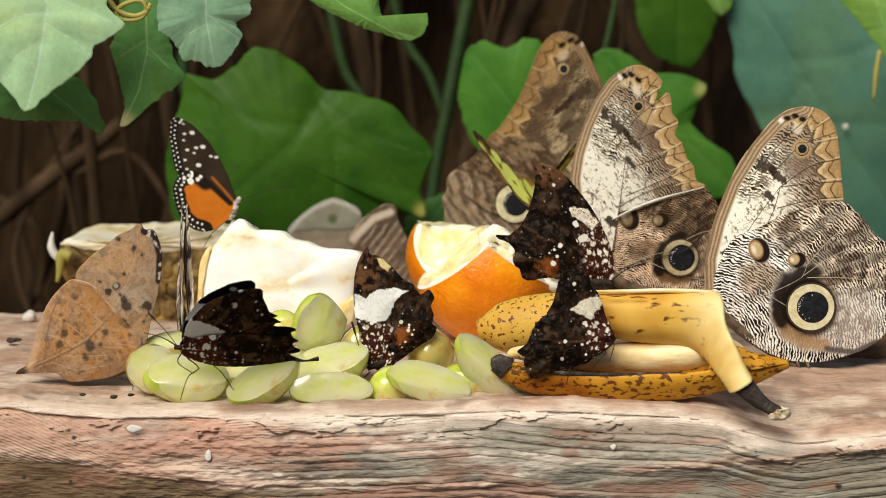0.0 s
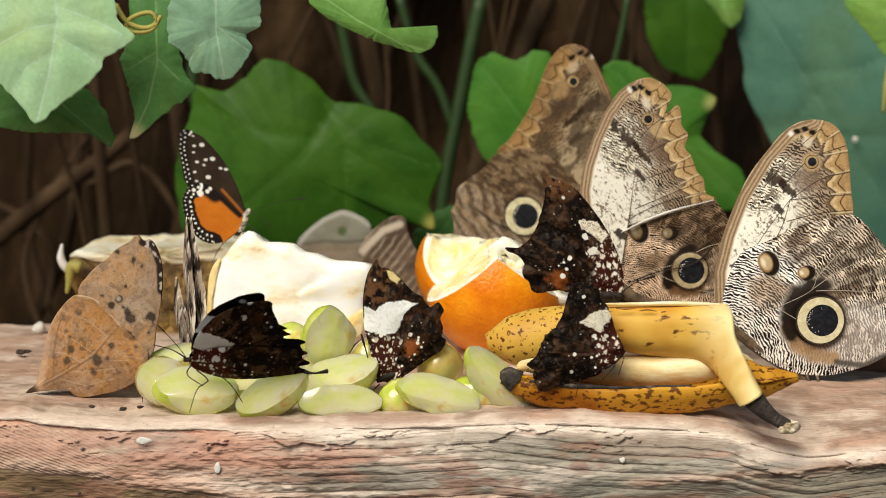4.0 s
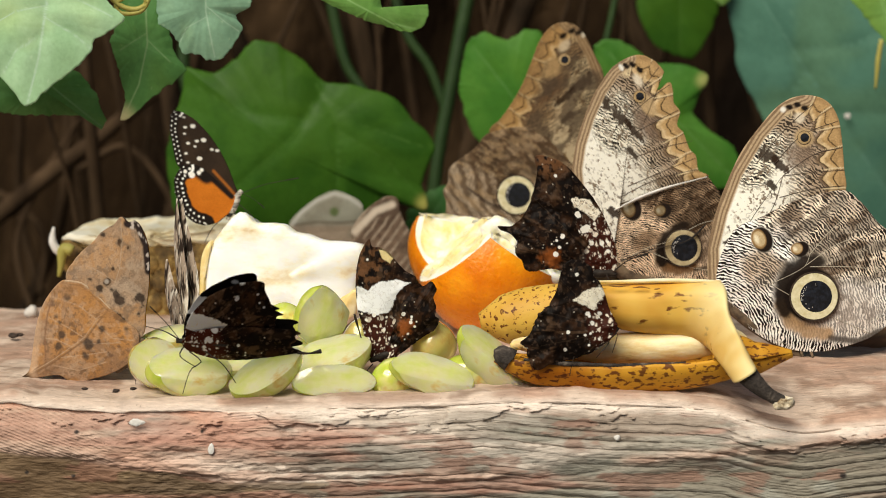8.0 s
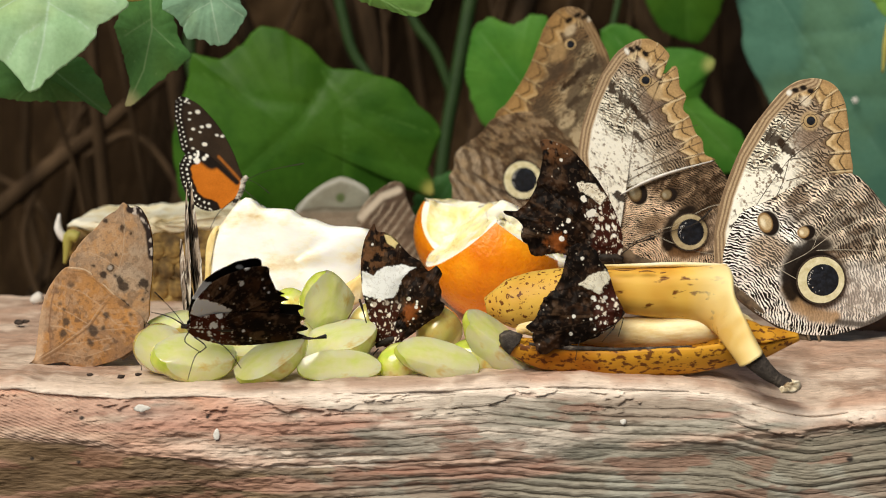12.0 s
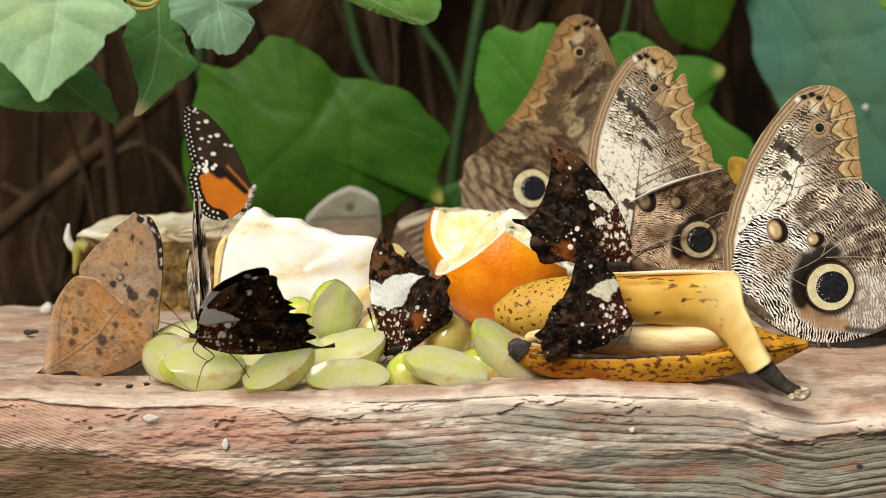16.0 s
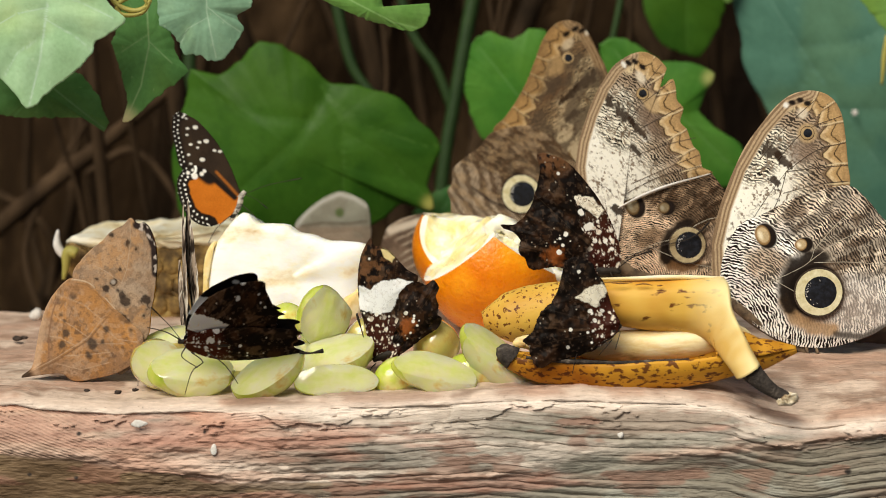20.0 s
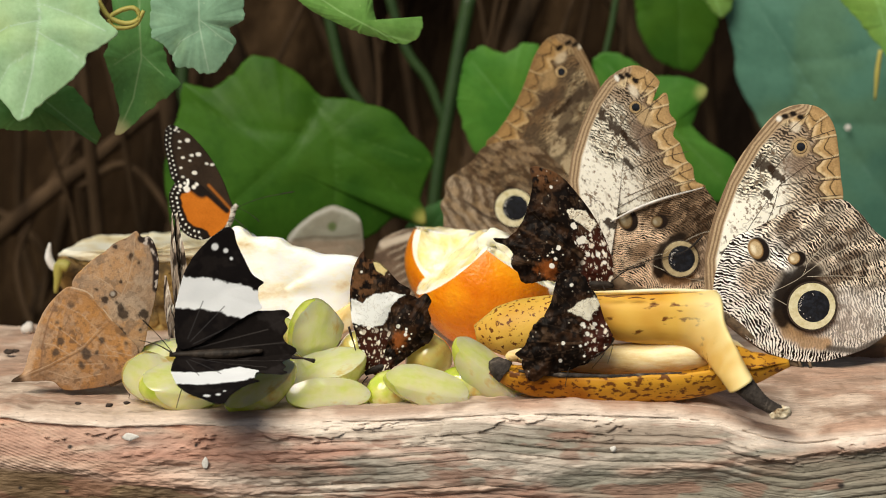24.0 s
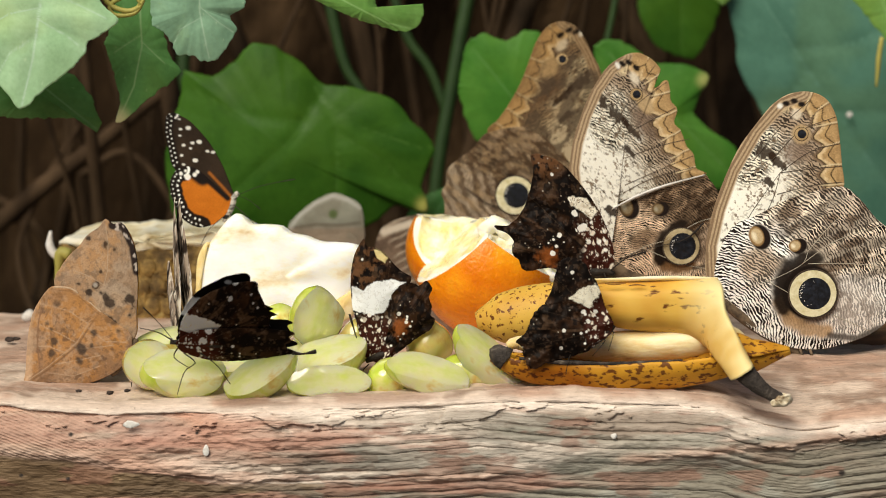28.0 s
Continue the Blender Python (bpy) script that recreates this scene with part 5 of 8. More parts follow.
part("cut_edge", tube([(-0.0286, -0.01, 0.0146), (-0.016, -0.01, 0.0146), (-0.0031, -0.01, 0.015), (0.0099, -0.01, 0.0148), (0.0198, -0.01, 0.0145)], [0.0008, 0.0014, 0.0015, 0.0016, 0.0010], 8, 40, squash=0.6), FLESH, ban2, "pale cut edge of the peel")
for path in ([(-0.0234, -0.0165, 0.0139), (-0.0197, -0.0165, 0.0136), (-0.0154, -0.0165, 0.0139)], [(-0.0143, -0.0165, 0.013), (-0.0111, -0.0165, 0.0134), (-0.0079, -0.0165, 0.0128)], [(-0.0062, -0.017, 0.0126), (-0.0041, -0.017, 0.0128)]):
    part("scab", tube(path, [0.0003, 0.0006, 0.0002], 6, 12, squash=0.5), SCAB, ban2, "brown dried spot at the cut")
part("stem", tube([Vector(q) - _b for q in ((0.1064, -0.0070, 0.0068), (0.1084, -0.0080, 0.0046), (0.1130, -0.0090, 0.0005), (0.1201, -0.0090, -0.0038))], [0.0042, 0.0034, 0.0025, 0.0026], 12, 20), CHAR, ban2, "dry grey-black stem")
bm = bmesh.new()
ball(bm, Vector((0.1197, -0.0095, -0.0035)) - _b, 0.0031, (1.4, 0.9, 0.8), 20, 14)
for q in bm.verts:
    q.co += 0.0016 * noise.noise_vector(q.co * 420)
part("stem_end", bm, FRAYED, ban2, "frayed pale stem end")

ban3 = thing("banana_piece", (0.0237, 0.0550, 0.0115), "short banana piece in freckled yellow peel", "banana", "bananas")
_b = ban3.location
part("peel", tube([Vector(q) - _b for q in [(0.0080, 0.0550, 0.0178), (0.0107, 0.0550, 0.0183), (0.0170, 0.0550, 0.0192), (0.0281, 0.0550, 0.0210), (0.0416, 0.0550, 0.0223), (0.0550, 0.0550, 0.0223)]], [0.004, 0.0098, 0.0112, 0.0114, 0.011, 0.0105], 28, 40), PEEL_DOTS, ban3)

rd = thing("rind_piece", (0.1735, 0.1200, -0.0077), "dark reddish-brown piece of fruit rind on the slab", "fruit rind")
cut_block("rind", [(-14.3, 0), (-9.6, 6), (-2.5, 10.1), (7, 12), (23.7, 11.5), (33.3, 7.2), (35.8, -0.1), (14.4, -2), (-4.7, -1.9)], 40, 0.95, noisy("brown_rind", [(0.3, (0.10, 0.045, 0.02)), (0.7, (0.30, 0.15, 0.07))], 70, rough=0.7), rd, 21)

# ---- butterflies ----
CREAM, TAN, INK = (0.96, 0.91, 0.79), (0.40, 0.235, 0.095), (0.014, 0.010, 0.008)


def let_through(m, share):
    """Lets a share of the light through a thin wing or leaf."""
    n, l = m.node_tree.nodes, m.node_tree.links
    thin, both = n.new("ShaderNodeBsdfTranslucent"), n.new("ShaderNodeMixShader")
    both.inputs[0].default_value = share
    p = n["Principled BSDF"]
    l.new(p.inputs["Base Color"].links[0].from_socket, thin.inputs[0])
    l.new(p.outputs[0], both.inputs[1])
    l.new(thin.outputs[0], both.inputs[2])
    l.new(both.outputs[0], n["Material Output"].inputs[0])


let_through(DARKW, 0.2)
# forewing marks of the owl butterflies, millimetres from the feet
FW_OUT = [(2.2, 105.6), (10.2, 104.7), (17.2, 101.5), (21.2, 94.4), (23.1, 84), (24, 74.8), (24.3, 66)]
FW_COSTA = [(-30.8, 26.2), (-31.4, 42.5), (-27.9, 57.6), (-22, 73.7), (-12.5, 89.8), (-2.3, 101.3), (6.8, 104.7)]
FW_ANCHOR = [(-29.9, 27.4), (8, 104.7), (23.9, 66.7)]
HW_ANCHOR = [(-28.5, 26.2), (11.1, 23.1), (23.9, 66.2)]
FW_SPOT, FW_APEX = (6.8, 87.7), [(0.7, 100.1), (3.9, 101.1), (6.9, 99.7)]
FW_RIPPLE = [(-14.7, 74.9), (-4.5, 87.5), (3.5, 96.7)]
FW_BARS = (([(-14.3, 84.6), (-9.7, 82.2), (-5.5, 78.3)], 2.0), ([(-5.5, 78.3), (-0.9, 74.8), (1.4, 75.8)], 1.5), ([(-23.1, 44.4), (-17.1, 43.4)], 2.0), ([(-7.3, 69.8), (-4.9, 67.9)], 1.6), ([(-21.2, 35.5), (-14.3, 37.4)], 2.2))
HW_EYE, HW_MID, HW_SMALL = (10.8, 23.4), (3.7, 42.9), (-11.6, 46.7)


def affine(src, dst):
    """The map that takes the three points of src to those of dst."""
    A = np.array([[*p, 1] for p in src], float)
    B = np.array(dst, float)
    M = np.linalg.solve(A, B)
    return lambda u, v: (u * M[0, 0] + v * M[1, 0] + M[2, 0], u * M[0, 1] + v * M[1, 1] + M[2, 1])


def owl_forewing_paint(anchor, pale=1.0, shade=1.0, costa=None, outer=None, mottle=0.0):
    go = affine(anchor, FW_ANCHOR)

    def f(u0, v0):
        u, v = go(u0, v0)
        cream = np.array(CREAM) * pale
        p = Paint(u, v, cream, 0.0)
        d, w = away(u0, v0, outer) if outer else away(u, v, FW_OUT)
        dc, wc = away(u0, v0, costa) if costa else away(u, v, FW_COSTA)
        # fine wavy lines towards the tip and border
        da, _ = away(u, v, FW_RIPPLE)
        p.lay(step(10.5, 5.5, da), np.array((0.93, 0.86, 0.70)) * pale, 1.0)
        p.lay(step(27, 17, d) * step(0.30, 0.44, fbm(u * 0.16, v * 0.16, 3, 5)), np.array((0.80, 0.68, 0.52)) * pale, 1.0)
        p.lay(step(20, 13, d + 7 * (fbm(u * 0.2, v * 0.2, 3, 15) - 0.5)) * 0.85, np.array((0.36, 0.25, 0.16)) * pale, 0.9)
        # dark squiggles and blots in the pale cell
        zone = step(13, 19, d) * step(4, 6, dc)
        sq = np.abs(fbm(u * 0.20, v * 0.20, 3, 3) - 0.5)
        p.lay((1 - step(0.010, 0.020, sq)) * step(0.34, 0.46, fbm(u * 0.11 + 7, v * 0.11, 2, 8)) * zone * 0.92, (0.07, 0.042, 0.024), 0)
        p.lay(step(0.67, 0.69, fbm(u * 0.75, v * 0.75, 3, 9)) * zone * 0.85, (0.16, 0.10, 0.055), 0)
        p.lay(step(0.66, 0.69, fbm(u * 0.9, v * 0.9, 2, 19)) * zone * 0.35, (0.16, 0.10, 0.055), 0)
        for bar, wd in FW_BARS:
            db, _ = away(u, v, bar)
            p.lay(step(wd, wd - 0.5, db + 5.5 * (fbm(u * 0.45, v * 0.45, 4, 12) - 0.5)) * 0.95, (0.035, 0.02, 0.012), 0.1)
        p.lay(step(9, 3, np.hypot(u - FW_SPOT[0] + 2, v - FW_SPOT[1] + 7)) * 0.8, np.array((0.22, 0.145, 0.10)) * pale, 0.3)
        # scalloped tan border
        w = w + 1.4 * (fbm(u * 0.12, v * 0.12, 2, 61) - 0.5)
        ph = (w / 8.6) % 1.0
        arch = np.clip(1.15 * (1 - np.abs(2 * ph - 1)), 0, 1) * (0.8 + 0.4 * vnoise(np.floor(w / 8.6) * 3.7, w * 0))
        e1, e2, e3 = 2.6 + 2.8 * arch, 6.4 + 3.8 * arch, 8.0 + 3.8 * arch
        p.lay((1 - step(e3 - 0.8, e3 + 0.8, d)) * 0.9, (0.19, 0.12, 0.07), 0.3)
        p.lay(1 - step(e2 - 0.3, e2 + 0.3, d), (0.56, 0.37, 0.17), 0.0)
        p.lay((1 - step(e1, e2, d + 1.6)) * (1 - step(e2 - 0.3, e2 + 0.3, d)) * 0.8, TAN, 0.0)
        p.lay((1 - step(e1 - 0.3, e1 + 0.3, d)) * 0.9, (0.50, 0.32, 0.145), 0.0)
        p.lay((1 - step(0.0, 1.8, np.abs(d - e2 + 1.2))) * 0.6, (0.80, 0.62, 0.38), 0.0)
        p.lay(step(0.5, 0.68, fbm(u * 0.5, v * 0.5, 3, 91)) * (1 - step(e2 - 0.3, e2 + 0.3, d)) * 0.4, (0.26, 0.15, 0.06), 0.0)
        p.lay((1 - step(0.2, 2.2, d)) * 0.7, (0.33, 0.20, 0.09), 0.0)
        for e in (e1, e2):
            p.lay(1 - step(0.12, 0.42, np.abs(d - e)), (0.04, 0.022, 0.012), 0)
        p.lay((1 - step(0.015, 0.045, np.minimum(ph, 1 - ph))) * step(11, 8, d), (0.70, 0.55, 0.33), 0)
        p.lay((1 - step(0.015, 0.04, np.abs(ph - 0.07))) * step(9, 7, d) * 0.7, (0.09, 0.05, 0.025), 0)
        # streaked leading edge
        st = 0.5 + 0.5 * np.sin(dc * 4.2 + 1.2 * fbm(wc * 0.1, dc * 0.3, 2))
        p.lay(step(4.6, 3.6, dc), (0.46, 0.33, 0.20), 0.0)
        p.lay(step(4.6, 3.6, dc) * step(0.4, 0.8, st) * 0.8, (0.17, 0.105, 0.06), 0.0)
        # spot and apex marks
        p.spot(*FW_SPOT, 4.0, (0.46, 0.32, 0.17), 0.9)
        for q in FW_APEX:
            p.spot(q[0], q[1], 1.5, INK, 0.4, 1.4)
        p.spot(FW_APEX[0][0] - 2.5, FW_APEX[0][1] - 1, 1.1, (0.8, 0.76, 0.68), 0.4)
        p.spot(FW_SPOT[0] - 2, FW_SPOT[1] + 8, 2.2, (0.68, 0.58, 0.44), 1.0)
        p.lay(step(0.46, 0.60, fbm(u * 0.16, v * 0.16, 4, 151)) * mottle * (0.3 + 0.7 * step(5, 11, d)), (0.12, 0.088, 0.063), 0.5)
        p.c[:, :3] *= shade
        return np.c_[p.c, np.hypot(u - HW_ANCHOR[0][0], v - HW_ANCHOR[0][1]) / 1.35]
    return f


HW_DARK = (([(-1.7, 47.6), (8.6, 52.2), (22.3, 62.8)], 2.6), ([(11, 42.4), (24.8, 49.8), (36.2, 55.1)], 3.4), ([(18, 37.3), (31.8, 42.4), (45.6, 45.8)], 3.0), ([(22.8, 28.4), (34.3, 30.7), (46.3, 31.9)], 1.8))
HW_SMUT = [(-1.6, 17.3), (-2.2, 26.2), (0.5, 33.6), (6.5, 37.3), (12, 37.3)]
HW_RUST = [(-2.1, 19.2), (1.7, 12.2), (9.2, 7.9), (16.6, 7.9)]
HW_KNEE, HW_SIDE = (-9.6, 35), (28, 17.9)


HW_LOWER = (-31.3, 5.2)
HW_HEM = [(18.5, 5.6), (30.1, 4.4), (39.3, 8.6)]


def owl_hindwing_paint(anchor, dim=1.0, marks=(), ripple=1.0, bold=1.0, lit=1.0, dull=1.0, bars=0.0):
    go = affine(anchor, HW_ANCHOR)

    def f(u0, v0):
        u, v = go(u0, v0)
        bx, by = HW_ANCHOR[0]
        e = HW_EYE
        p = Paint(u, v, np.array((0.95, 0.92, 0.88)) * dim * lit, 1.0)
        rb, ang = np.hypot(u - bx, v - by), np.arctan2(v - by, u - bx)
        wob = fbm(u * 0.12, v * 0.12, 4, 4) - 0.5
        # brown outer half, streaked along the veins
        outer = step(31, 40, rb + 10 * wob) * step(27, 33, v + 6 * wob)
        p.lay(outer * 0.92, np.array((0.88, 0.76, 0.62)) * dim, 1.0)
        ray = fbm(ang * 26, rb * 0.05, 3, 44)
        p.lay(step(0.47, 0.58, ray) * outer * 0.3, np.array((0.17, 0.11, 0.07)) * dim, 0.9)
        p.lay(step(0.48, 0.60, fbm(ang * 11, rb * 0.15, 3, 147)) * outer * 0.85, np.array((0.17, 0.115, 0.075)) * dim, 0.95)
        p.lay(step(0.52, 0.40, ray) * step(0.5, 0.62, fbm(ang * 9 + 3, rb * 0.22, 3, 47)) * outer * 0.8, np.array((0.92, 0.82, 0.68)) * dim, 0.95)
        p.lay(step(0.1, 0.7, np.sin(rb / 2.6 + 9 * wob)) * step(0.40, 0.56, fbm(u * 0.14 + 2, v * 0.14, 3, 45)) * outer * 0.55 * min(1.0, 0.6 * bold), np.array((0.07, 0.045, 0.03)) * dim, 0.5)
        for q, wd in HW_DARK:
            d, _ = away(u, v, q)
            p.lay((1 - step(wd * bold * 0.4, wd * bold * 1.3, d + 4 * (fbm(u * 0.3, v * 0.3, 3, 52) - 0.5))) * 0.6, np.array((0.075, 0.05, 0.034)) * dim, 0.8)
        # pale clouded side beyond the great eye
        side = step(20, 8, np.hypot(u - HW_SIDE[0], (v - HW_SIDE[1]) * 1.25) + 8 * wob)
        p.lay(side * 0.85, np.array((0.80, 0.74, 0.69)) * dim, 0.5)
        p.lay(side * step(0.52, 0.62, fbm(u * 0.35, v * 0.35, 3, 63)) * 0.6, np.array((0.22, 0.17, 0.14)) * dim, 0.3)
        # blurred brown bars that run along the margin
        p.lay(step(-0.1, 0.6, np.sin(rb * 0.80 + 7 * wob)) * step(24, 30, rb) * bars, np.array((0.20, 0.14, 0.095)) * dim, 0.6)
        p.lay(step(0.5, 0.64, fbm(u * 0.22, v * 0.22, 4, 149)) * step(20, 28, rb) * bars * 0.7, np.array((0.95, 0.80, 0.60)) * dim, 0.6)
        # brown and black smudges about the eyespots
        p.lay(step(13, 5, np.hypot(u - HW_KNEE[0], (v - HW_KNEE[1]) * 1.3) + 7 * (fbm(u * 0.25, v * 0.25, 3, 64) - 0.5)) * 0.75, np.array((0.42, 0.29, 0.17)) * dim, 0.8)
        p.lay(step(15.5, 11.5, np.hypot(u - e[0] + 2.0, v - e[1])) * 0.85, np.array((0.13, 0.08, 0.05)) * dim, 0.35)
        d, _ = away(u, v, HW_RUST)
        p.lay(step(4.4, 1.4, d + 2 * (fbm(u * 0.4, v * 0.4, 3, 66) - 0.5)) * 0.9, np.array((0.44, 0.28, 0.14)) * dim, 0.15)
        d, _ = away(u, v, HW_SMUT)
        p.lay(step(5.6, 1.4, d + 4 * (fbm(u * 0.3, v * 0.3, 3, 68) - 0.5)) * 0.97, (0.012, 0.008, 0.006), 0.0)
        p.lay(step(11.8, 10.4, np.hypot(u - e[0] + 1.2, v - e[1] - 0.6)), (0.012, 0.008, 0.006), 0.0)
        d, _ = away(u, v, HW_HEM)
        p.lay(step(2.2, 0.6, d + 1.5 * wob) * 0.85, (0.03, 0.02, 0.014), 0.2)
        # blind olive spots: black crescent, brown rim, pale tan middle lit on one side
        for q, (a, b2), tilt in zip(marks, ((2.6, 3.5), (2.2, 2.0)), (0.35, 0.5)):
            x, y = u0 - q[0], v0 - q[1]
            x, y = x * math.cos(tilt) + y * math.sin(tilt), y * math.cos(tilt) - x * math.sin(tilt)
            p.lay(step(1.15, 0.95, np.hypot((x - 1.1) / (a * 1.55), (y + 0.8) / (b2 * 1.45))), (0.014, 0.009, 0.007), 0)
            p.lay(step(1.25, 1.05, np.hypot((x + 0.2) / a, y / b2)), np.array((0.26, 0.15, 0.06)) * dull, 0)
            p.lay(step(1.0, 0.8, np.hypot(x / a, y / b2)), np.array((0.46, 0.34, 0.19)) * dull, 0)
            p.lay(step(0.75, 0.2, np.hypot((x + a * 0.35) / (a * 0.7), (y - 0.3) / b2)) * 0.9, np.array((0.76, 0.66, 0.47)) * dull, 0)
        tone = 0.80 + 0.4 * fbm(u * 0.28, v * 0.28, 3, 97)
        p.c[:, :3] = np.clip(p.c[:, :3] * tone[:, None], 0, 0.97)
        p.c[:, 3] *= ripple
        flow = np.hypot(u - HW_LOWER[0], v - HW_LOWER[1]) / 1.2
        return np.c_[p.c, flow]
    return f


def eyespot(parent, c, r, y, glint=True, shape=(1, 1), band=None, pupil=0.66):
    """A round false eye: dark rim, cream ring and black pupil, gently domed."""
    bm = bmesh.new()
    n = 40
    y = min(skin(parent, c[0] + r * a, c[1] + r * b) for a, b in ((0, 0), (0.8, 0), (-0.8, 0), (0, 0.8), (0, -0.8))) - 0.12
    prev = None
    for k, (t, s) in enumerate(((1.10, 2), (1.02, 2), (1.0, 1), (pupil + 0.02, 1), (pupil, 0), (0.4, 0), (0.2, 0))):
        lean = 0.0 if t > 0.9 else 0.07 * r
        ring = [bm.verts.new(((c[0] + lean + r * t * shape[0] * math.cos(a)) * 0.001, (y - 0.25 * (1 - (t / 1.13) ** 2)) * 0.001, (c[1] + r * t * shape[1] * math.sin(a)) * 0.001)) for a in (2 * math.pi * i / n for i in range(n))]
        if prev:
            for i in range(n):
                fc = bm.faces.new((prev[i], prev[(i + 1) % n], ring[(i + 1) % n], ring[i]))
                fc.material_index = s
        prev = ring
    bm.faces.new(prev)
    ob = part("eyespot", bm, [EYE_BLACK, band or EYE_CREAM, EYE_RIM], parent, "round yellow-ringed black eyespot")
    if glint:
        bm = bmesh.new()
        q = random.Random(int(r * 10))
        for k in range(26):
            a, t = radians(q.gauss(165, 34)), q.uniform(0.47, 0.58)
            ball(bm, ((c[0] + r * t * math.cos(a)) * 0.001, (y - 0.24) * 0.001, (c[1] + r * t * math.sin(a)) * 0.001), q.uniform(0.00010, 0.00026), (1, 0.3, 1), 6, 4)
        part("glint", bm, CHALK, ob, "crescent of white scales")
    return ob


EYE_TAWNY = noisy("eyespot_tawny", [(0.38, (0.24, 0.17, 0.08)), (0.62, (0.60, 0.50, 0.30))], 90, rough=0.7)
EYE_TAN = noisy("eyespot_tan", [(0.3, (0.30, 0.19, 0.08)), (0.7, (0.50, 0.35, 0.17))], 350, rough=0.7)
VEINM = noisy("wing_vein", [(0.3, (0.05, 0.032, 0.02)), (0.7, (0.10, 0.07, 0.045))], 300, rough=0.7)
PALE_VEIN = noisy("pale_wing_vein", [(0.3, (0.35, 0.30, 0.22)), (0.7, (0.5, 0.45, 0.36))], 300, rough=0.7)


def vein(parent, pts, y, r=0.16, material=None):
    P2 = smooth(pts, 9, closed=False)
    return part("vein", tube([(a * 0.001, (skin(parent, a, b) - 0.02) * 0.001, b * 0.001) for a, b in P2], [r * 0.001, r * 0.0007], 5, 16), material or VEINM, parent)


def leg(parent, pts, r=0.32, material=None):
    return part("leg", tube([(a * 0.001, b * 0.001, c * 0.001) for a, b, c in pts], [r * 0.001, r * 0.0007, r * 0.0005], 6, 12), material or DARK, parent)


def antenna(parent, pts, r=0.22, club=0.5):
    return part("antenna", tube([(a * 0.001, b * 0.001, c * 0.001) for a, b, c in pts], [r * 0.001] * 6 + [club * 0.001, club * 0.0008], 6, 24), DARK, parent)


def insect_body(parent, pts, radii, y=0.0, material=None):
    """Head, thorax and abdomen along one line."""
    return part("body", tube([(a * 0.001, y * 0.001, b * 0.001) for a, b in pts], [q * 0.001 for q in radii], 12, 26), material or BROWN_BODY, parent)


def twin(ob, off):
    """The wing of the other side, behind the first."""
    outline, paint, material, parent, centre, camber, off0, ragged, fold, sharp = WING_OF[ob.name]
    o2 = wing(ob.name.split(".")[0], outline, paint, material, parent, 160, 26, centre=centre, camber=camber, off=off0, ragged=ragged, fold=fold, sharp=sharp)
    o2.location = (0, off * 0.001, 0)
    return o2


WINGS = wing_material("owl_wing")
# the big one at the stem of the banana
owl = thing("owl_butterfly", (0.1336, 0.0900, 0.0011), "pale owl butterfly with closed wings and a big eyespot", "butterfly", "owl butterflies")
fw = wing("forewing", [(-30.8, 26.7), (-31.6, 40.2), (-30.1, 50.6), (-27.2, 61), (-22, 74.2), (-17.5, 83), (-11.4, 91.4), (-4.6, 99.5), (2.2, 103.8), (10.2, 104.7), (16.7, 101.9), (20.7, 95.5), (22.4, 86.3), (23.5, 74.8), (24.3, 66), (20.1, 56.3), (8.7, 44.7), (-9.6, 33.2), (-23.4, 25.1)], owl_forewing_paint(FW_ANCHOR), WINGS, owl, 420, 96, camber=1.5, off=2.4, label="cream and brown forewing with a scalloped tan border")
hw = wing("hindwing", [(-28.5, 26.7), (-27.4, 38), (-21, 50.4), (-11, 55.2), (-0.5, 60.6), (9, 63.6), (16.5, 65.6), (24.3, 66), (31.1, 60.4), (36.7, 53.5), (43.3, 47), (46.2, 35.4), (45.5, 21.4), (42, 11.6), (34.7, 5.8), (25.5, 2.3), (15.1, -0), (3.5, 0.5), (-5.8, 3.8), (-14.5, 9.4), (-21, 16.4), (-25.2, 21.6)], owl_hindwing_paint(HW_ANCHOR, np.array((1.0, 0.97, 0.93)), (HW_SMALL, HW_MID)), WINGS, owl, 460, 104, camber=5.0, off=-0.4, label="finely rippled grey hindwing")
twin(fw, 2.6)
twin(hw, 5.4)
eyespot(hw, HW_EYE, 9.3, -1.9, pupil=0.68)
eyespot(fw, FW_SPOT, 2.6, -1.3, False, band=EYE_TAN)
for pts in ([(-26.9, 28.6), (-14.5, 54.1), (-1.8, 72.1)], [(-1.8, 72.1), (10.6, 80.6), (22.5, 83.5)], [(-1.8, 72.1), (-4.9, 61), (-11, 49.4)], [(-1.8, 72.1), (12.9, 73.7), (23.5, 74.3)], [(-5, 77.2), (5.9, 88.6), (20.7, 94.4)], [(-12.4, 77.2), (-1.1, 91), (10.3, 101.3)], [(-3, 63.3), (10.7, 66.7), (23.4, 67.9)]):
    vein(fw, pts, -1.4)
for pts in ([(-25.3, 23.9), (-7.3, 28.5), (6.5, 35.5), (8.8, 40.6)], [(8.8, 35.5), (25, 35.4), (44.7, 33)], [(6.5, 35.5), (20.2, 44.7), (39.8, 50.5)], [(-7.3, 28.5), (11.4, 18), (34.7, 7.4)], [(8.8, 40.6), (20.1, 52.8), (31.6, 58.6)], [(-23.4, 21.6), (-14, 9.9), (2.3, 2.3)]):
    vein(hw, pts, -1.6, 0.15, PALE_VEIN)
insect_body(owl, [(-29.9, 28.6), (-26.9, 23.9), (-18.7, 15.7), (-4.7, 5.2), (7, -2.4)], [1.5, 3.2, 3.4, 2.6, 1.6], 2.2)
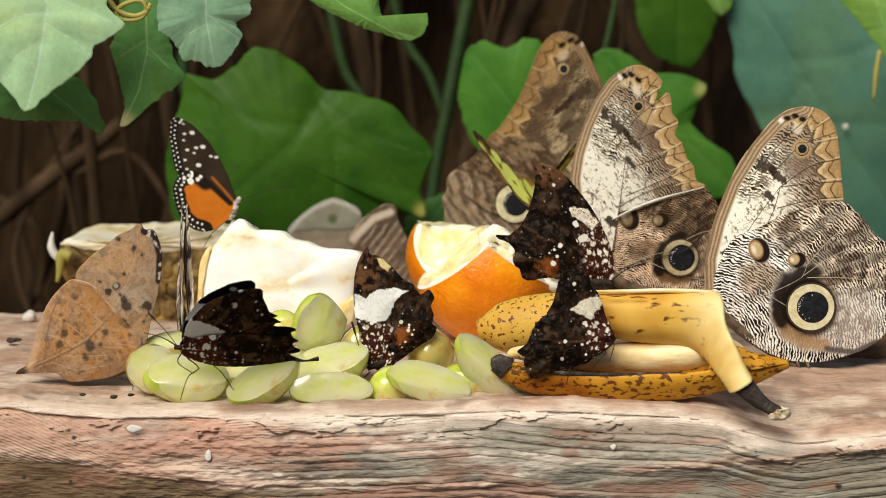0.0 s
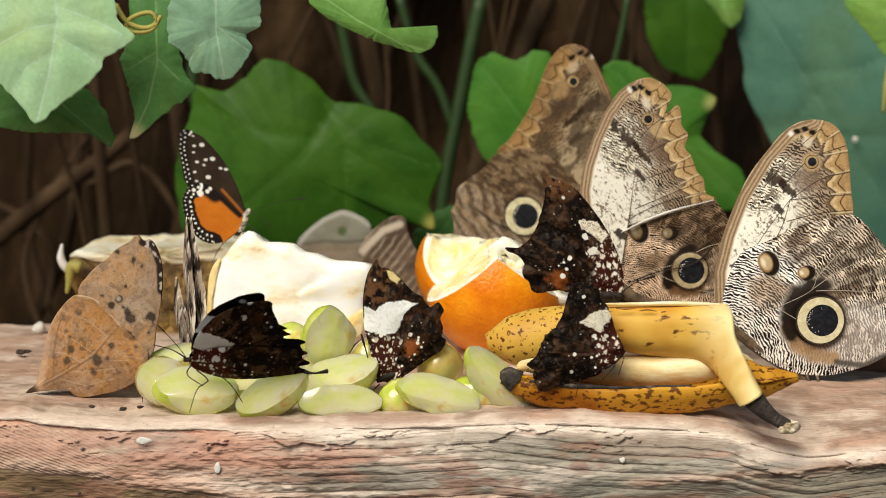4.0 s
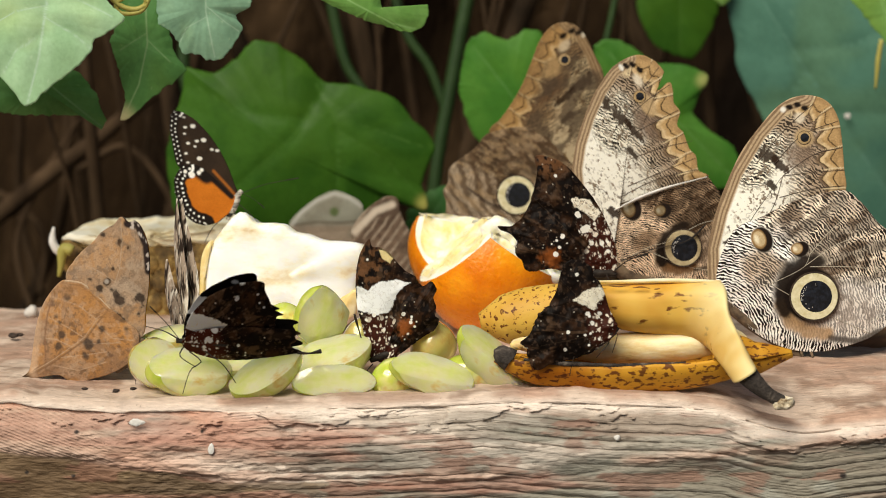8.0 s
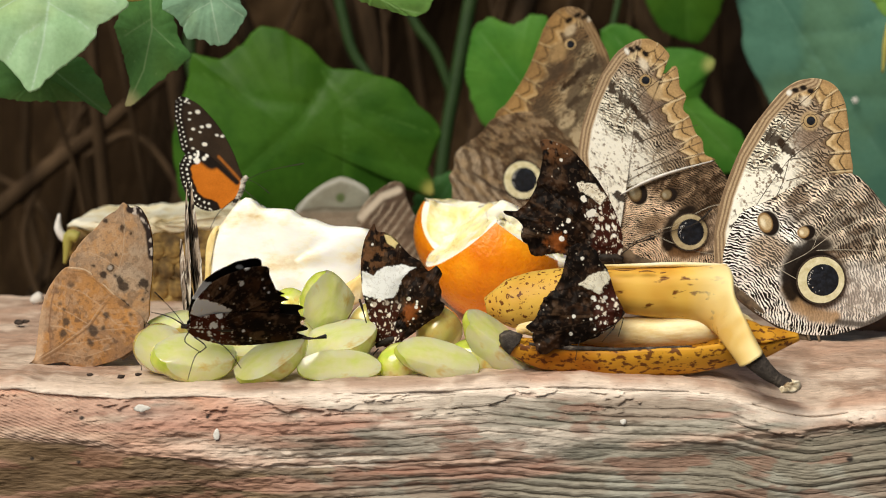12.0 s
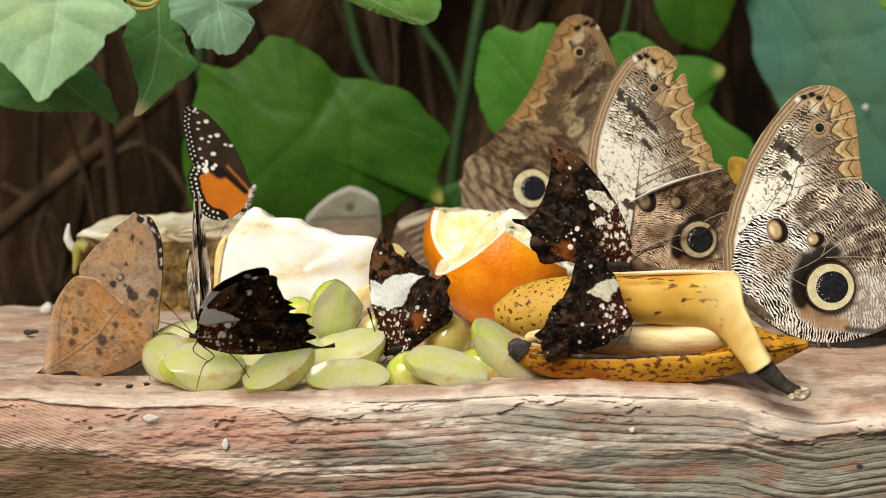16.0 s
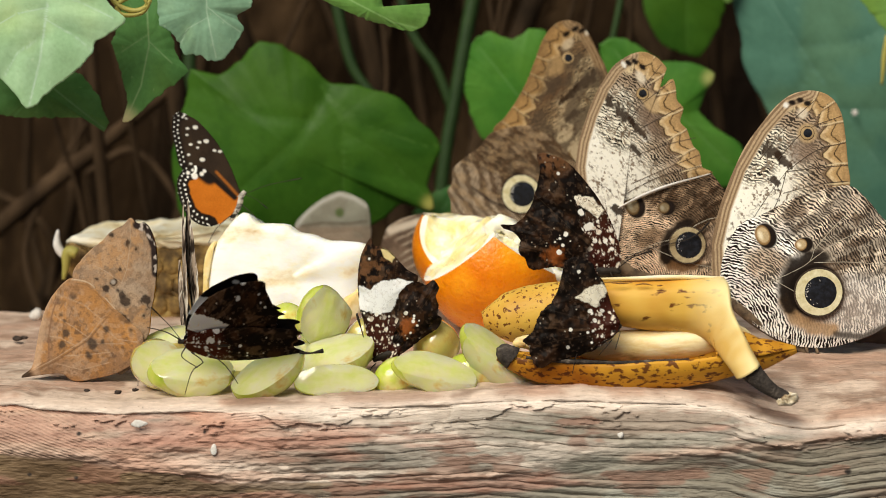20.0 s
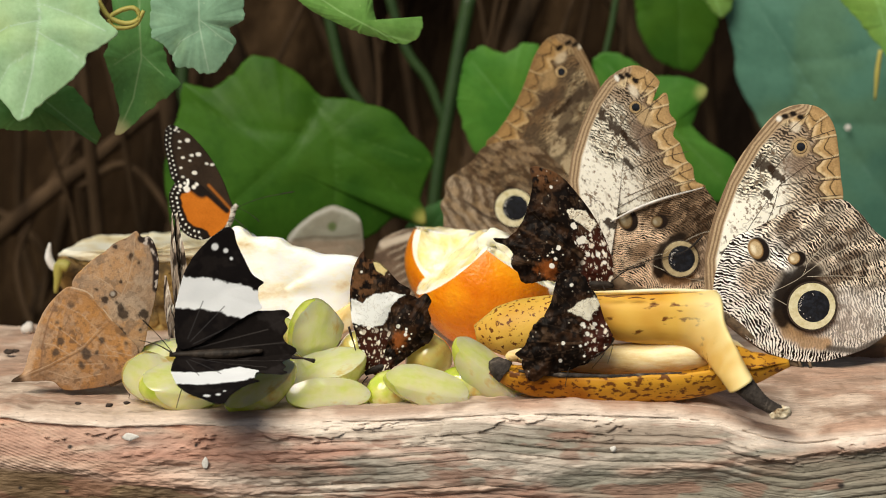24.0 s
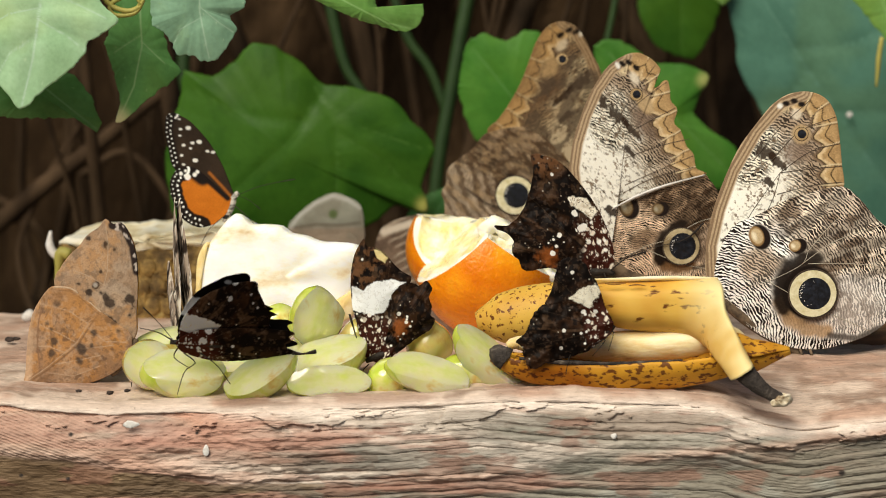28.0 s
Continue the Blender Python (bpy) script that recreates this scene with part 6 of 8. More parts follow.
for dx in (-3, 2, 6):
    leg(owl, [(dx + 4, 2, 2), (dx + 5, -1, -2), (dx + 6, 0, -5.5)], 0.9, BROWN_BODY)

# the worn one in the middle
WINGS = wing_material("worn_owl_wing", dark=(0.013, 0.009, 0.006))
owl2 = thing("owl_butterfly", (0.0891, 0.1400, 0.0250), "worn owl butterfly with torn wing edge and closed wings", "butterfly", "owl butterflies")
_fa = [(-24.8, 9.8), (-12.7, 95.6), (13.2, 45.9)]
_ha = [(-22.3, 7.1), (6.7, 13.9), (15.6, 44.5)]
fw = wing("forewing", [(-23.8, 8.1), (-29.2, 18.4), (-35.3, 30.5), (-39.9, 40.2), (-40.6, 47.5), (-39, 58.4), (-35.2, 70.4), (-30.4, 81.2), (-24.2, 90.1), (-17.9, 94.7), (-12.2, 96.1), (-6.6, 94.2), (-3.5, 91.3), (-2, 88.4), (-5.4, 86.5), (-7.8, 83.6), (-3.9, 81.2), (0.4, 84.5), (1.9, 81.2), (2.4, 75.9), (5.1, 72), (3.9, 66.2), (6.8, 62.9), (9, 56.6), (11.9, 53.2), (13.2, 46.9), (17.6, 44.5), (8.2, 42.5), (-3.9, 38.9), (-14.7, 34.8), (-22.9, 29.5)], owl_forewing_paint(_fa, 0.92, 0.95, [(-23.8, 8.1), (-29.2, 18.4), (-35.3, 30.5), (-39.9, 40.2), (-40.6, 47.5), (-39, 58.4), (-35.2, 70.4), (-30.4, 81.2), (-24.2, 90.1), (-17.9, 94.7)], [(-15.1, 96.1), (-6.6, 94.2), (-2.5, 89.6), (0.9, 83.6), (2.4, 75.9), (4.6, 70.3), (5.3, 64.8), (8, 59.5), (11.7, 53.2), (13.7, 46.4)]), WINGS, owl2, 520, 96, centre=(-18.4, 47.4), camber=1.5, off=-0.6, ragged=0.25, label="torn cream and brown forewing")
hw = wing("hindwing", [(-22.9, 29.5), (-14.7, 36.5), (-0.3, 42.6), (14.2, 45.4), (19.5, 41.3), (23.4, 35.2), (27.9, 25.5), (29.5, 13.3), (25.4, 3.6), (14.6, -0.8), (0, -1.2), (-14.5, -0.2), (-21.4, 4.9)], owl_hindwing_paint(_ha, np.array((0.38, 0.285, 0.205)), [(-16.7, 30.9), (-3.2, 29.9)], 1.0, 1.4, 2.4, 0.42), WINGS, owl2, 420, 90, camber=3.0, off=0.4, label="finely rippled brown hindwing")
twin(fw, 3.6)
twin(hw, 3.6)
eyespot(hw, (6.6, 13.9), 7.5, -1.3, band=EYE_TAWNY, pupil=0.74)
eyespot(fw, (-12.3, 78.6), 2.5, -1.4, False, band=EYE_TAN)
for pts in ([(-23.8, 9.8), (-20.7, 28.1), (-16.8, 61.9)], [(-16.8, 61.9), (-5.3, 67.9), (4.3, 72.7)], [(-16.8, 51.8), (-2.8, 56.6), (10.4, 59.5)], [(-20.8, 35.3), (-5.1, 43.1), (12.2, 47.4)], [(-19.7, 63.9), (-12.5, 74), (0.6, 83.6)], [(-23.3, 63.2), (-15, 76.4), (-4.2, 90.8)], [(-17.2, 40.2), (-0.3, 47.4), (11.7, 52.2)]):
    vein(fw, pts, -1.7)
for pts in ([(-21.4, 6.2), (-9.8, 13.4), (-0.1, 16.3)], [(-0.1, 16.3), (14.4, 24.3), (26.4, 26)], [(-9.8, 13.4), (7.2, 6.1), (21.8, 3.6)]):
    vein(hw, pts, -1.4, 0.15, PALE_VEIN)
part("fold", tube(mm([(-22.9, 30), (-12.3, 35.3), (-0.3, 39.7), (11.8, 43), (16.6, 44.2)], -2.2), [0.0004, 0.0012, 0.0013, 0.0007, 0.0004], 6, 24, squash=0.5), CHALK, fw, "white folded edge of the wing")
insect_body(owl2, [(-25.5, 11), (-22.3, 6.2), (-14.6, 0.8), (0, -1.2)], [1.5, 3.2, 3.2, 2.0], 1.8)
antenna(owl2, [(-20, 0, 8), (-8, -3, 13), (8, -4, 17), (16, -4, 24)])
for dx in (-16, -8, 2):
    leg(owl2, [(dx, 1, 0), (dx + 1, -3, -4), (dx + 3, -2, -14)], 0.55, BROWN_BODY)

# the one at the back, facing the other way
# browner than the others, with shade also multiplied into its wing colours
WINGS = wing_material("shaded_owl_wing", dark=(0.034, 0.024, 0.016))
owl3 = thing("owl_butterfly", (0.0312, 0.2350, 0.0391), "brown owl butterfly in the shade with closed wings", "butterfly", "owl butterflies")
_fa = [(29, 2.6), (18.2, 94.4), (-16.3, 43.3)]
_ha = [(27.7, 1.3), (-4.2, 14.6), (-16.8, 43.3)]
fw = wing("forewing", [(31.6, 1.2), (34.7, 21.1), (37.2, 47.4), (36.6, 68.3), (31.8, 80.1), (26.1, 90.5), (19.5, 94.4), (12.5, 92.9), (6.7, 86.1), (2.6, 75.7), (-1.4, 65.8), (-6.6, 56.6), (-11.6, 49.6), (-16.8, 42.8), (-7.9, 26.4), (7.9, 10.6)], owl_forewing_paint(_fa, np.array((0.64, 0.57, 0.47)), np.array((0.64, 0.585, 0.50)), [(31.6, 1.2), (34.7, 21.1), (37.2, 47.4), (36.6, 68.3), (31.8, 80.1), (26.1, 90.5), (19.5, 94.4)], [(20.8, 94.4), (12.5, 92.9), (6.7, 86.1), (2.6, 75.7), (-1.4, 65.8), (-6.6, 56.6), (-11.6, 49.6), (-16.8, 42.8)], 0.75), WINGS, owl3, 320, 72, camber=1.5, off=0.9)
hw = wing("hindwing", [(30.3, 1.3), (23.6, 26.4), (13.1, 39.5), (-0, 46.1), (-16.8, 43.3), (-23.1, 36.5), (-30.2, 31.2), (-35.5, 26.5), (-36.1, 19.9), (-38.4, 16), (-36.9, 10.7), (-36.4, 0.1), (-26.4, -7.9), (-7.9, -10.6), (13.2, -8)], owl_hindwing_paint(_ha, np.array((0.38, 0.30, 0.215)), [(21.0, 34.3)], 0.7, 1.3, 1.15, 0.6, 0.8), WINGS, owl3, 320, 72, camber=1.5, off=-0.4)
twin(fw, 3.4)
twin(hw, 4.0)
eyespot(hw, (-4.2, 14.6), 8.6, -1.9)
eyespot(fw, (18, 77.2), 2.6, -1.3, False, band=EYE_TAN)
insect_body(owl3, [(31.6, 1.2), (26.4, -5.4), (13.2, -10.6), (-7.9, -13.2)], [1.5, 3.2, 3.2, 2.0], 2.2)
leg(owl3, [(5, 1, -8), (4, -3, -14), (6, -2, -22)], 0.55, BROWN_BODY)
leg(owl3, [(12, 1, -6), (14, -3, -14), (15, -2, -22)], 0.55, BROWN_BODY)


def dark_paint(hub, reach, spots=(), band=(), band_col=(0.84, 0.80, 0.68), glow=None, chips=(), long=1.0, keep=0.5, tip=None, veined=0.5):
    """Dark underside: a red-brown cream-flecked base, clouded brown outer part with paler streaks, and a pale patch between."""
    def f(u, v0):
        v = v0 / long
        far, ang = np.hypot(u - hub[0], v - hub[1]), np.arctan2(v - hub[1], u - hub[0])
        p = Paint(u, v, (0.008, 0.0045, 0.003))
        p.lay(step(0.44, 0.66, fbm(u * 0.12, v * 0.12, 4, 3)) * 0.6, (0.062, 0.027, 0.012))
        p.lay(step(0.54, 0.66, fbm(far * 0.12, ang * 9, 3, 6)) * 0.7, (0.085, 0.047, 0.025))
        p.lay(step(0.50, 0.62, fbm(u * 0.35, v * 0.35, 3, 23)) * 0.8, (0.006, 0.004, 0.003))
        p.lay(step(0.64, 0.70, fbm(u * 0.9, v * 0.9, 3, 17)) * 0.35, (0.12, 0.075, 0.05))
        p.lay((1 - step(0.10, 0.30, np.abs(np.sin(ang * 6.5)) * far * 0.16)) * step(5, 10, far) * 0.6, (0.006, 0.004, 0.003))
        p.lay((1 - step(0.02, 0.10, np.abs(np.sin(ang * 6.5 + 0.25)) * far * 0.16)) * step(5, 10, far) * 0.25, (0.16, 0.11, 0.07))
        if tip:
            dt = np.hypot(u - tip[0], v - tip[1]) / tip[2]
            p.lay(step(1.3, 0.4, dt) * step(0.44, 0.58, fbm(u * 0.5, v * 0.5, 4, 19)) * 0.75, (0.19, 0.085, 0.035))
        if glow:
            dg = np.hypot(u - glow[0], v - glow[1]) / glow[2]
            p.lay(step(1.5, 0.4, dg + 1.6 * (fbm(u * 0.7, v * 0.7, 3, 41) - 0.5)) * 0.85, (0.30, 0.085, 0.018))
        zone = step(reach, reach * 0.6, far + 7 * (fbm(u * 0.2, v * 0.2, 3, 9) - 0.5))
        p.lay(zone * 0.8, (0.060, 0.014, 0.008))
        for size, seed in ((3.0, 1), (1.7, 2), (1.1, 3)):
            d, r = cells(u + 1.6 * (fbm(u * 0.5, v * 0.5, 2, 81) - 0.5), v * 0.8 + 1.6 * (fbm(u * 0.5, v * 0.5, 2, 83) - 0.5), size, seed)
            rad = size * (0.02 + 0.30 * np.clip((r - 1 + keep) / keep, 0, 1) ** 1.6)
            p.lay((1 - step(rad - 0.15, rad + 0.12, d)) * (r > 1 - keep) * zone, (0.86, 0.76, 0.62))
        d, r = cells(u, v, 1.5, 5)
        p.lay((1 - step(0.12, 0.38, d)) * (r > 0.96) * (1 - zone) * 0.7, (0.7, 0.62, 0.5))
        for k, poly in enumerate(band):
            m = inside(u, v, poly, 0.3, 1.0, k)
            p.lay(m, band_col)
            p.lay(m * step(0.58, 0.68, fbm(u * 0.8, v * 0.8, 3, 76)) * 0.5 * veined, (0.45, 0.33, 0.20))
            p.lay(m * (1 - step(0.010, 0.030, np.abs(fbm(u * 0.5, v * 0.5, 3, 74) - 0.5))) * veined, (0.12, 0.07, 0.04))
        for poly in chips:
            p.lay(inside(u, v, poly, 0.25, 0.4), (0.84, 0.68, 0.32))
        for s in spots:
            ds = np.hypot(u - s[0], v - s[1]) + s[2] * 0.8 * (fbm(u * 0.6, v * 0.6, 3, 31) - 0.5)
            p.lay(1 - step(s[2] * 0.82 - 0.15, s[2] * 0.82 + 0.12, ds), (0.93, 0.89, 0.80))
        return p.c
    return f


def sized(pts, radii):
    return [(a, b, r) for (a, b), r in zip(pts, radii)]


# dark one with a white patch, on the grapes
dk = thing("dark_butterfly", (-0.0340, 0.0350, 0.0056), "dark brown butterfly with a white patch on grapes", "butterfly", "dark butterflies")
_hub = (2.7, -0.0)
_w = dark_paint(_hub, 21, [(-1.9, 39.8, 0.56), (0.6, 18.1, 0.89), (-2.5, 16.2, 0.71), (-4.3, 18.6, 0.56), (1.0, 13.9, 0.58), (4.5, 12.6, 0.71), (5.4, 17.3, 0.67), (-1.7, 8.9, 0.67), (6.7, 8.8, 0.78), (1.8, 6.6, 0.45), (-3.2, 11.1, 0.58)], [[(-5.9, 28.8), (-1.6, 28.3), (2.8, 30.9), (9.4, 32.0), (14.6, 30.7), (10.2, 27.8), (8.3, 23.2), (6.3, 19.2), (0.1, 18.6), (-6.2, 20.4)]], (0.96, 0.96, 0.94), chips=[[(2.7, 43.5), (5.1, 43.0), (7.9, 40.2), (6.8, 38.4), (3.7, 40.2)]], keep=0.55, tip=(-2.0, 37.6, 9), veined=0.25)
fw = wing("forewing", [(-1.2, 47.7), (-0.2, 44.6), (2.9, 44.2), (6.8, 41.9), (9.9, 38.0), (12.9, 34.9), (16.8, 32.7), (16.4, 30.3), (13.7, 26.5), (11.5, 17.7), (8.8, 8.8), (6.6, 0.4), (2.7, -0.5), (-1.3, 1.8), (-2.8, 7.8), (-4.3, 14.4), (-6.0, 21.0), (-6.6, 28.8), (-6.3, 35.4), (-5.0, 41.5), (-3.0, 45.5)], _w, DARKW, dk, 360, 84, camber=1, off=0.6, sharp=0.5, ruffle=1.0, label="dark forewing with a broad white patch")
_h = dark_paint(_hub, 9, [(12.0, 18.8, 1.0), (15.2, 17.7, 0.67), (14.8, 15.5, 0.78), (16.3, 13.9, 0.78), (13.7, 11.0, 0.56), (15.0, 16.6, 0.56), (17.0, 15.7, 0.45), (12.4, 8.8, 0.45), (8.8, 6.2, 0.56)], glow=(12.2, 13.3, 3.2))
hw = wing("hindwing", [(3.5, -0.0), (6.7, 8.8), (9.3, 17.7), (8.9, 25.4), (12.2, 29.2), (16.6, 30.5), (19.5, 29.1), (23.0, 31.1), (24.9, 28.2), (23.4, 24.7), (24.7, 21.0), (24.2, 17.7), (26.0, 15.9), (23.8, 12.3), (18.7, 8.8), (14.3, 5.7), (9.9, 2.6), (7.0, -0.5)], _h, DARKW, dk, 360, 84, camber=1, off=-0.5, ragged=0.5, fold=0.5, sharp=0.6, ruffle=2.0)
twin(fw, 2.4)
twin(hw, 3.0)
insect_body(dk, [(-1.1, -0.0), (1.8, 1.3), (8.8, 4.0), (14.3, 6.2)], [0.9, 1.7, 1.6, 0.8], 1.2, DARK)
antenna(dk, [(-2, 0, 0), (-4, -2, 8), (-7, -3, 19)])
leg(dk, [(9, 0, 1), (14, -3, 3), (22, -4, -2)], 0.25)
leg(dk, [(0, 0, -1), (-2, -3, -3), (-2, -4, -6)], 0.25)

# large dark one between the oranges and the bananas
dk2 = thing("dark_butterfly", (0.0576, 0.1000, 0.0321), "dark mottled butterfly with pale flecks and hooked wings", "butterfly", "dark butterflies")
_hub = (4.6, 1.2)
_w = dark_paint(_hub, 27, [(-18.1, 40.6, 0.93), (-9.0, 24.7, 1.74), (-5.9, 18.8, 2.32), (-8.7, 17.4, 1.16), (-3.1, 12.7, 1.39), (-5.7, 6.8, 1.28), (0.9, 12.7, 1.28), (3.7, 9.2, 0.93), (-2.0, 20.9, 0.81), (-0.1, 7.1, 0.81), (3.2, 17.1, 0.81), (3.6, 13.2, 0.81), (-3.8, 8.7, 0.81), (0.4, 4.7, 0.81), (-7.1, 10.6, 0.7)], [[(-12.3, 31.2), (-7.6, 31.7), (-2.9, 29.8), (0.6, 25.1), (-2.0, 22.5), (-6.2, 25.6), (-9.9, 27.9)]], (0.90, 0.83, 0.68), keep=0.6, tip=(-20.0, 46.8, 8), veined=1.0)
fw = wing("forewing", [(-26.7, 48.3), (-23.9, 49.2), (-20.7, 48.2), (-16.5, 46.8), (-12.3, 43.6), (-7.6, 38.2), (-2.5, 31.6), (1.7, 24.6), (5.0, 17.1), (7.2, 9.4), (7.4, 2.6), (4.6, -0.7), (-2.4, 3.5), (-14.1, 15.3), (-22.2, 25.9), (-28.1, 30.3), (-26.7, 35.2), (-25.5, 42.2)], _w, DARKW, dk2, 400, 92, camber=1, off=0.6, sharp=0.5, ruffle=1.1)
_h = dark_paint(_hub, 13, [(-15.2, 15.8, 1.16), (-17.6, 14.1, 0.7), (-16.4, 11.3, 0.81), (-18.0, 8.3, 1.28), (-19.7, 12.7, 0.58), (-14.6, 26.5, 0.58), (-13.4, 13.0, 0.46)], glow=(-19.9, 7.1, 4.0))
hw = wing("hindwing", [(5.6, -0.7), (-2.4, 10.6), (-11.8, 23.5), (-17.6, 28.9), (-23.9, 31.2), (-28.1, 30.3), (-30.4, 25.2), (-33.9, 21.2), (-36.5, 19.6), (-41.6, 19.8), (-40.6, 18.2), (-36.7, 16.8), (-33.9, 13.5), (-34.8, 8.6), (-31.8, 5.3), (-30.4, 2.0), (-27.6, 1.0), (-19.9, 2.2), (-11.7, 0.8), (-2.4, -1.2)], _h, DARKW, dk2, 400, 92, camber=1.5, off=-0.5, ragged=0.5, fold=0.4, sharp=0.6, ruffle=2.4)
twin(fw, 2.4)
twin(hw, 3.0)
insect_body(dk2, [(7.4, -0.7), (4.6, 0.2), (-2.4, 0.3), (-11.7, 0.8)], [1.0, 2.0, 1.8, 0.9], 1.2, DARK)
leg(dk2, [(3, 0, 0), (4, -3, -3), (4, -3, -8)], 0.3)
leg(dk2, [(-6, 0, 0), (-7, -3, -3), (-7, -3, -8)], 0.3)
antenna(dk2, [(6, 0, 1), (12, -3, 6), (20, -5, 9)])

# dark one on the split banana
dk3 = thing("dark_butterfly", (0.0479, 0.0060, 0.0098), "dark brown butterfly with a pale band on banana", "butterfly", "dark butterflies")
_hub = (9.7, 11.8)
_w = dark_paint(_hub, 15, [(-4.2, 33.0, 0.86), (4.6, 18.2, 1.07), (6.3, 15.0, 0.64)], [[(-5.2, 23.4), (-1.4, 26.6), (4.5, 28.9), (6.3, 25.7), (2.5, 20.0), (-1.4, 21.5)]], (0.88, 0.82, 0.66), keep=0.35)
fw = wing("forewing", [(-10.5, 31.8), (-9.1, 36.5), (-6.1, 38.4), (-2.3, 37.9), (1.3, 35.6), (2.6, 31.7), (4.8, 29.6), (6.5, 25.3), (8.2, 19.7), (11.0, 14.2), (10.6, 10.7), (4.2, 12.9), (-4.3, 17.2), (-11.8, 19.8), (-14.5, 20.9), (-12.0, 25.8)], _w, DARKW, dk3, 340, 80, camber=1, off=0.6, sharp=0.5, ruffle=1.1)
_h = dark_paint(_hub, 11, [(-0.1, 18.2, 0.96), (1.6, 14.6, 0.96), (0.6, 17.2, 0.64), (-1.1, 10.3, 0.64), (-7.3, 11.4, 0.86), (-8.6, 4.7, 0.86), (1.0, 10.7, 0.64), (4.2, 8.6, 0.64), (4.6, 17.2, 1.07), (0.4, 6.4, 0.54)], keep=0.35)
hw = wing("hindwing", [(11.0, 14.2), (10.1, 10.3), (6.3, 6.4), (-0.0, 2.6), (-7.5, 0.4), (-13.9, -0.8), (-18.1, -3.4), (-20.3, -3.0), (-22.6, 1.3), (-23.0, 4.8), (-25.4, 6.9), (-21.8, 9.9), (-20.1, 14.2), (-18.6, 17.6), (-15.0, 20.6), (-8.6, 21.3), (-0.1, 19.3), (7.4, 16.7)], _h, DARKW, dk3, 340, 80, camber=1.5, off=-0.5, ragged=0.5, fold=0.4, sharp=0.6, ruffle=2.2)
twin(fw, 2.4)
twin(hw, 3.0)
insect_body(dk3, [(11.4, 12.9), (9.3, 10.7), (2.1, 7.3), (-6.4, 4.3)], [0.8, 1.6, 1.5, 0.8], 1.2, DARK)
for pts in ([(4, 0, 6), (8, -3, 8), (3, -4, 2)], [(8, 0, 8), (11, -3, 11), (9, -4, 4)], [(-5, 0, 2), (-6, -3, 0), (-7, -4, -5)]):
    leg(dk3, pts, 0.25)

# orange tiger on the white wedge
tg = thing("tiger_butterfly", (-0.0959, 0.1500, 0.0476), "orange and black white-spotted butterfly on the fruit wedge", "butterfly")


def tiger_fore(u, v):
    p = Paint(u, v, (0.032, 0.021, 0.014))
    p.lay(step(0.4, 0.7, fbm(u * 0.15, v * 0.15, 3)) * 0.5, (0.05, 0.032, 0.02))
    p.line([(-0.8, 13.2), (-4.7, 17.9), (-10, 23.8)], 1.1, (0.34, 0.11, 0.02), 0.6)
    d, w = away(u, v, [(-25.5, 49.4), (-28.2, 47.5), (-28.8, 41.6), (-27.4, 33.8), (-25.8, 26.5)])
    p.lay(step(4.5, 2.5, d), INK)
    p.lay(1 - step(0.22, 0.46, np.hypot(w % 2.1 - 1.05, d - 0.7)), (0.86, 0.84, 0.78))
    p.lay(1 - step(0.25, 0.5, np.hypot((w + 1.0) % 2.1 - 1.05, d - 2.3)), (0.86, 0.84, 0.78))
    for (a, b), r in zip([(-18.7, 43.1), (-14.2, 37.2), (-17.1, 36.7), (-20.8, 35.8), (-21.9, 42.8), (-22.4, 39.9), (-10.6, 33.1), (-8.4, 32.6), (-16, 29.2), (-21.8, 31.4), (-21.1, 27.5), (-22.6, 47), (-17.9, 34.5)], (1.1, 1.05, 0.8, 0.75, 0.65, 0.6, 0.75, 0.75, 1.1, 0.65, 0.65, 0.55, 0.55)):
        p.lay(1 - step(r - 0.3, r + 0.3, np.hypot((u - a) * 0.9, (v - b) * 1.25) + 0.5 * (fbm(u * 0.8, v * 0.8, 2, 77) - 0.5)), (0.76, 0.73, 0.65))
    return p.c


def tiger_hind(u, v):
    p = Paint(u, v, (0.50, 0.145, 0.014))
    p.lay(step(0.4, 0.65, fbm(u * 0.2, v * 0.2, 3, 2)) * 0.5, (0.46, 0.13, 0.012))
    p.line([(-25.1, 24.1), (-17.3, 25), (-12.9, 21.6)], 6.5, INK, 1.0)
    p.line([(-12.9, 22.6), (-7.6, 17.7), (-2.3, 12.8)], 2.4, INK, 0.6)
    d, w = away(u, v, [(-21.7, 25.3), (-25.1, 23.8), (-26.9, 19.2), (-25.7, 12.3), (-23.4, 6.2), (-19, 2), (-14.2, 0.5)])
    p.lay(step(5.2, 4.4, d + 0.8 * (fbm(u * 0.6, v * 0.6, 2) - 0.5)), INK)
    p.lay(1 - step(0.22, 0.46, np.hypot(w % 2.0 - 1.0, d - 0.8)), (0.88, 0.86, 0.8))
    p.lay(1 - step(0.30, 0.54, np.hypot((w + 1.0) % 2.0 - 1.0, (d - 2.9) * 0.8)), (0.88, 0.86, 0.8))
    for (a, b), r in zip([(-19.3, 22.1), (-22.2, 23.6), (-16.3, 23.1), (-15.1, 24.3), (-20.2, 24.8)], (1.3, 0.8, 0.9, 0.8, 0.6)):
        p.lay(1 - step(r - 0.3, r + 0.3, np.hypot(u - a, v - b)), (0.80, 0.77, 0.70))
    return p.c


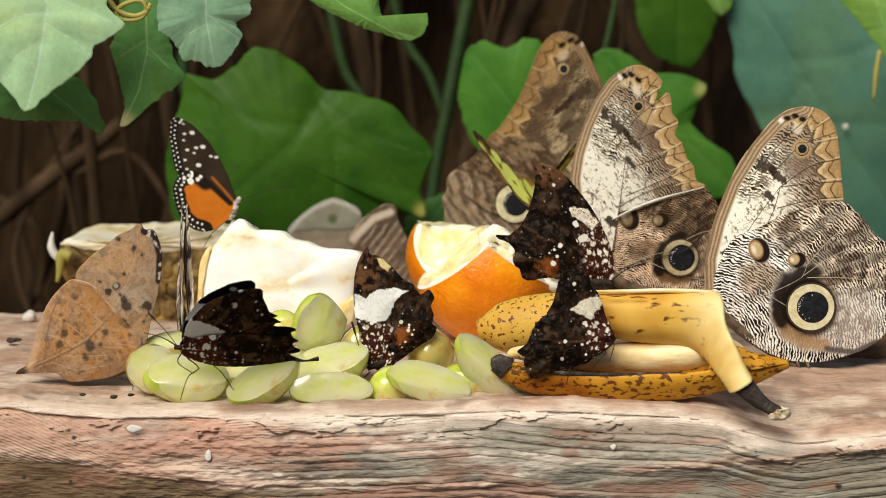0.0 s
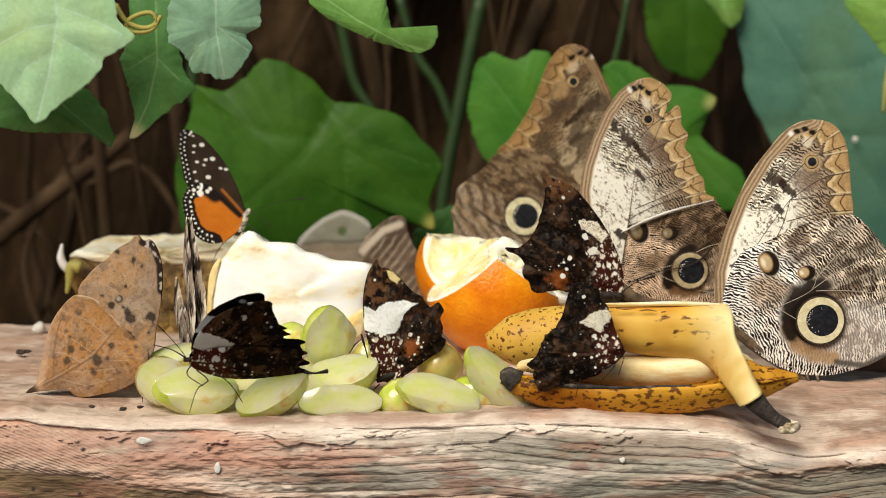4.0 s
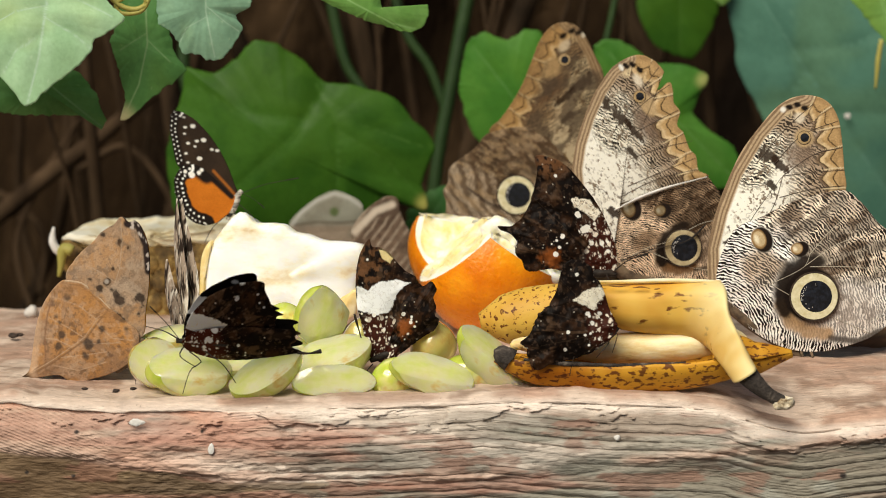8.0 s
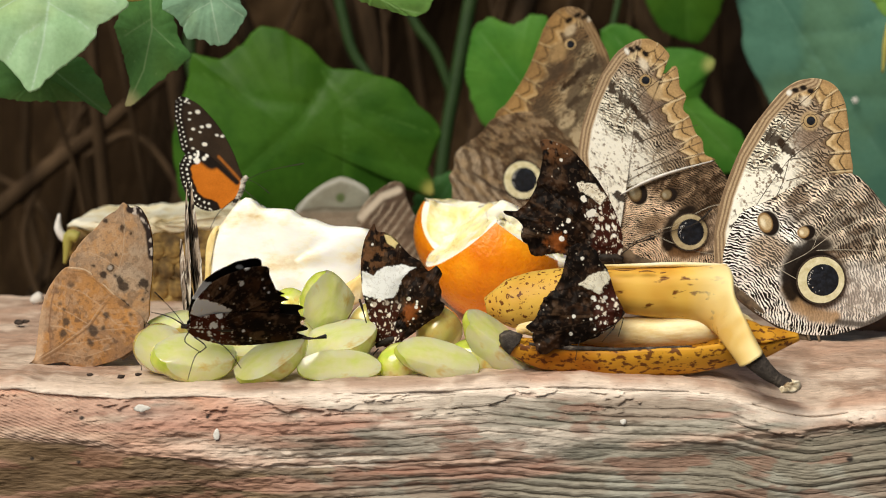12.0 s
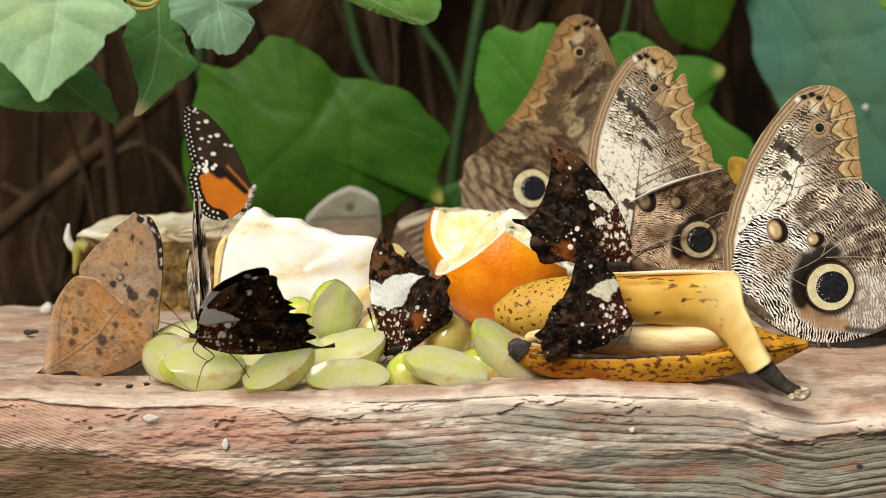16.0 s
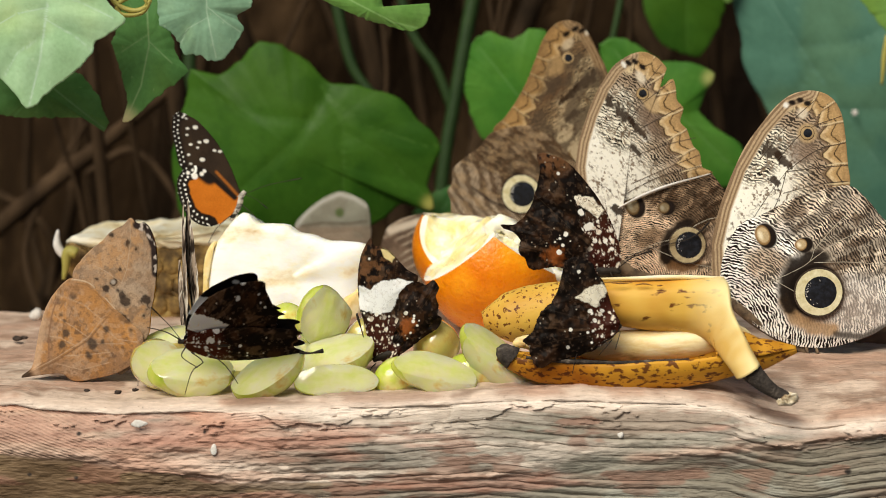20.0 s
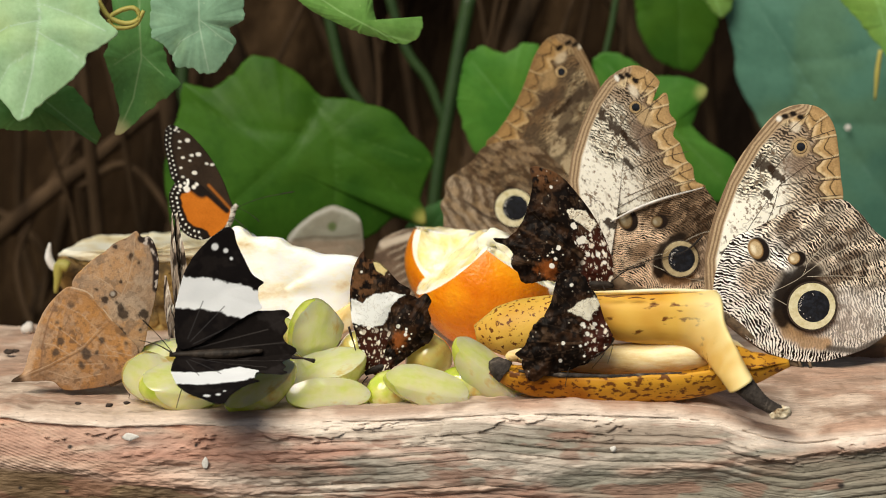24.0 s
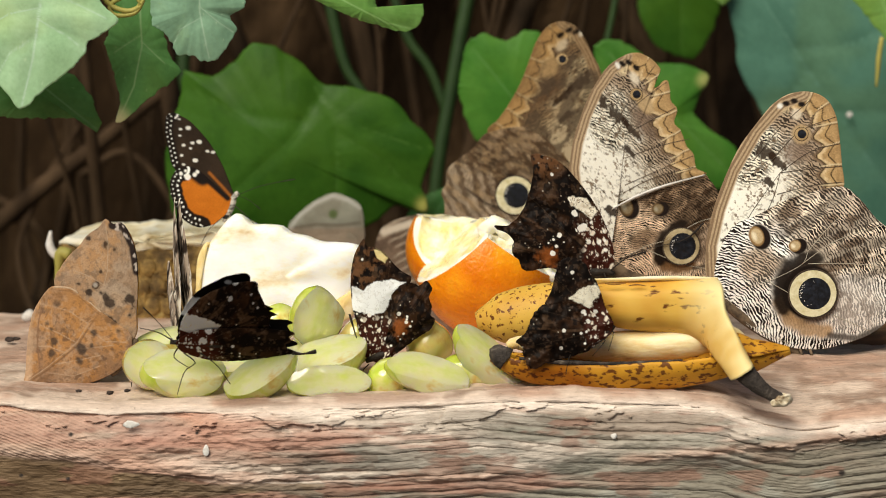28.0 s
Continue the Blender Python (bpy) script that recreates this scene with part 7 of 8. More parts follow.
fw = wing("forewing", [(0.4, 12.8), (-1.3, 18.1), (-4.6, 26.9), (-10.3, 37), (-17.5, 45.3), (-22.3, 48.4), (-25.5, 49.7), (-28.2, 48), (-28.7, 42.1), (-27.6, 34.8), (-26, 27), (-21.7, 23.3), (-12, 20.1), (-4.7, 14.7)], tiger_fore, PLAINW, tg, 280, 60, camber=0.8, off=0.5, label="black forewing with white spots")
hw = wing("hindwing", [(-0.4, 12.3), (-5.9, 17.2), (-12.9, 23.5), (-18, 26.5), (-23.6, 25.5), (-26.8, 20.9), (-26.9, 16), (-25.8, 11.3), (-23.4, 5.9), (-19, 1.8), (-13.7, 0.3), (-7.8, 2), (-3.4, 5.9), (-1.1, 9.3)], tiger_hind, PLAINW, tg, 280, 60, camber=0.8, off=-0.4, label="orange hindwing with a black white-dotted border")
twin(fw, 2.0)
twin(hw, 2.6)
insect_body(tg, [(2.1, 15.2), (0.1, 12.8), (-1.4, 8.3), (-4.4, 2.5)], [0.9, 1.7, 1.5, 0.7], 1.0, PALE_BODY)
antenna(tg, [(2, 0, 14), (12, -2, 18), (27, -4, 21)], 0.12, 0.25)
antenna(tg, [(2, 0, 14), (7, -2, 12), (12, -3, 8)], 0.12, 0.25)
for pts in ([(-2, 0, 8), (1, -3, 0), (2, -4, -7)], [(-4, 0, 5), (-10, -3, 0), (-14, -3, -7)], [(0, 0, 10), (5, -2, 6), (9, -3, 2)]):
    leg(tg, pts, 0.22)

# dead-leaf butterfly
lf = thing("leaf_butterfly", (-0.1296, 0.0400, 0.0017), "brown dead-leaf butterfly with closed wings on the slab", "butterfly")


def leaf_wing(u, v):
    p = Paint(u, v, (0.38, 0.225, 0.12))
    p.lay(step(0.40, 0.62, fbm(u * 0.09, v * 0.09, 4, 5)) * 0.8, (0.33, 0.205, 0.12))
    p.lay(step(0.48, 0.64, fbm(u * 0.14 + 3, v * 0.14, 4, 9)) * 0.8, (0.50, 0.25, 0.085))
    p.lay(step(0.52, 0.64, fbm(u * 0.10 + 9, v * 0.10, 4, 39)) * 0.6, (0.50, 0.39, 0.28))
    # warm streaks between the ribs of the lower wing, darker towards the tail and foot
    for q, r in zip([(-16.8, 24.5), (-24.8, 10.1), (-5.9, 15.6), (-7.6, 44.5), (-13.9, 1.1)], (11, 9, 9, 10, 9)):
        p.lay(step(r, r * 0.3, np.hypot(u - q[0], (v - q[1]) * 0.8) + 5 * (fbm(u * 0.2, v * 0.2, 3, 95) - 0.5)) * 0.6, (0.52, 0.24, 0.06))
    p.lay(step(14, 4, away(u, v, [(-37.2, -2.8), (-21.7, -3.8), (-6.2, 0.0)])[0] + 5 * (fbm(u * 0.2, v * 0.2, 3, 29) - 0.5)) * 0.5, (0.24, 0.13, 0.06))
    p.lay(step(0.62, 0.70, fbm(u * 0.28, v * 0.28, 4, 2)) * 0.6, (0.12, 0.072, 0.045))
    p.lay(step(0.58, 0.64, fbm(u * 0.9, v * 0.9, 3, 33)) * 0.5, (0.16, 0.095, 0.055))
    p.lay(step(0.54, 0.60, fbm(u * 0.5 + 2, v * 0.5, 4, 43)) * 0.25, (0.60, 0.44, 0.29))
    p.line([(-41.6, -3.7), (-28.9, 3.4), (-16.6, 12.1), (-11.2, 19.4), (-7.1, 24.5)], 0.5, (0.22, 0.12, 0.06), 0.4)
    for q in ([(-41.2, -2.8), (-29.3, 4.3), (-17.0, 13.0), (-12.0, 20.1), (-8.0, 25.6)],
              [(-8.0, 25.6), (-5.0, 33.4), (-2.9, 40.0), (-1.8, 50.0), (-2.2, 57.7)],
              [(-17.0, 13.0), (-23.5, 17.2), (-31.2, 21.2)],
              [(-12.0, 20.1), (-19.0, 25.6), (-26.6, 28.3), (-33.2, 29.7)],
              [(-21.9, 9.6), (-28.1, 12.3), (-32.9, 12.8)],
              [(-12.1, 18.5), (-6.0, 12.7), (1.7, 11.8), (5.1, 14.5)],
              [(-17.0, 10.5), (-9.3, 10.7), (-2.7, 10.9)],
              [(-26.0, 5.2), (-17.1, 6.1), (-8.3, 7.4)],
              [(-29.3, 2.1), (-19.4, 0.0), (-8.3, 3.4)],
              [(-5.0, 33.4), (1.4, 30.0), (6.3, 24.5)],
              [(-2.9, 40.0), (3.3, 41.1), (7.2, 38.9)],
              [(-4.5, 34.5), (-11.0, 38.9), (-16.5, 41.2)]):
        p.line(q, 0.20, (0.52, 0.37, 0.235), 0.22)
    p.line([(-32.2, 3.4), (-32.5, 12.3), (-31.4, 21.2), (-29.5, 27.9)], 0.5, (0.24, 0.13, 0.07), 0.4)
    d, w = away(u, v, [(-37.6, -1.0), (-36.0, 10.1), (-35.4, 21.2), (-32.6, 30.1), (-27.6, 35.2)])
    p.lay(step(2.4, 0.5, d) * 0.55, (0.62, 0.43, 0.27))
    for a, b, r in ((-23.3, 28.8, 1.16), (-2.9, 27.4, 2.1), (-4.6, 30.1, 1.26), (4.9, 28.5, 1.78), (-7.8, 34.5, 1.47), (-10.5, 32.1, 1.05), (-6.3, 31.8, 0.84), (-15.5, 10.5, 1.89), (-16.7, 5.8, 1.16), (-25.8, 14.1, 1.47), (-27.2, 9.6, 1.26), (-10.1, 16.5, 0.84), (-4.1, 21.2, 1.16), (-1.9, 19.8, 0.84), (-0.6, 16.5, 0.73), (4.1, 22.0, 0.63), (5.2, 24.5, 0.53), (-11.5, 11.2, 0.63), (-2.7, 50.4, 1.05), (-9.3, 53.3, 0.73), (-6.1, 56.6, 0.42), (-20.2, 45.1, 0.53), (-14.4, 35.8, 0.53), (-5.5, 39.8, 0.63), (0.3, 47.8, 0.53), (-28.1, 21.2, 0.53), (-26.2, 19.0, 0.42)):
        ds = np.hypot(u - a, v - b) + 1.6 * (fbm(u * 0.7, v * 0.7, 3, 3) - 0.5)
        p.lay(step(r + 0.9, r - 0.5, ds) * 0.85, (0.06, 0.045, 0.035))
    p.lay(step(1.3, 0.3, np.hypot(u - -8.0, v - 34.9)) * 0.8, (0.46, 0.43, 0.38))
    p.lay(step(4.5, 1.5, np.hypot(u - -41.6, v - -3.3)) * 0.9, (0.04, 0.028, 0.02))
    p.c[:, :3] *= (0.88, 0.86, 0.88)
    return p.c


def leaf_fore_edge(u, v):
    c = leaf_wing(u, v)
    c[:, :3] = c[:, :3] * 0.75 + np.array((0.40, 0.31, 0.22)) * 0.25 * (c[:, :3].mean(axis=1, keepdims=True) > 0.1)
    p = Paint(u, v, (0, 0, 0))
    p.c = c
    d, w = away(u, v, [(0.5, 57.5), (4.8, 56.6), (7.8, 48.8), (8.5, 38.9)])
    p.lay(step(2.2, 1.2, d), (0.03, 0.02, 0.018))
    p.lay(step(2.2, 1.4, d) * step(0.56, 0.62, fbm(u * 0.6, v * 0.6, 2, 8)), (0.5, 0.42, 0.36))
    return p.c


def leaf_hind(u, v):
    p = Paint(u, v, (0, 0, 0))
    p.c = leaf_wing(u, v)
    d, _ = away(u, v, [(-24.1, 35.4), (-17.7, 34.5), (-12.3, 30.1), (-6.9, 24.5)])
    p.lay(step(9, 2, d + 4 * (fbm(u * 0.25, v * 0.25, 3, 37) - 0.5)) * 0.45, (0.36, 0.175, 0.065))
    p.lay(step(0.6, 0.2, d) * 0.75, (0.54, 0.40, 0.27))
    p.lay(step(1.7, 1.0, d) * step(0.9, 1.3, d) * 0.6, (0.14, 0.075, 0.04))
    return p.c


fw = wing("forewing", [(4.6, 12.3), (7, 23.4), (8.5, 36.7), (8.2, 47.7), (6.1, 54.8), (3.1, 58.3), (0.5, 57.9), (-2.1, 60.1), (-5.2, 57), (-10.1, 54), (-13.1, 50.4), (-17.5, 46.7), (-21.3, 42.3), (-24.1, 36.8), (-21.2, 25.7), (-8.2, 12.3)], leaf_fore_edge, PLAINW, lf, 240, 56, camber=1.2, off=0.6, ragged=0.2, label="brown forewing with a dark flecked front edge")
hw = wing("hindwing", [(4.2, 14.5), (3.4, 7.4), (-0.6, 2.2), (-7.3, -1.5), (-17.3, -4.2), (-22.8, -4.6), (-27.2, -2), (-35, -2.8), (-42.1, -4.2), (-42.5, -3.3), (-38.9, 0.1), (-37.4, 7.9), (-35.4, 19), (-32.6, 26.8), (-27.7, 33.4), (-24.1, 35.4), (-17.7, 34.5), (-12.3, 30.1), (-6.9, 24.5), (-0.4, 18.9)], leaf_hind, PLAINW, lf, 260, 56, camber=1.2, off=-0.5, ragged=0.15, label="dead-leaf patterned hindwing with a short tail")


def leaf_top(u, v):
    p = Paint(u, v, (0.62, 0.27, 0.03))
    d, w = away(u, v, [(-5.2, 57), (0.5, 57.9), (4.8, 56.6), (8.2, 48.8)])
    p.lay(step(16, 13, d + 3 * (fbm(u * 0.2, v * 0.2, 3, 3) - 0.5)), (0.02, 0.012, 0.01))
    p.lay(step(0.5, 0.7, fbm(u * 0.2, v * 0.2, 3, 4)) * 0.4, (0.5, 0.19, 0.02))
    return p.c


lf_far = wing("forewing", WING_OF[fw.name][0], leaf_top, PLAINW, lf, 200, 40, back=leaf_fore_edge, camber=1.2, off=3.0, ragged=0.2, label="forewing with its orange and black upper side")
twin(hw, 3.0)
insect_body(lf, [(5.9, 12.3), (4.1, 9.6), (1, 4.5), (-5.1, -1.1)], [1.0, 2.0, 1.8, 0.9], 1.2)
for pts in ([(2, 0, 2), (3, -3, -2), (3, -3, -8)], [(4, 0, 5), (6, -2, 2), (8, -3, -4)], [(5, 0, 7), (14, -3, 7), (12, -3, -3)], [(5, 0, 8), (9, -3, 6), (14, -3, -5)]):
    leg(lf, pts, 0.25)
antenna(lf, [(6, 0, 11), (15, -2, 8), (26, -4, 2)], 0.14, 0.3)

# bark-grey one seen edge on
ed = thing("bark_butterfly", (-0.1100, 0.0550, 0.0174), "bark-grey mottled butterfly seen edge on, wings closed", "butterfly")


def bark_wing(u, v):
    p = Paint(u, v, (0.40, 0.31, 0.235))
    p.lay(step(0.47, 0.60, fbm(u * 0.5, v * 0.2, 4, 3)), (0.035, 0.024, 0.018))
    p.lay(step(0.54, 0.66, fbm(u * 0.5 + 3, v * 0.22, 4, 6)) * 0.9, (0.84, 0.76, 0.64))
    return p.c


fw = wing("forewing", [(-6, 8), (-13, 20), (-15, 34), (-12, 43), (-7, 50.5), (-4, 45), (3, 32), (9, 18), (8, 8), (3, 0)], bark_wing, PLAINW, ed, 160, 36, camber=1, off=0.8, ragged=0.4)
hw = wing("hindwing", [(4, 0), (-4, 6), (-14, 14), (-24, 26), (-27, 16), (-24, 6), (-16, -2), (-6, -4)], bark_wing, PLAINW, ed, 160, 36, camber=1, off=-0.4, ragged=0.5)
f2, h2 = twin(fw, 3.0), twin(hw, 3.4)
f2.rotation_euler = (0, 0, radians(9))
h2.rotation_euler = (0, 0, radians(9))
insect_body(ed, [(7, 2), (3, 0), (-6, -2), (-16, -3)], [1.0, 1.8, 1.6, 0.8], 1.0, DARK)
leg(ed, [(3, 0, 0), (4, -2, -4), (3, -3, -10)], 0.25)
leg(ed, [(-2, 0, 0), (-3, -2, -4), (-3, -3, -10)], 0.25)

# the one that opens its wings: hinged wings along its body
op = thing("banded_butterfly", (-0.1022, 0.0060, 0.0179), "black butterfly with white wing bands resting on grapes", "butterfly")


# the wings lean, so they are longer than they look
banded_under_fore = dark_paint((-1.9, -1.7), 15, sized([(12.4, 21.8), (12.1, 16.9), (19.2, 19), (20.8, 16.3), (22.9, 15)], (0.9, 1.0, 0.45, 0.4, 0.5)), [[(-3, 4.2), (-2.5, 9.0), (2, 10.0), (7, 8.8), (12, 8.0), (10, 5.6), (4, 4.0)]], (0.97, 0.91, 0.78), long=2.05, keep=0.3, veined=0.5)
banded_under_hind = dark_paint((-1.9, -1.7), 17, sized([(7.3, 2.6), (5.7, -0.4), (8.6, 6), (10.3, 2.3), (18.3, 1.7), (21.5, -0.9), (21.7, -2.2), (3.2, -0.4)], (1.2, 0.7, 1.2, 0.6, 0.6, 0.4, 0.5, 0.5)), long=1.84, keep=0.45)


def brighter(paint, k):
    def f(u, v):
        c = paint(u, v)
        c[:, :3] = np.clip(c[:, :3] * k, 0, 0.97)
        return c
    return f


# undersides face down: their brown is brightened to make up for missing light
banded_under_fore, banded_under_hind = brighter(banded_under_fore, 2.0), brighter(banded_under_hind, 1.8)


def banded_top_fore(u, v):
    p = Paint(u, v, (0.010, 0.008, 0.008))
    p.lay(step(0.5, 0.7, fbm(u * 0.2, v * 0.2, 3, 2)) * 0.5, (0.024, 0.019, 0.017))
    d, w = away(u, v, [(-3, 24), (10, 23), (28, 18)])
    p.lay(step(6.4, 5.6, d + 2.2 * (fbm(u * 0.4, v * 0.4, 3) - 0.5)), (0.95, 0.96, 0.97))
    for a, b, r in ((13, 40.5, 1.3), (17, 39, 0.9), (19, 36, 0.6)):
        p.spot(a, b, r, (0.88, 0.88, 0.88), 0.3)
    for q in ([(2, 6), (8, 20)], [(3, 5), (16, 18)], [(4, 4), (26, 14)]):
        p.line(q, 0.3, (0.05, 0.045, 0.045), 0.25)
    return p.c


def banded_top_hind(u, v):
    p = Paint(u, v, (0.014, 0.011, 0.010))
    p.lay(step(0.5, 0.7, fbm(u * 0.2, v * 0.2, 3, 8)) * 0.6, (0.035, 0.029, 0.027))
    for q in ([(2, 2), (20, 14)], [(4, 2), (32, 9)], [(6, 1), (38, 4)]):
        p.line(q, 0.3, (0.07, 0.06, 0.055), 0.25)
    return p.c


BANDW = wing_material("banded_wing", rough=0.8, spec=0.02, fine=900, grain=0.2, bump=0.2)
let_through(BANDW, 0.25)
OP_FORE = [(-1.7, 2.8), (-2.8, 14.6), (-1.2, 22.8), (1.5, 31.3), (5.8, 38.1), (11.8, 44.1), (17, 47.5), (20.1, 47), (21.1, 42.4), (24, 35.5), (26.9, 30), (30.9, 27), (29, 24.8), (29, 19.9), (29.8, 17.1), (24.7, 14.6), (13.9, 8.1), (5.4, 3.4)]
OP_HIND = [(-2.1, 3), (3.3, 9.9), (14, 14.1), (24.7, 15.8), (35.3, 16.2), (38.7, 16.2), (40.4, 14.5), (38.3, 12.4), (39.5, 9.4), (37.8, 6.4), (39, 3.8), (42.4, 1.6), (41.5, -0.5), (34.7, -3.1), (28.7, -5.2), (20.1, -8.7), (11.6, -9.5), (3.1, -6.9), (-2, -2.6)]
nf = wing("forewing", OP_FORE, banded_under_fore, BANDW, op, 300, 70, back=banded_top_fore, camber=0.8, off=0.3, ragged=0.2, label="black forewing with a broad white band")
nh = wing("hindwing", OP_HIND, banded_under_hind, BANDW, op, 300, 70, back=banded_top_hind, camber=0.8, off=-0.9, ragged=0.25)
ff = wing("forewing", OP_FORE, banded_top_fore, BANDW, op, 300, 70, back=banded_under_fore, camber=-0.8, off=0.3, ragged=0.2, label="black forewing with a broad white band")
fh = wing("hindwing", OP_HIND, banded_top_hind, BANDW, op, 300, 70, back=banded_under_hind, camber=-0.8, off=1.2, ragged=0.25)
for w_, a_ in ((nf, 53), (nh, 50), (ff, 44), (fh, 46)):
    w_.rotation_euler = (radians(a_), 0, 0)
insect_body(op, [(-5, 0), (-3, 0), (4, 0), (14, 0), (30, 1)], [0.8, 1.5, 2.2, 1.8, 0.8], 0.4, DARK)
for pts in ([(0, 0, -4), (5, -6, -7), (1, -7, -10), (-2, -7, -19)], [(6, 0, -4), (13, -6, -8), (18, -7, -15)], [(-2, 0, -2), (-3, -5, -5), (3, -6, -9)], [(-3, 0, 0), (-9, -2, 4), (-16, -3, 6)]):
    leg(op, pts, 0.3)
antenna(op, [(-4, 0, 1), (-8, -3, 7), (-14, -6, 14)], 0.14, 0.3)
part("tail", tube([(0.041, -0.0009, 0.001), (0.045, -0.0012, 0.0015), (0.0495, -0.0012, 0.004)], [0.0008, 0.0003, 0.0009], 6, 10), DARK, nh)

# green and black one that sits among the others and flies off
gn = thing("green_butterfly", (0.0330, 0.1700, 0.0574), "green and black butterfly flying off from the fruit", "butterfly")


def green_wing(u, v):
    p = Paint(u, v, (0.06, 0.04, 0.02))
    p.lay(step(0.45, 0.6, fbm(u * 0.2, v * 0.2, 3, 4)) * 0.8, (0.34, 0.19, 0.05))
    for a, b, r in ((-2, 8, 3.5), (6, 9, 3.5), (-3, 17, 3), (4, 19, 3.2), (-4, 25, 2.4), (2, 28, 2.2), (10, 14, 2.6), (-7, 34, 1.8), (18, 9, 3.2), (25, 6, 2.4), (16, 2, 2.4)):
        p.spot(a, b, r * 1.35, (0.66, 0.68, 0.16), 0.6, 0.8)
    return p.c


GN_FORE = [(-8, 2), (-11, 14), (-12, 28), (-8, 40), (-2, 42), (4, 34), (8, 22), (7, 10), (2, 0)]
GN_HIND = [(0, 0), (6, 10), (16, 16), (26, 14), (31, 6), (24, -2), (12, -4)]
gw = []
for side in (1, -1):
    gw.append(wing("forewing", GN_FORE, green_wing, PLAINW, gn, 120, 30, camber=0.8 * side, off=0.3 * side))
    gw.append(wing("hindwing", GN_HIND, green_wing, PLAINW, gn, 120, 26, camber=0.8 * side, off=-0.5 * side))
insect_body(gn, [(-6, 0), (-3, 0), (4, 0), (20, 0)], [0.9, 1.6, 2.0, 0.9], 0, DARK)
for q in gw[:2]:
    q.rotation_euler = (radians(40), 0, 0)
for q in gw[2:]:
    q.rotation_euler = (radians(-40), 0, 0)


# pale one that crosses above, and a yellow one that hides behind the owls
def plain_flyer(name, loc, label, base, second, size):
    g = thing(name, loc, label, "butterfly")

    def f(u, v):
        p = Paint(u, v, base)
        p.lay(step(0.4, 0.65, fbm(u * 0.12, v * 0.12, 3, 6)) * 0.7, second)
        return p.c
    out = []
    s = size / 40
    for side in (1, -1):
        a = wing("forewing", [(x * s * side, y * s) for x, y in ((1, 2), (12, 14), (26, 26), (38, 30), (41, 22), (34, 10), (20, 0), (2, -2))], f, PLAINW, g, 100, 24, camber=1)
        b = wing("hindwing", [(x * s * side, y * s) for x, y in ((1, 0), (18, 2), (30, 0), (30, -14), (20, -24), (8, -20), (1, -6))], f, PLAINW, g, 100, 24, camber=1, off=1.0)
        out += [a, b]
    part("body", tube([(0, -0.001, 0.012 * s), (0, -0.001, 0.005 * s), (0, -0.001, -0.02 * s)], [0.0012, 0.002, 0.001], 10, 12), BROWN_BODY, g)
    return g


wh = plain_flyer("white_butterfly", (-0.1, 0.06, 0.6), "pale greyish white butterfly crossing in flight", (0.72, 0.70, 0.68), (0.6, 0.58, 0.56), 30)
yl = plain_flyer("yellow_butterfly", (0.45, 0.2, 0.2), "orange-yellow butterfly behind the owl butterflies", (0.62, 0.38, 0.06), (0.30, 0.16, 0.03), 30)

# shaded ones behind the wedge
br = thing("brown_butterfly", (-0.0354, 0.2600, 0.0260), "plain brown butterfly half hidden behind the wedge", "butterfly")


def brown_wing(u, v):
    p = Paint(u, v, (0.17, 0.115, 0.078), 0.2)
    p.lay(step(0.4, 0.6, fbm(u * 0.15, v * 0.15, 4, 3)) * 0.7, (0.085, 0.055, 0.038))
    st = np.sin((u * 0.75 - v * 0.55) * 1.9 + 3 * fbm(u * 0.2, v * 0.2, 3, 5))
    p.lay(step(0.35, 0.75, st) * step(0.35, 0.55, fbm(u * 0.1 + 4, v * 0.1, 2, 9)) * 0.6, (0.46, 0.37, 0.27))
    p.line([(-14, 8), (-4, 18), (4, 21)], 3.4, (0.58, 0.49, 0.38), 1.0)
    return p.c


fw = wing("forewing", [(-15.6, 5.5), (-13.9, 12.2), (-8.5, 18.4), (-2, 23.3), (2.8, 24.9), (6.6, 23.2), (7.6, 17.8), (9.8, 12.2), (13, 5.4), (14, -5.5), (2.6, -10.9), (-10.8, -8.1)], brown_wing, PLAINW, br, 140, 36, camber=1.2, off=0.4)
hw = wing("hindwing", [(-10.8, -5.4), (-5.4, 2.7), (5.4, 5.4), (13.5, -2.7), (14.8, -13.6), (5.3, -19), (-8.2, -16.3)], brown_wing, PLAINW, br, 140, 30, camber=1.2, off=-0.6)
twin(fw, 2.6)
twin(hw, 3.0)
insect_body(br, [(-6, -6), (0, -8), (8, -12)], [1.2, 2.0, 1.0], 1.2)
leg(br, [(-2, 0, -8), (-2, -2, -16), (-1, -2, -27)], 0.5, BROWN_BODY)

gy = thing("grey_butterfly", (-0.0629, 0.3000, 0.0275), "pale grey butterfly out of focus behind the wedge", "butterfly")


def grey_wing(u, v):
    p = Paint(u, v, (0.27, 0.26, 0.20), 0.0)
    p.lay(step(7.5, 4.5, v) * 0.9, (0.27, 0.20, 0.14))
    p.lay(step(0.4, 0.6, fbm(u * 0.12, v * 0.12, 3, 3)) * 0.5, (0.19, 0.165, 0.12))
    p.line([(-18, 6), (-6, 7.5), (6, 7), (15, 8)], 1.0, (0.13, 0.10, 0.07), 1.0)
    p.line([(-19, 6), (-14.5, 12), (-6.5, 18), (2, 21.5), (9.5, 19.3), (15, 15.5)], 1.4, (0.50, 0.48, 0.42), 1.4)
    p.spot(2, 12.5, 2.2, (0.10, 0.13, 0.05), 1.0)
    return p.c


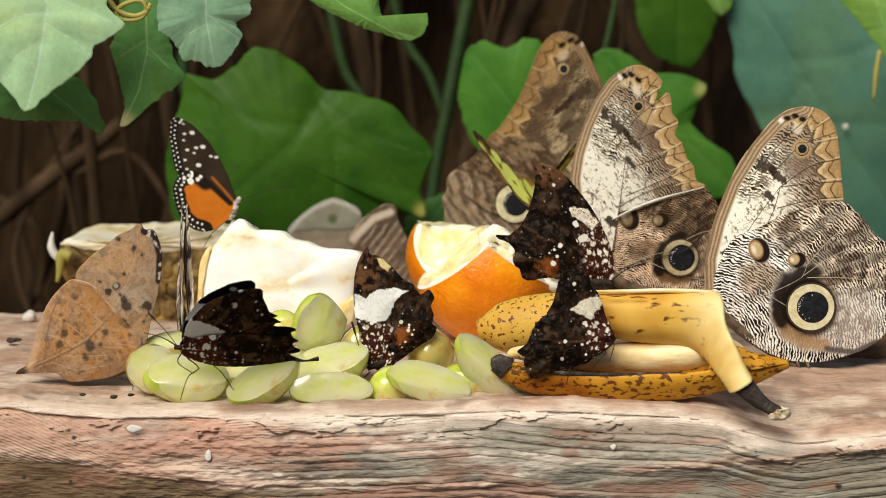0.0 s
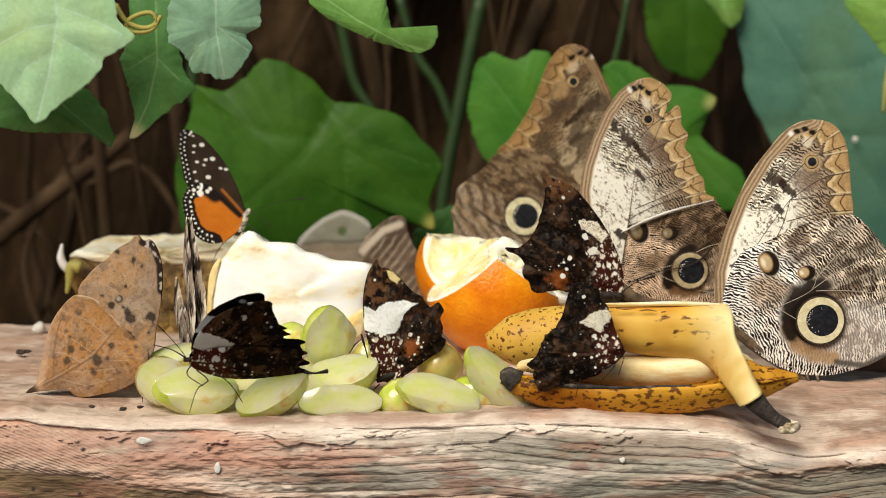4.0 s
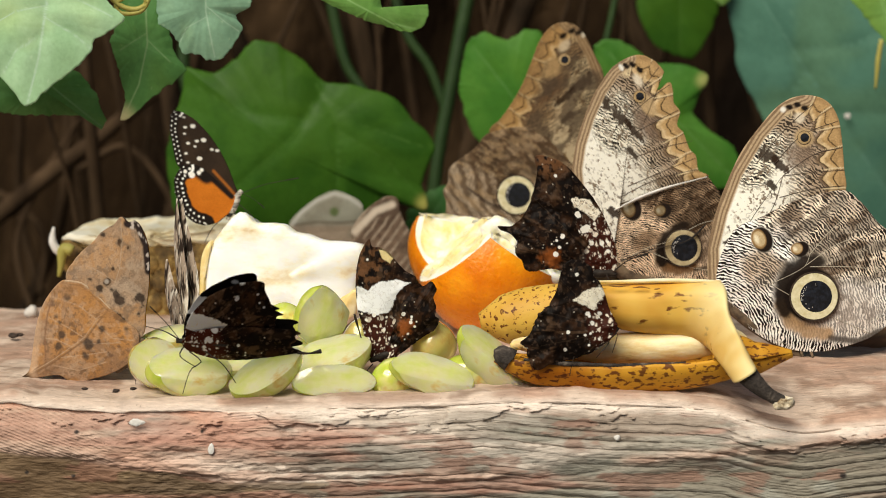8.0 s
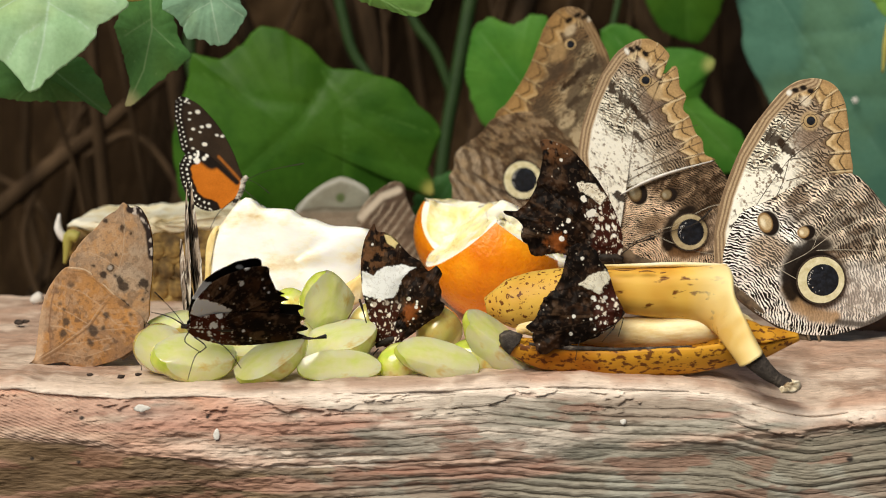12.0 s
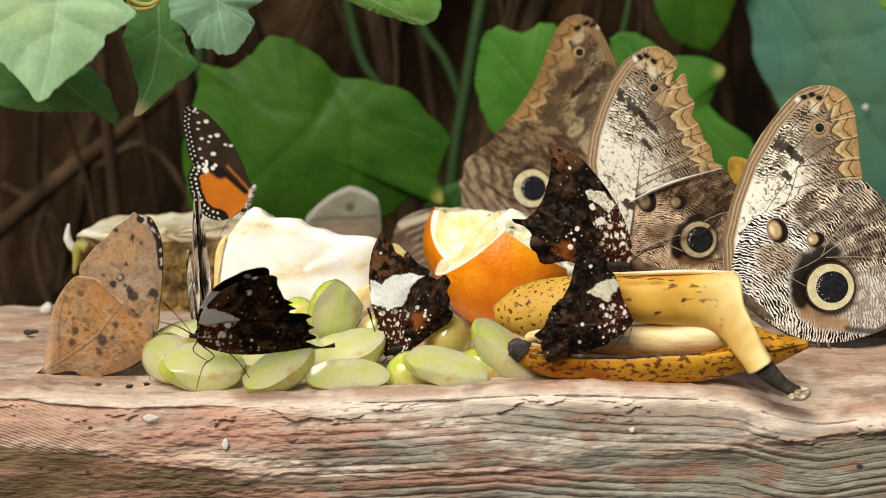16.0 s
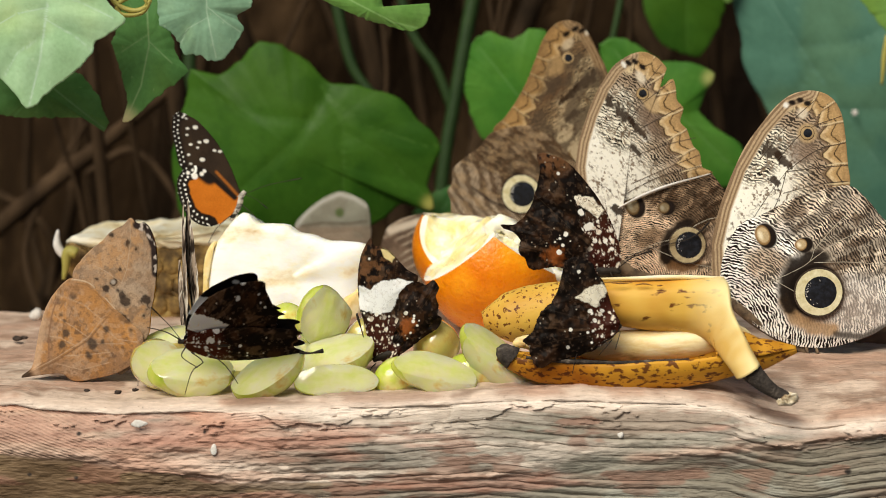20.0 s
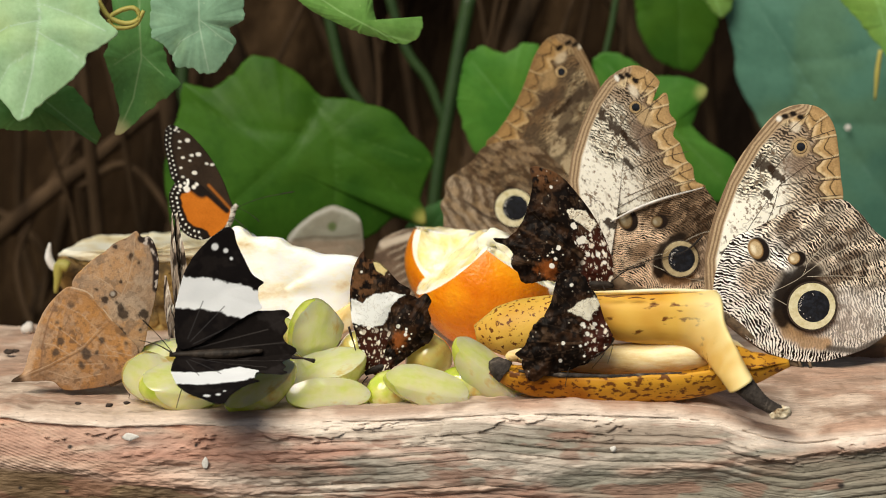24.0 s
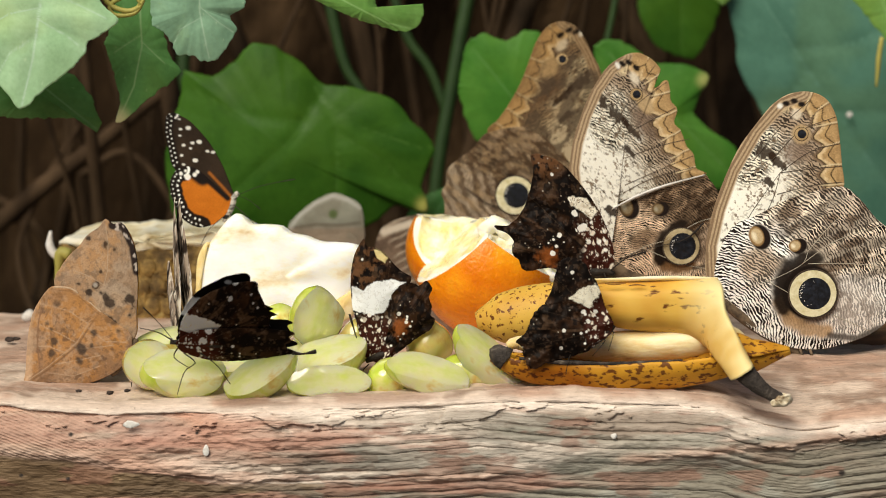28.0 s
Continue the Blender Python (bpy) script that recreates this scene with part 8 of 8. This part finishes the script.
fw = wing("forewing", [(-20.3, 5.6), (-15.2, 12.6), (-6.8, 19), (2.1, 22.6), (9.9, 20.1), (15.4, 16.2), (17, 7), (15.3, -2.8), (-1.5, -8.4), (-15.4, -5.6)], grey_wing, PLAINW, gy, 140, 36, camber=1.2, off=0.4)
hw = wing("hindwing", [(-16.7, -2.8), (-6.9, 2.8), (9.8, 2.8), (15.3, -5.6), (9.6, -16.8), (-7.1, -19.6), (-15.4, -14)], grey_wing, PLAINW, gy, 140, 30, camber=1.2, off=-0.6)
twin(fw, 2.6)
twin(hw, 3.0)
insect_body(gy, [(-6, -6), (0, -8), (8, -12)], [1.2, 2.0, 1.0], 1.2)
leg(gy, [(0, 0, -8), (0, -2, -20), (1, -2, -32)], 0.5, BROWN_BODY)



# ---- movement ----
def motions():
    # dead-leaf butterfly sways about its feet
    b = lf.location.copy()
    walk(lf, [(t, pose(*b, 0, a, z)) for t, a, z in ((0, 7, 4), (1.3, 7, 4), (2, 5, 3), (3, 3, 2), (3.5, 2.5, 0), (5.5, 3, 0), (6.5, 1, 0), (8, 0, 0), (11, -1, 0), (15, 0, 0), (17, 0.3, 0), (19, 2, 0), (20, 3, 0), (20.5, 4, 0), (22.5, 8, 4), (24.6, 8, 4), (24.8, 2, 8), (24.9, -5, 14), (25.1, -6, 10), (25.5, -4, 4), (26.5, -3.5, 2), (28, -3.5, 0))])
    walk(lf_far, [(t, pose(0, 0, 0, 0, a, 0)) for t, a in ((0, 0), (24.6, 0), (24.75, 5), (24.85, 11), (24.95, 9), (25.05, 5), (25.3, 1), (26, 0), (28, 0))])
    # bark-grey butterfly turns a little
    b = ed.location.copy()
    walk(ed, [(t, pose(*b, 0, a, -z)) for t, z, a in ((0, 84, -4), (2, 80, -3), (3, 72, -6), (5.5, 76, -4), (8, 72, -6), (10, 78, -3), (12, 80, 0), (15, 80, -2), (17, 77, -1), (20, 81, -6), (22.5, 76, -8), (25, 76, -8), (26, 80, -6), (28, 78, -6))])
    # banded butterfly opens and shuts its wings about its body
    opened = ((0, 0), (10, 0), (22.4, 0), (23.1, 0.02), (23.3, 0.12), (23.4, 0.42), (23.5, 0.75), (23.6, 0.98), (24.2, 1.02), (24.6, 1), (24.8, 0.85), (24.9, 0.58), (25.0, 0.24), (25.1, 0.05), (25.3, 0), (28, 0))
    for w, shut, wide, turn in ((nf, 51, 103, 14), (nh, 50, 105, 11), (ff, 48, 2, 10), (fh, 47, 0, 6)):
        walk(w, [(t, pose(0, 0, 0, shut + (wide - shut) * k) @ pose(0, 0, 0, 0, turn * (1 - k))) for t, k in opened])
    # green butterfly beats its wings, then leaves
    seat = (0.0330, 0.1700, 0.0574)
    walk(gn, [(0, pose(*seat, 0, 0, 72)), (0.6, pose(*seat, 0, 0, 72)), (0.8, pose(*seat, 16, 0, 70)), (1.0, pose(*seat, -44, 0, 66)), (1.4, pose(*seat, -46, 0, 66)), (1.6, pose(*seat, 0, 0, 72)), (1.8, pose(*seat, 0, 0, 70)),
              (1.9, pose(0.0127, 0.1700, 0.0571, 0, 0, 40)), (2.0, pose(-0.0267, 0.1700, 0.0579, 0, -70, 15)), (2.1, pose(-0.0268, 0.1700, 0.0918, 20, 30, 20)), (2.2, pose(0.0123, 0.1700, 0.1530, 10, 30, 40)), (2.3, pose(0.0489, 0.1700, 0.2150, 0, 30, 60)), (3.0, pose(0.15, 0.2, 0.5, 0, 0, 60)), (28, pose(0.15, 0.2, 0.5, 0, 0, 60))])
    for k, w in enumerate(gw):
        s = 1 if k < 2 else -1
        walk(w, [(t, pose(0, 0, 0, s * a)) for t, a in ((0, 38), (0.6, 34), (0.8, 10), (1.0, 7), (1.4, 8), (1.6, 36), (1.8, 34), (1.9, 70), (2.0, 20), (2.1, 75), (2.2, 30), (2.3, 60), (3, 10), (28, 10))])
    # the owl at the back spreads its wings for a moment as the other leaves
    b = owl3.location.copy()
    walk(owl3, [(t, pose(*b, a, 0, 0)) for t, a in ((0, 0), (1.75, 0), (1.82, -30), (1.9, -78), (1.97, -30), (2.03, 0), (28, 0))])
    # brown one behind the wedge shifts during the clip
    b = br.location.copy()
    walk(br, [(0, pose(*b)), (12.6, pose(*b)), (13.6, pose(b[0] + 0.010, b[1], b[2] - 0.004, 0, 28, 0)), (17, pose(b[0] + 0.009, b[1], b[2] - 0.005, 0, 28, 0)), (28, pose(b[0] + 0.009, b[1], b[2] - 0.005, 0, 28, 0))])
    # pale one crosses above
    walk(wh, [(0, pose(-0.14, -0.3, 0.5)), (19.2, pose(-0.14, -0.3, 0.5)), (19.4, pose(-0.0648, -0.3500, 0.2001, 0, 60, 0)), (19.5, pose(-0.0480, -0.3500, 0.1398, 0, 50, 20)), (19.6, pose(-0.0211, -0.3500, 0.2021, 0, 10, 40)), (20, pose(0.1, -0.3, 0.5)), (28, pose(0.1, -0.3, 0.5))])
    # yellow one rests behind the owls for a while
    walk(yl, [(0, pose(0.45, 0.25, 0.25)), (12.6, pose(0.45, 0.25, 0.25)), (13.6, pose(0.25, 0.2, 0.1)), (14.5, pose(0.1383, 0.1700, 0.0532, 0, -4, 25)), (16, pose(0.1395, 0.1700, 0.0531, 0, -6, 25)), (17, pose(0.1447, 0.1700, 0.0519, 0, -6, 30)), (18, pose(0.1335, 0.1700, 0.0610, 0, 0, 30)), (18.5, pose(0.1400, 0.1700, 0.0600, 0, 12, 40)), (18.8, pose(0.1589, 0.1700, 0.0578, 0, 12, 60)), (19.6, pose(0.30, 0.24, 0.0)), (20.5, pose(0.5, 0.3, 0.0)), (28, pose(0.5, 0.3, 0.0))])


motions()
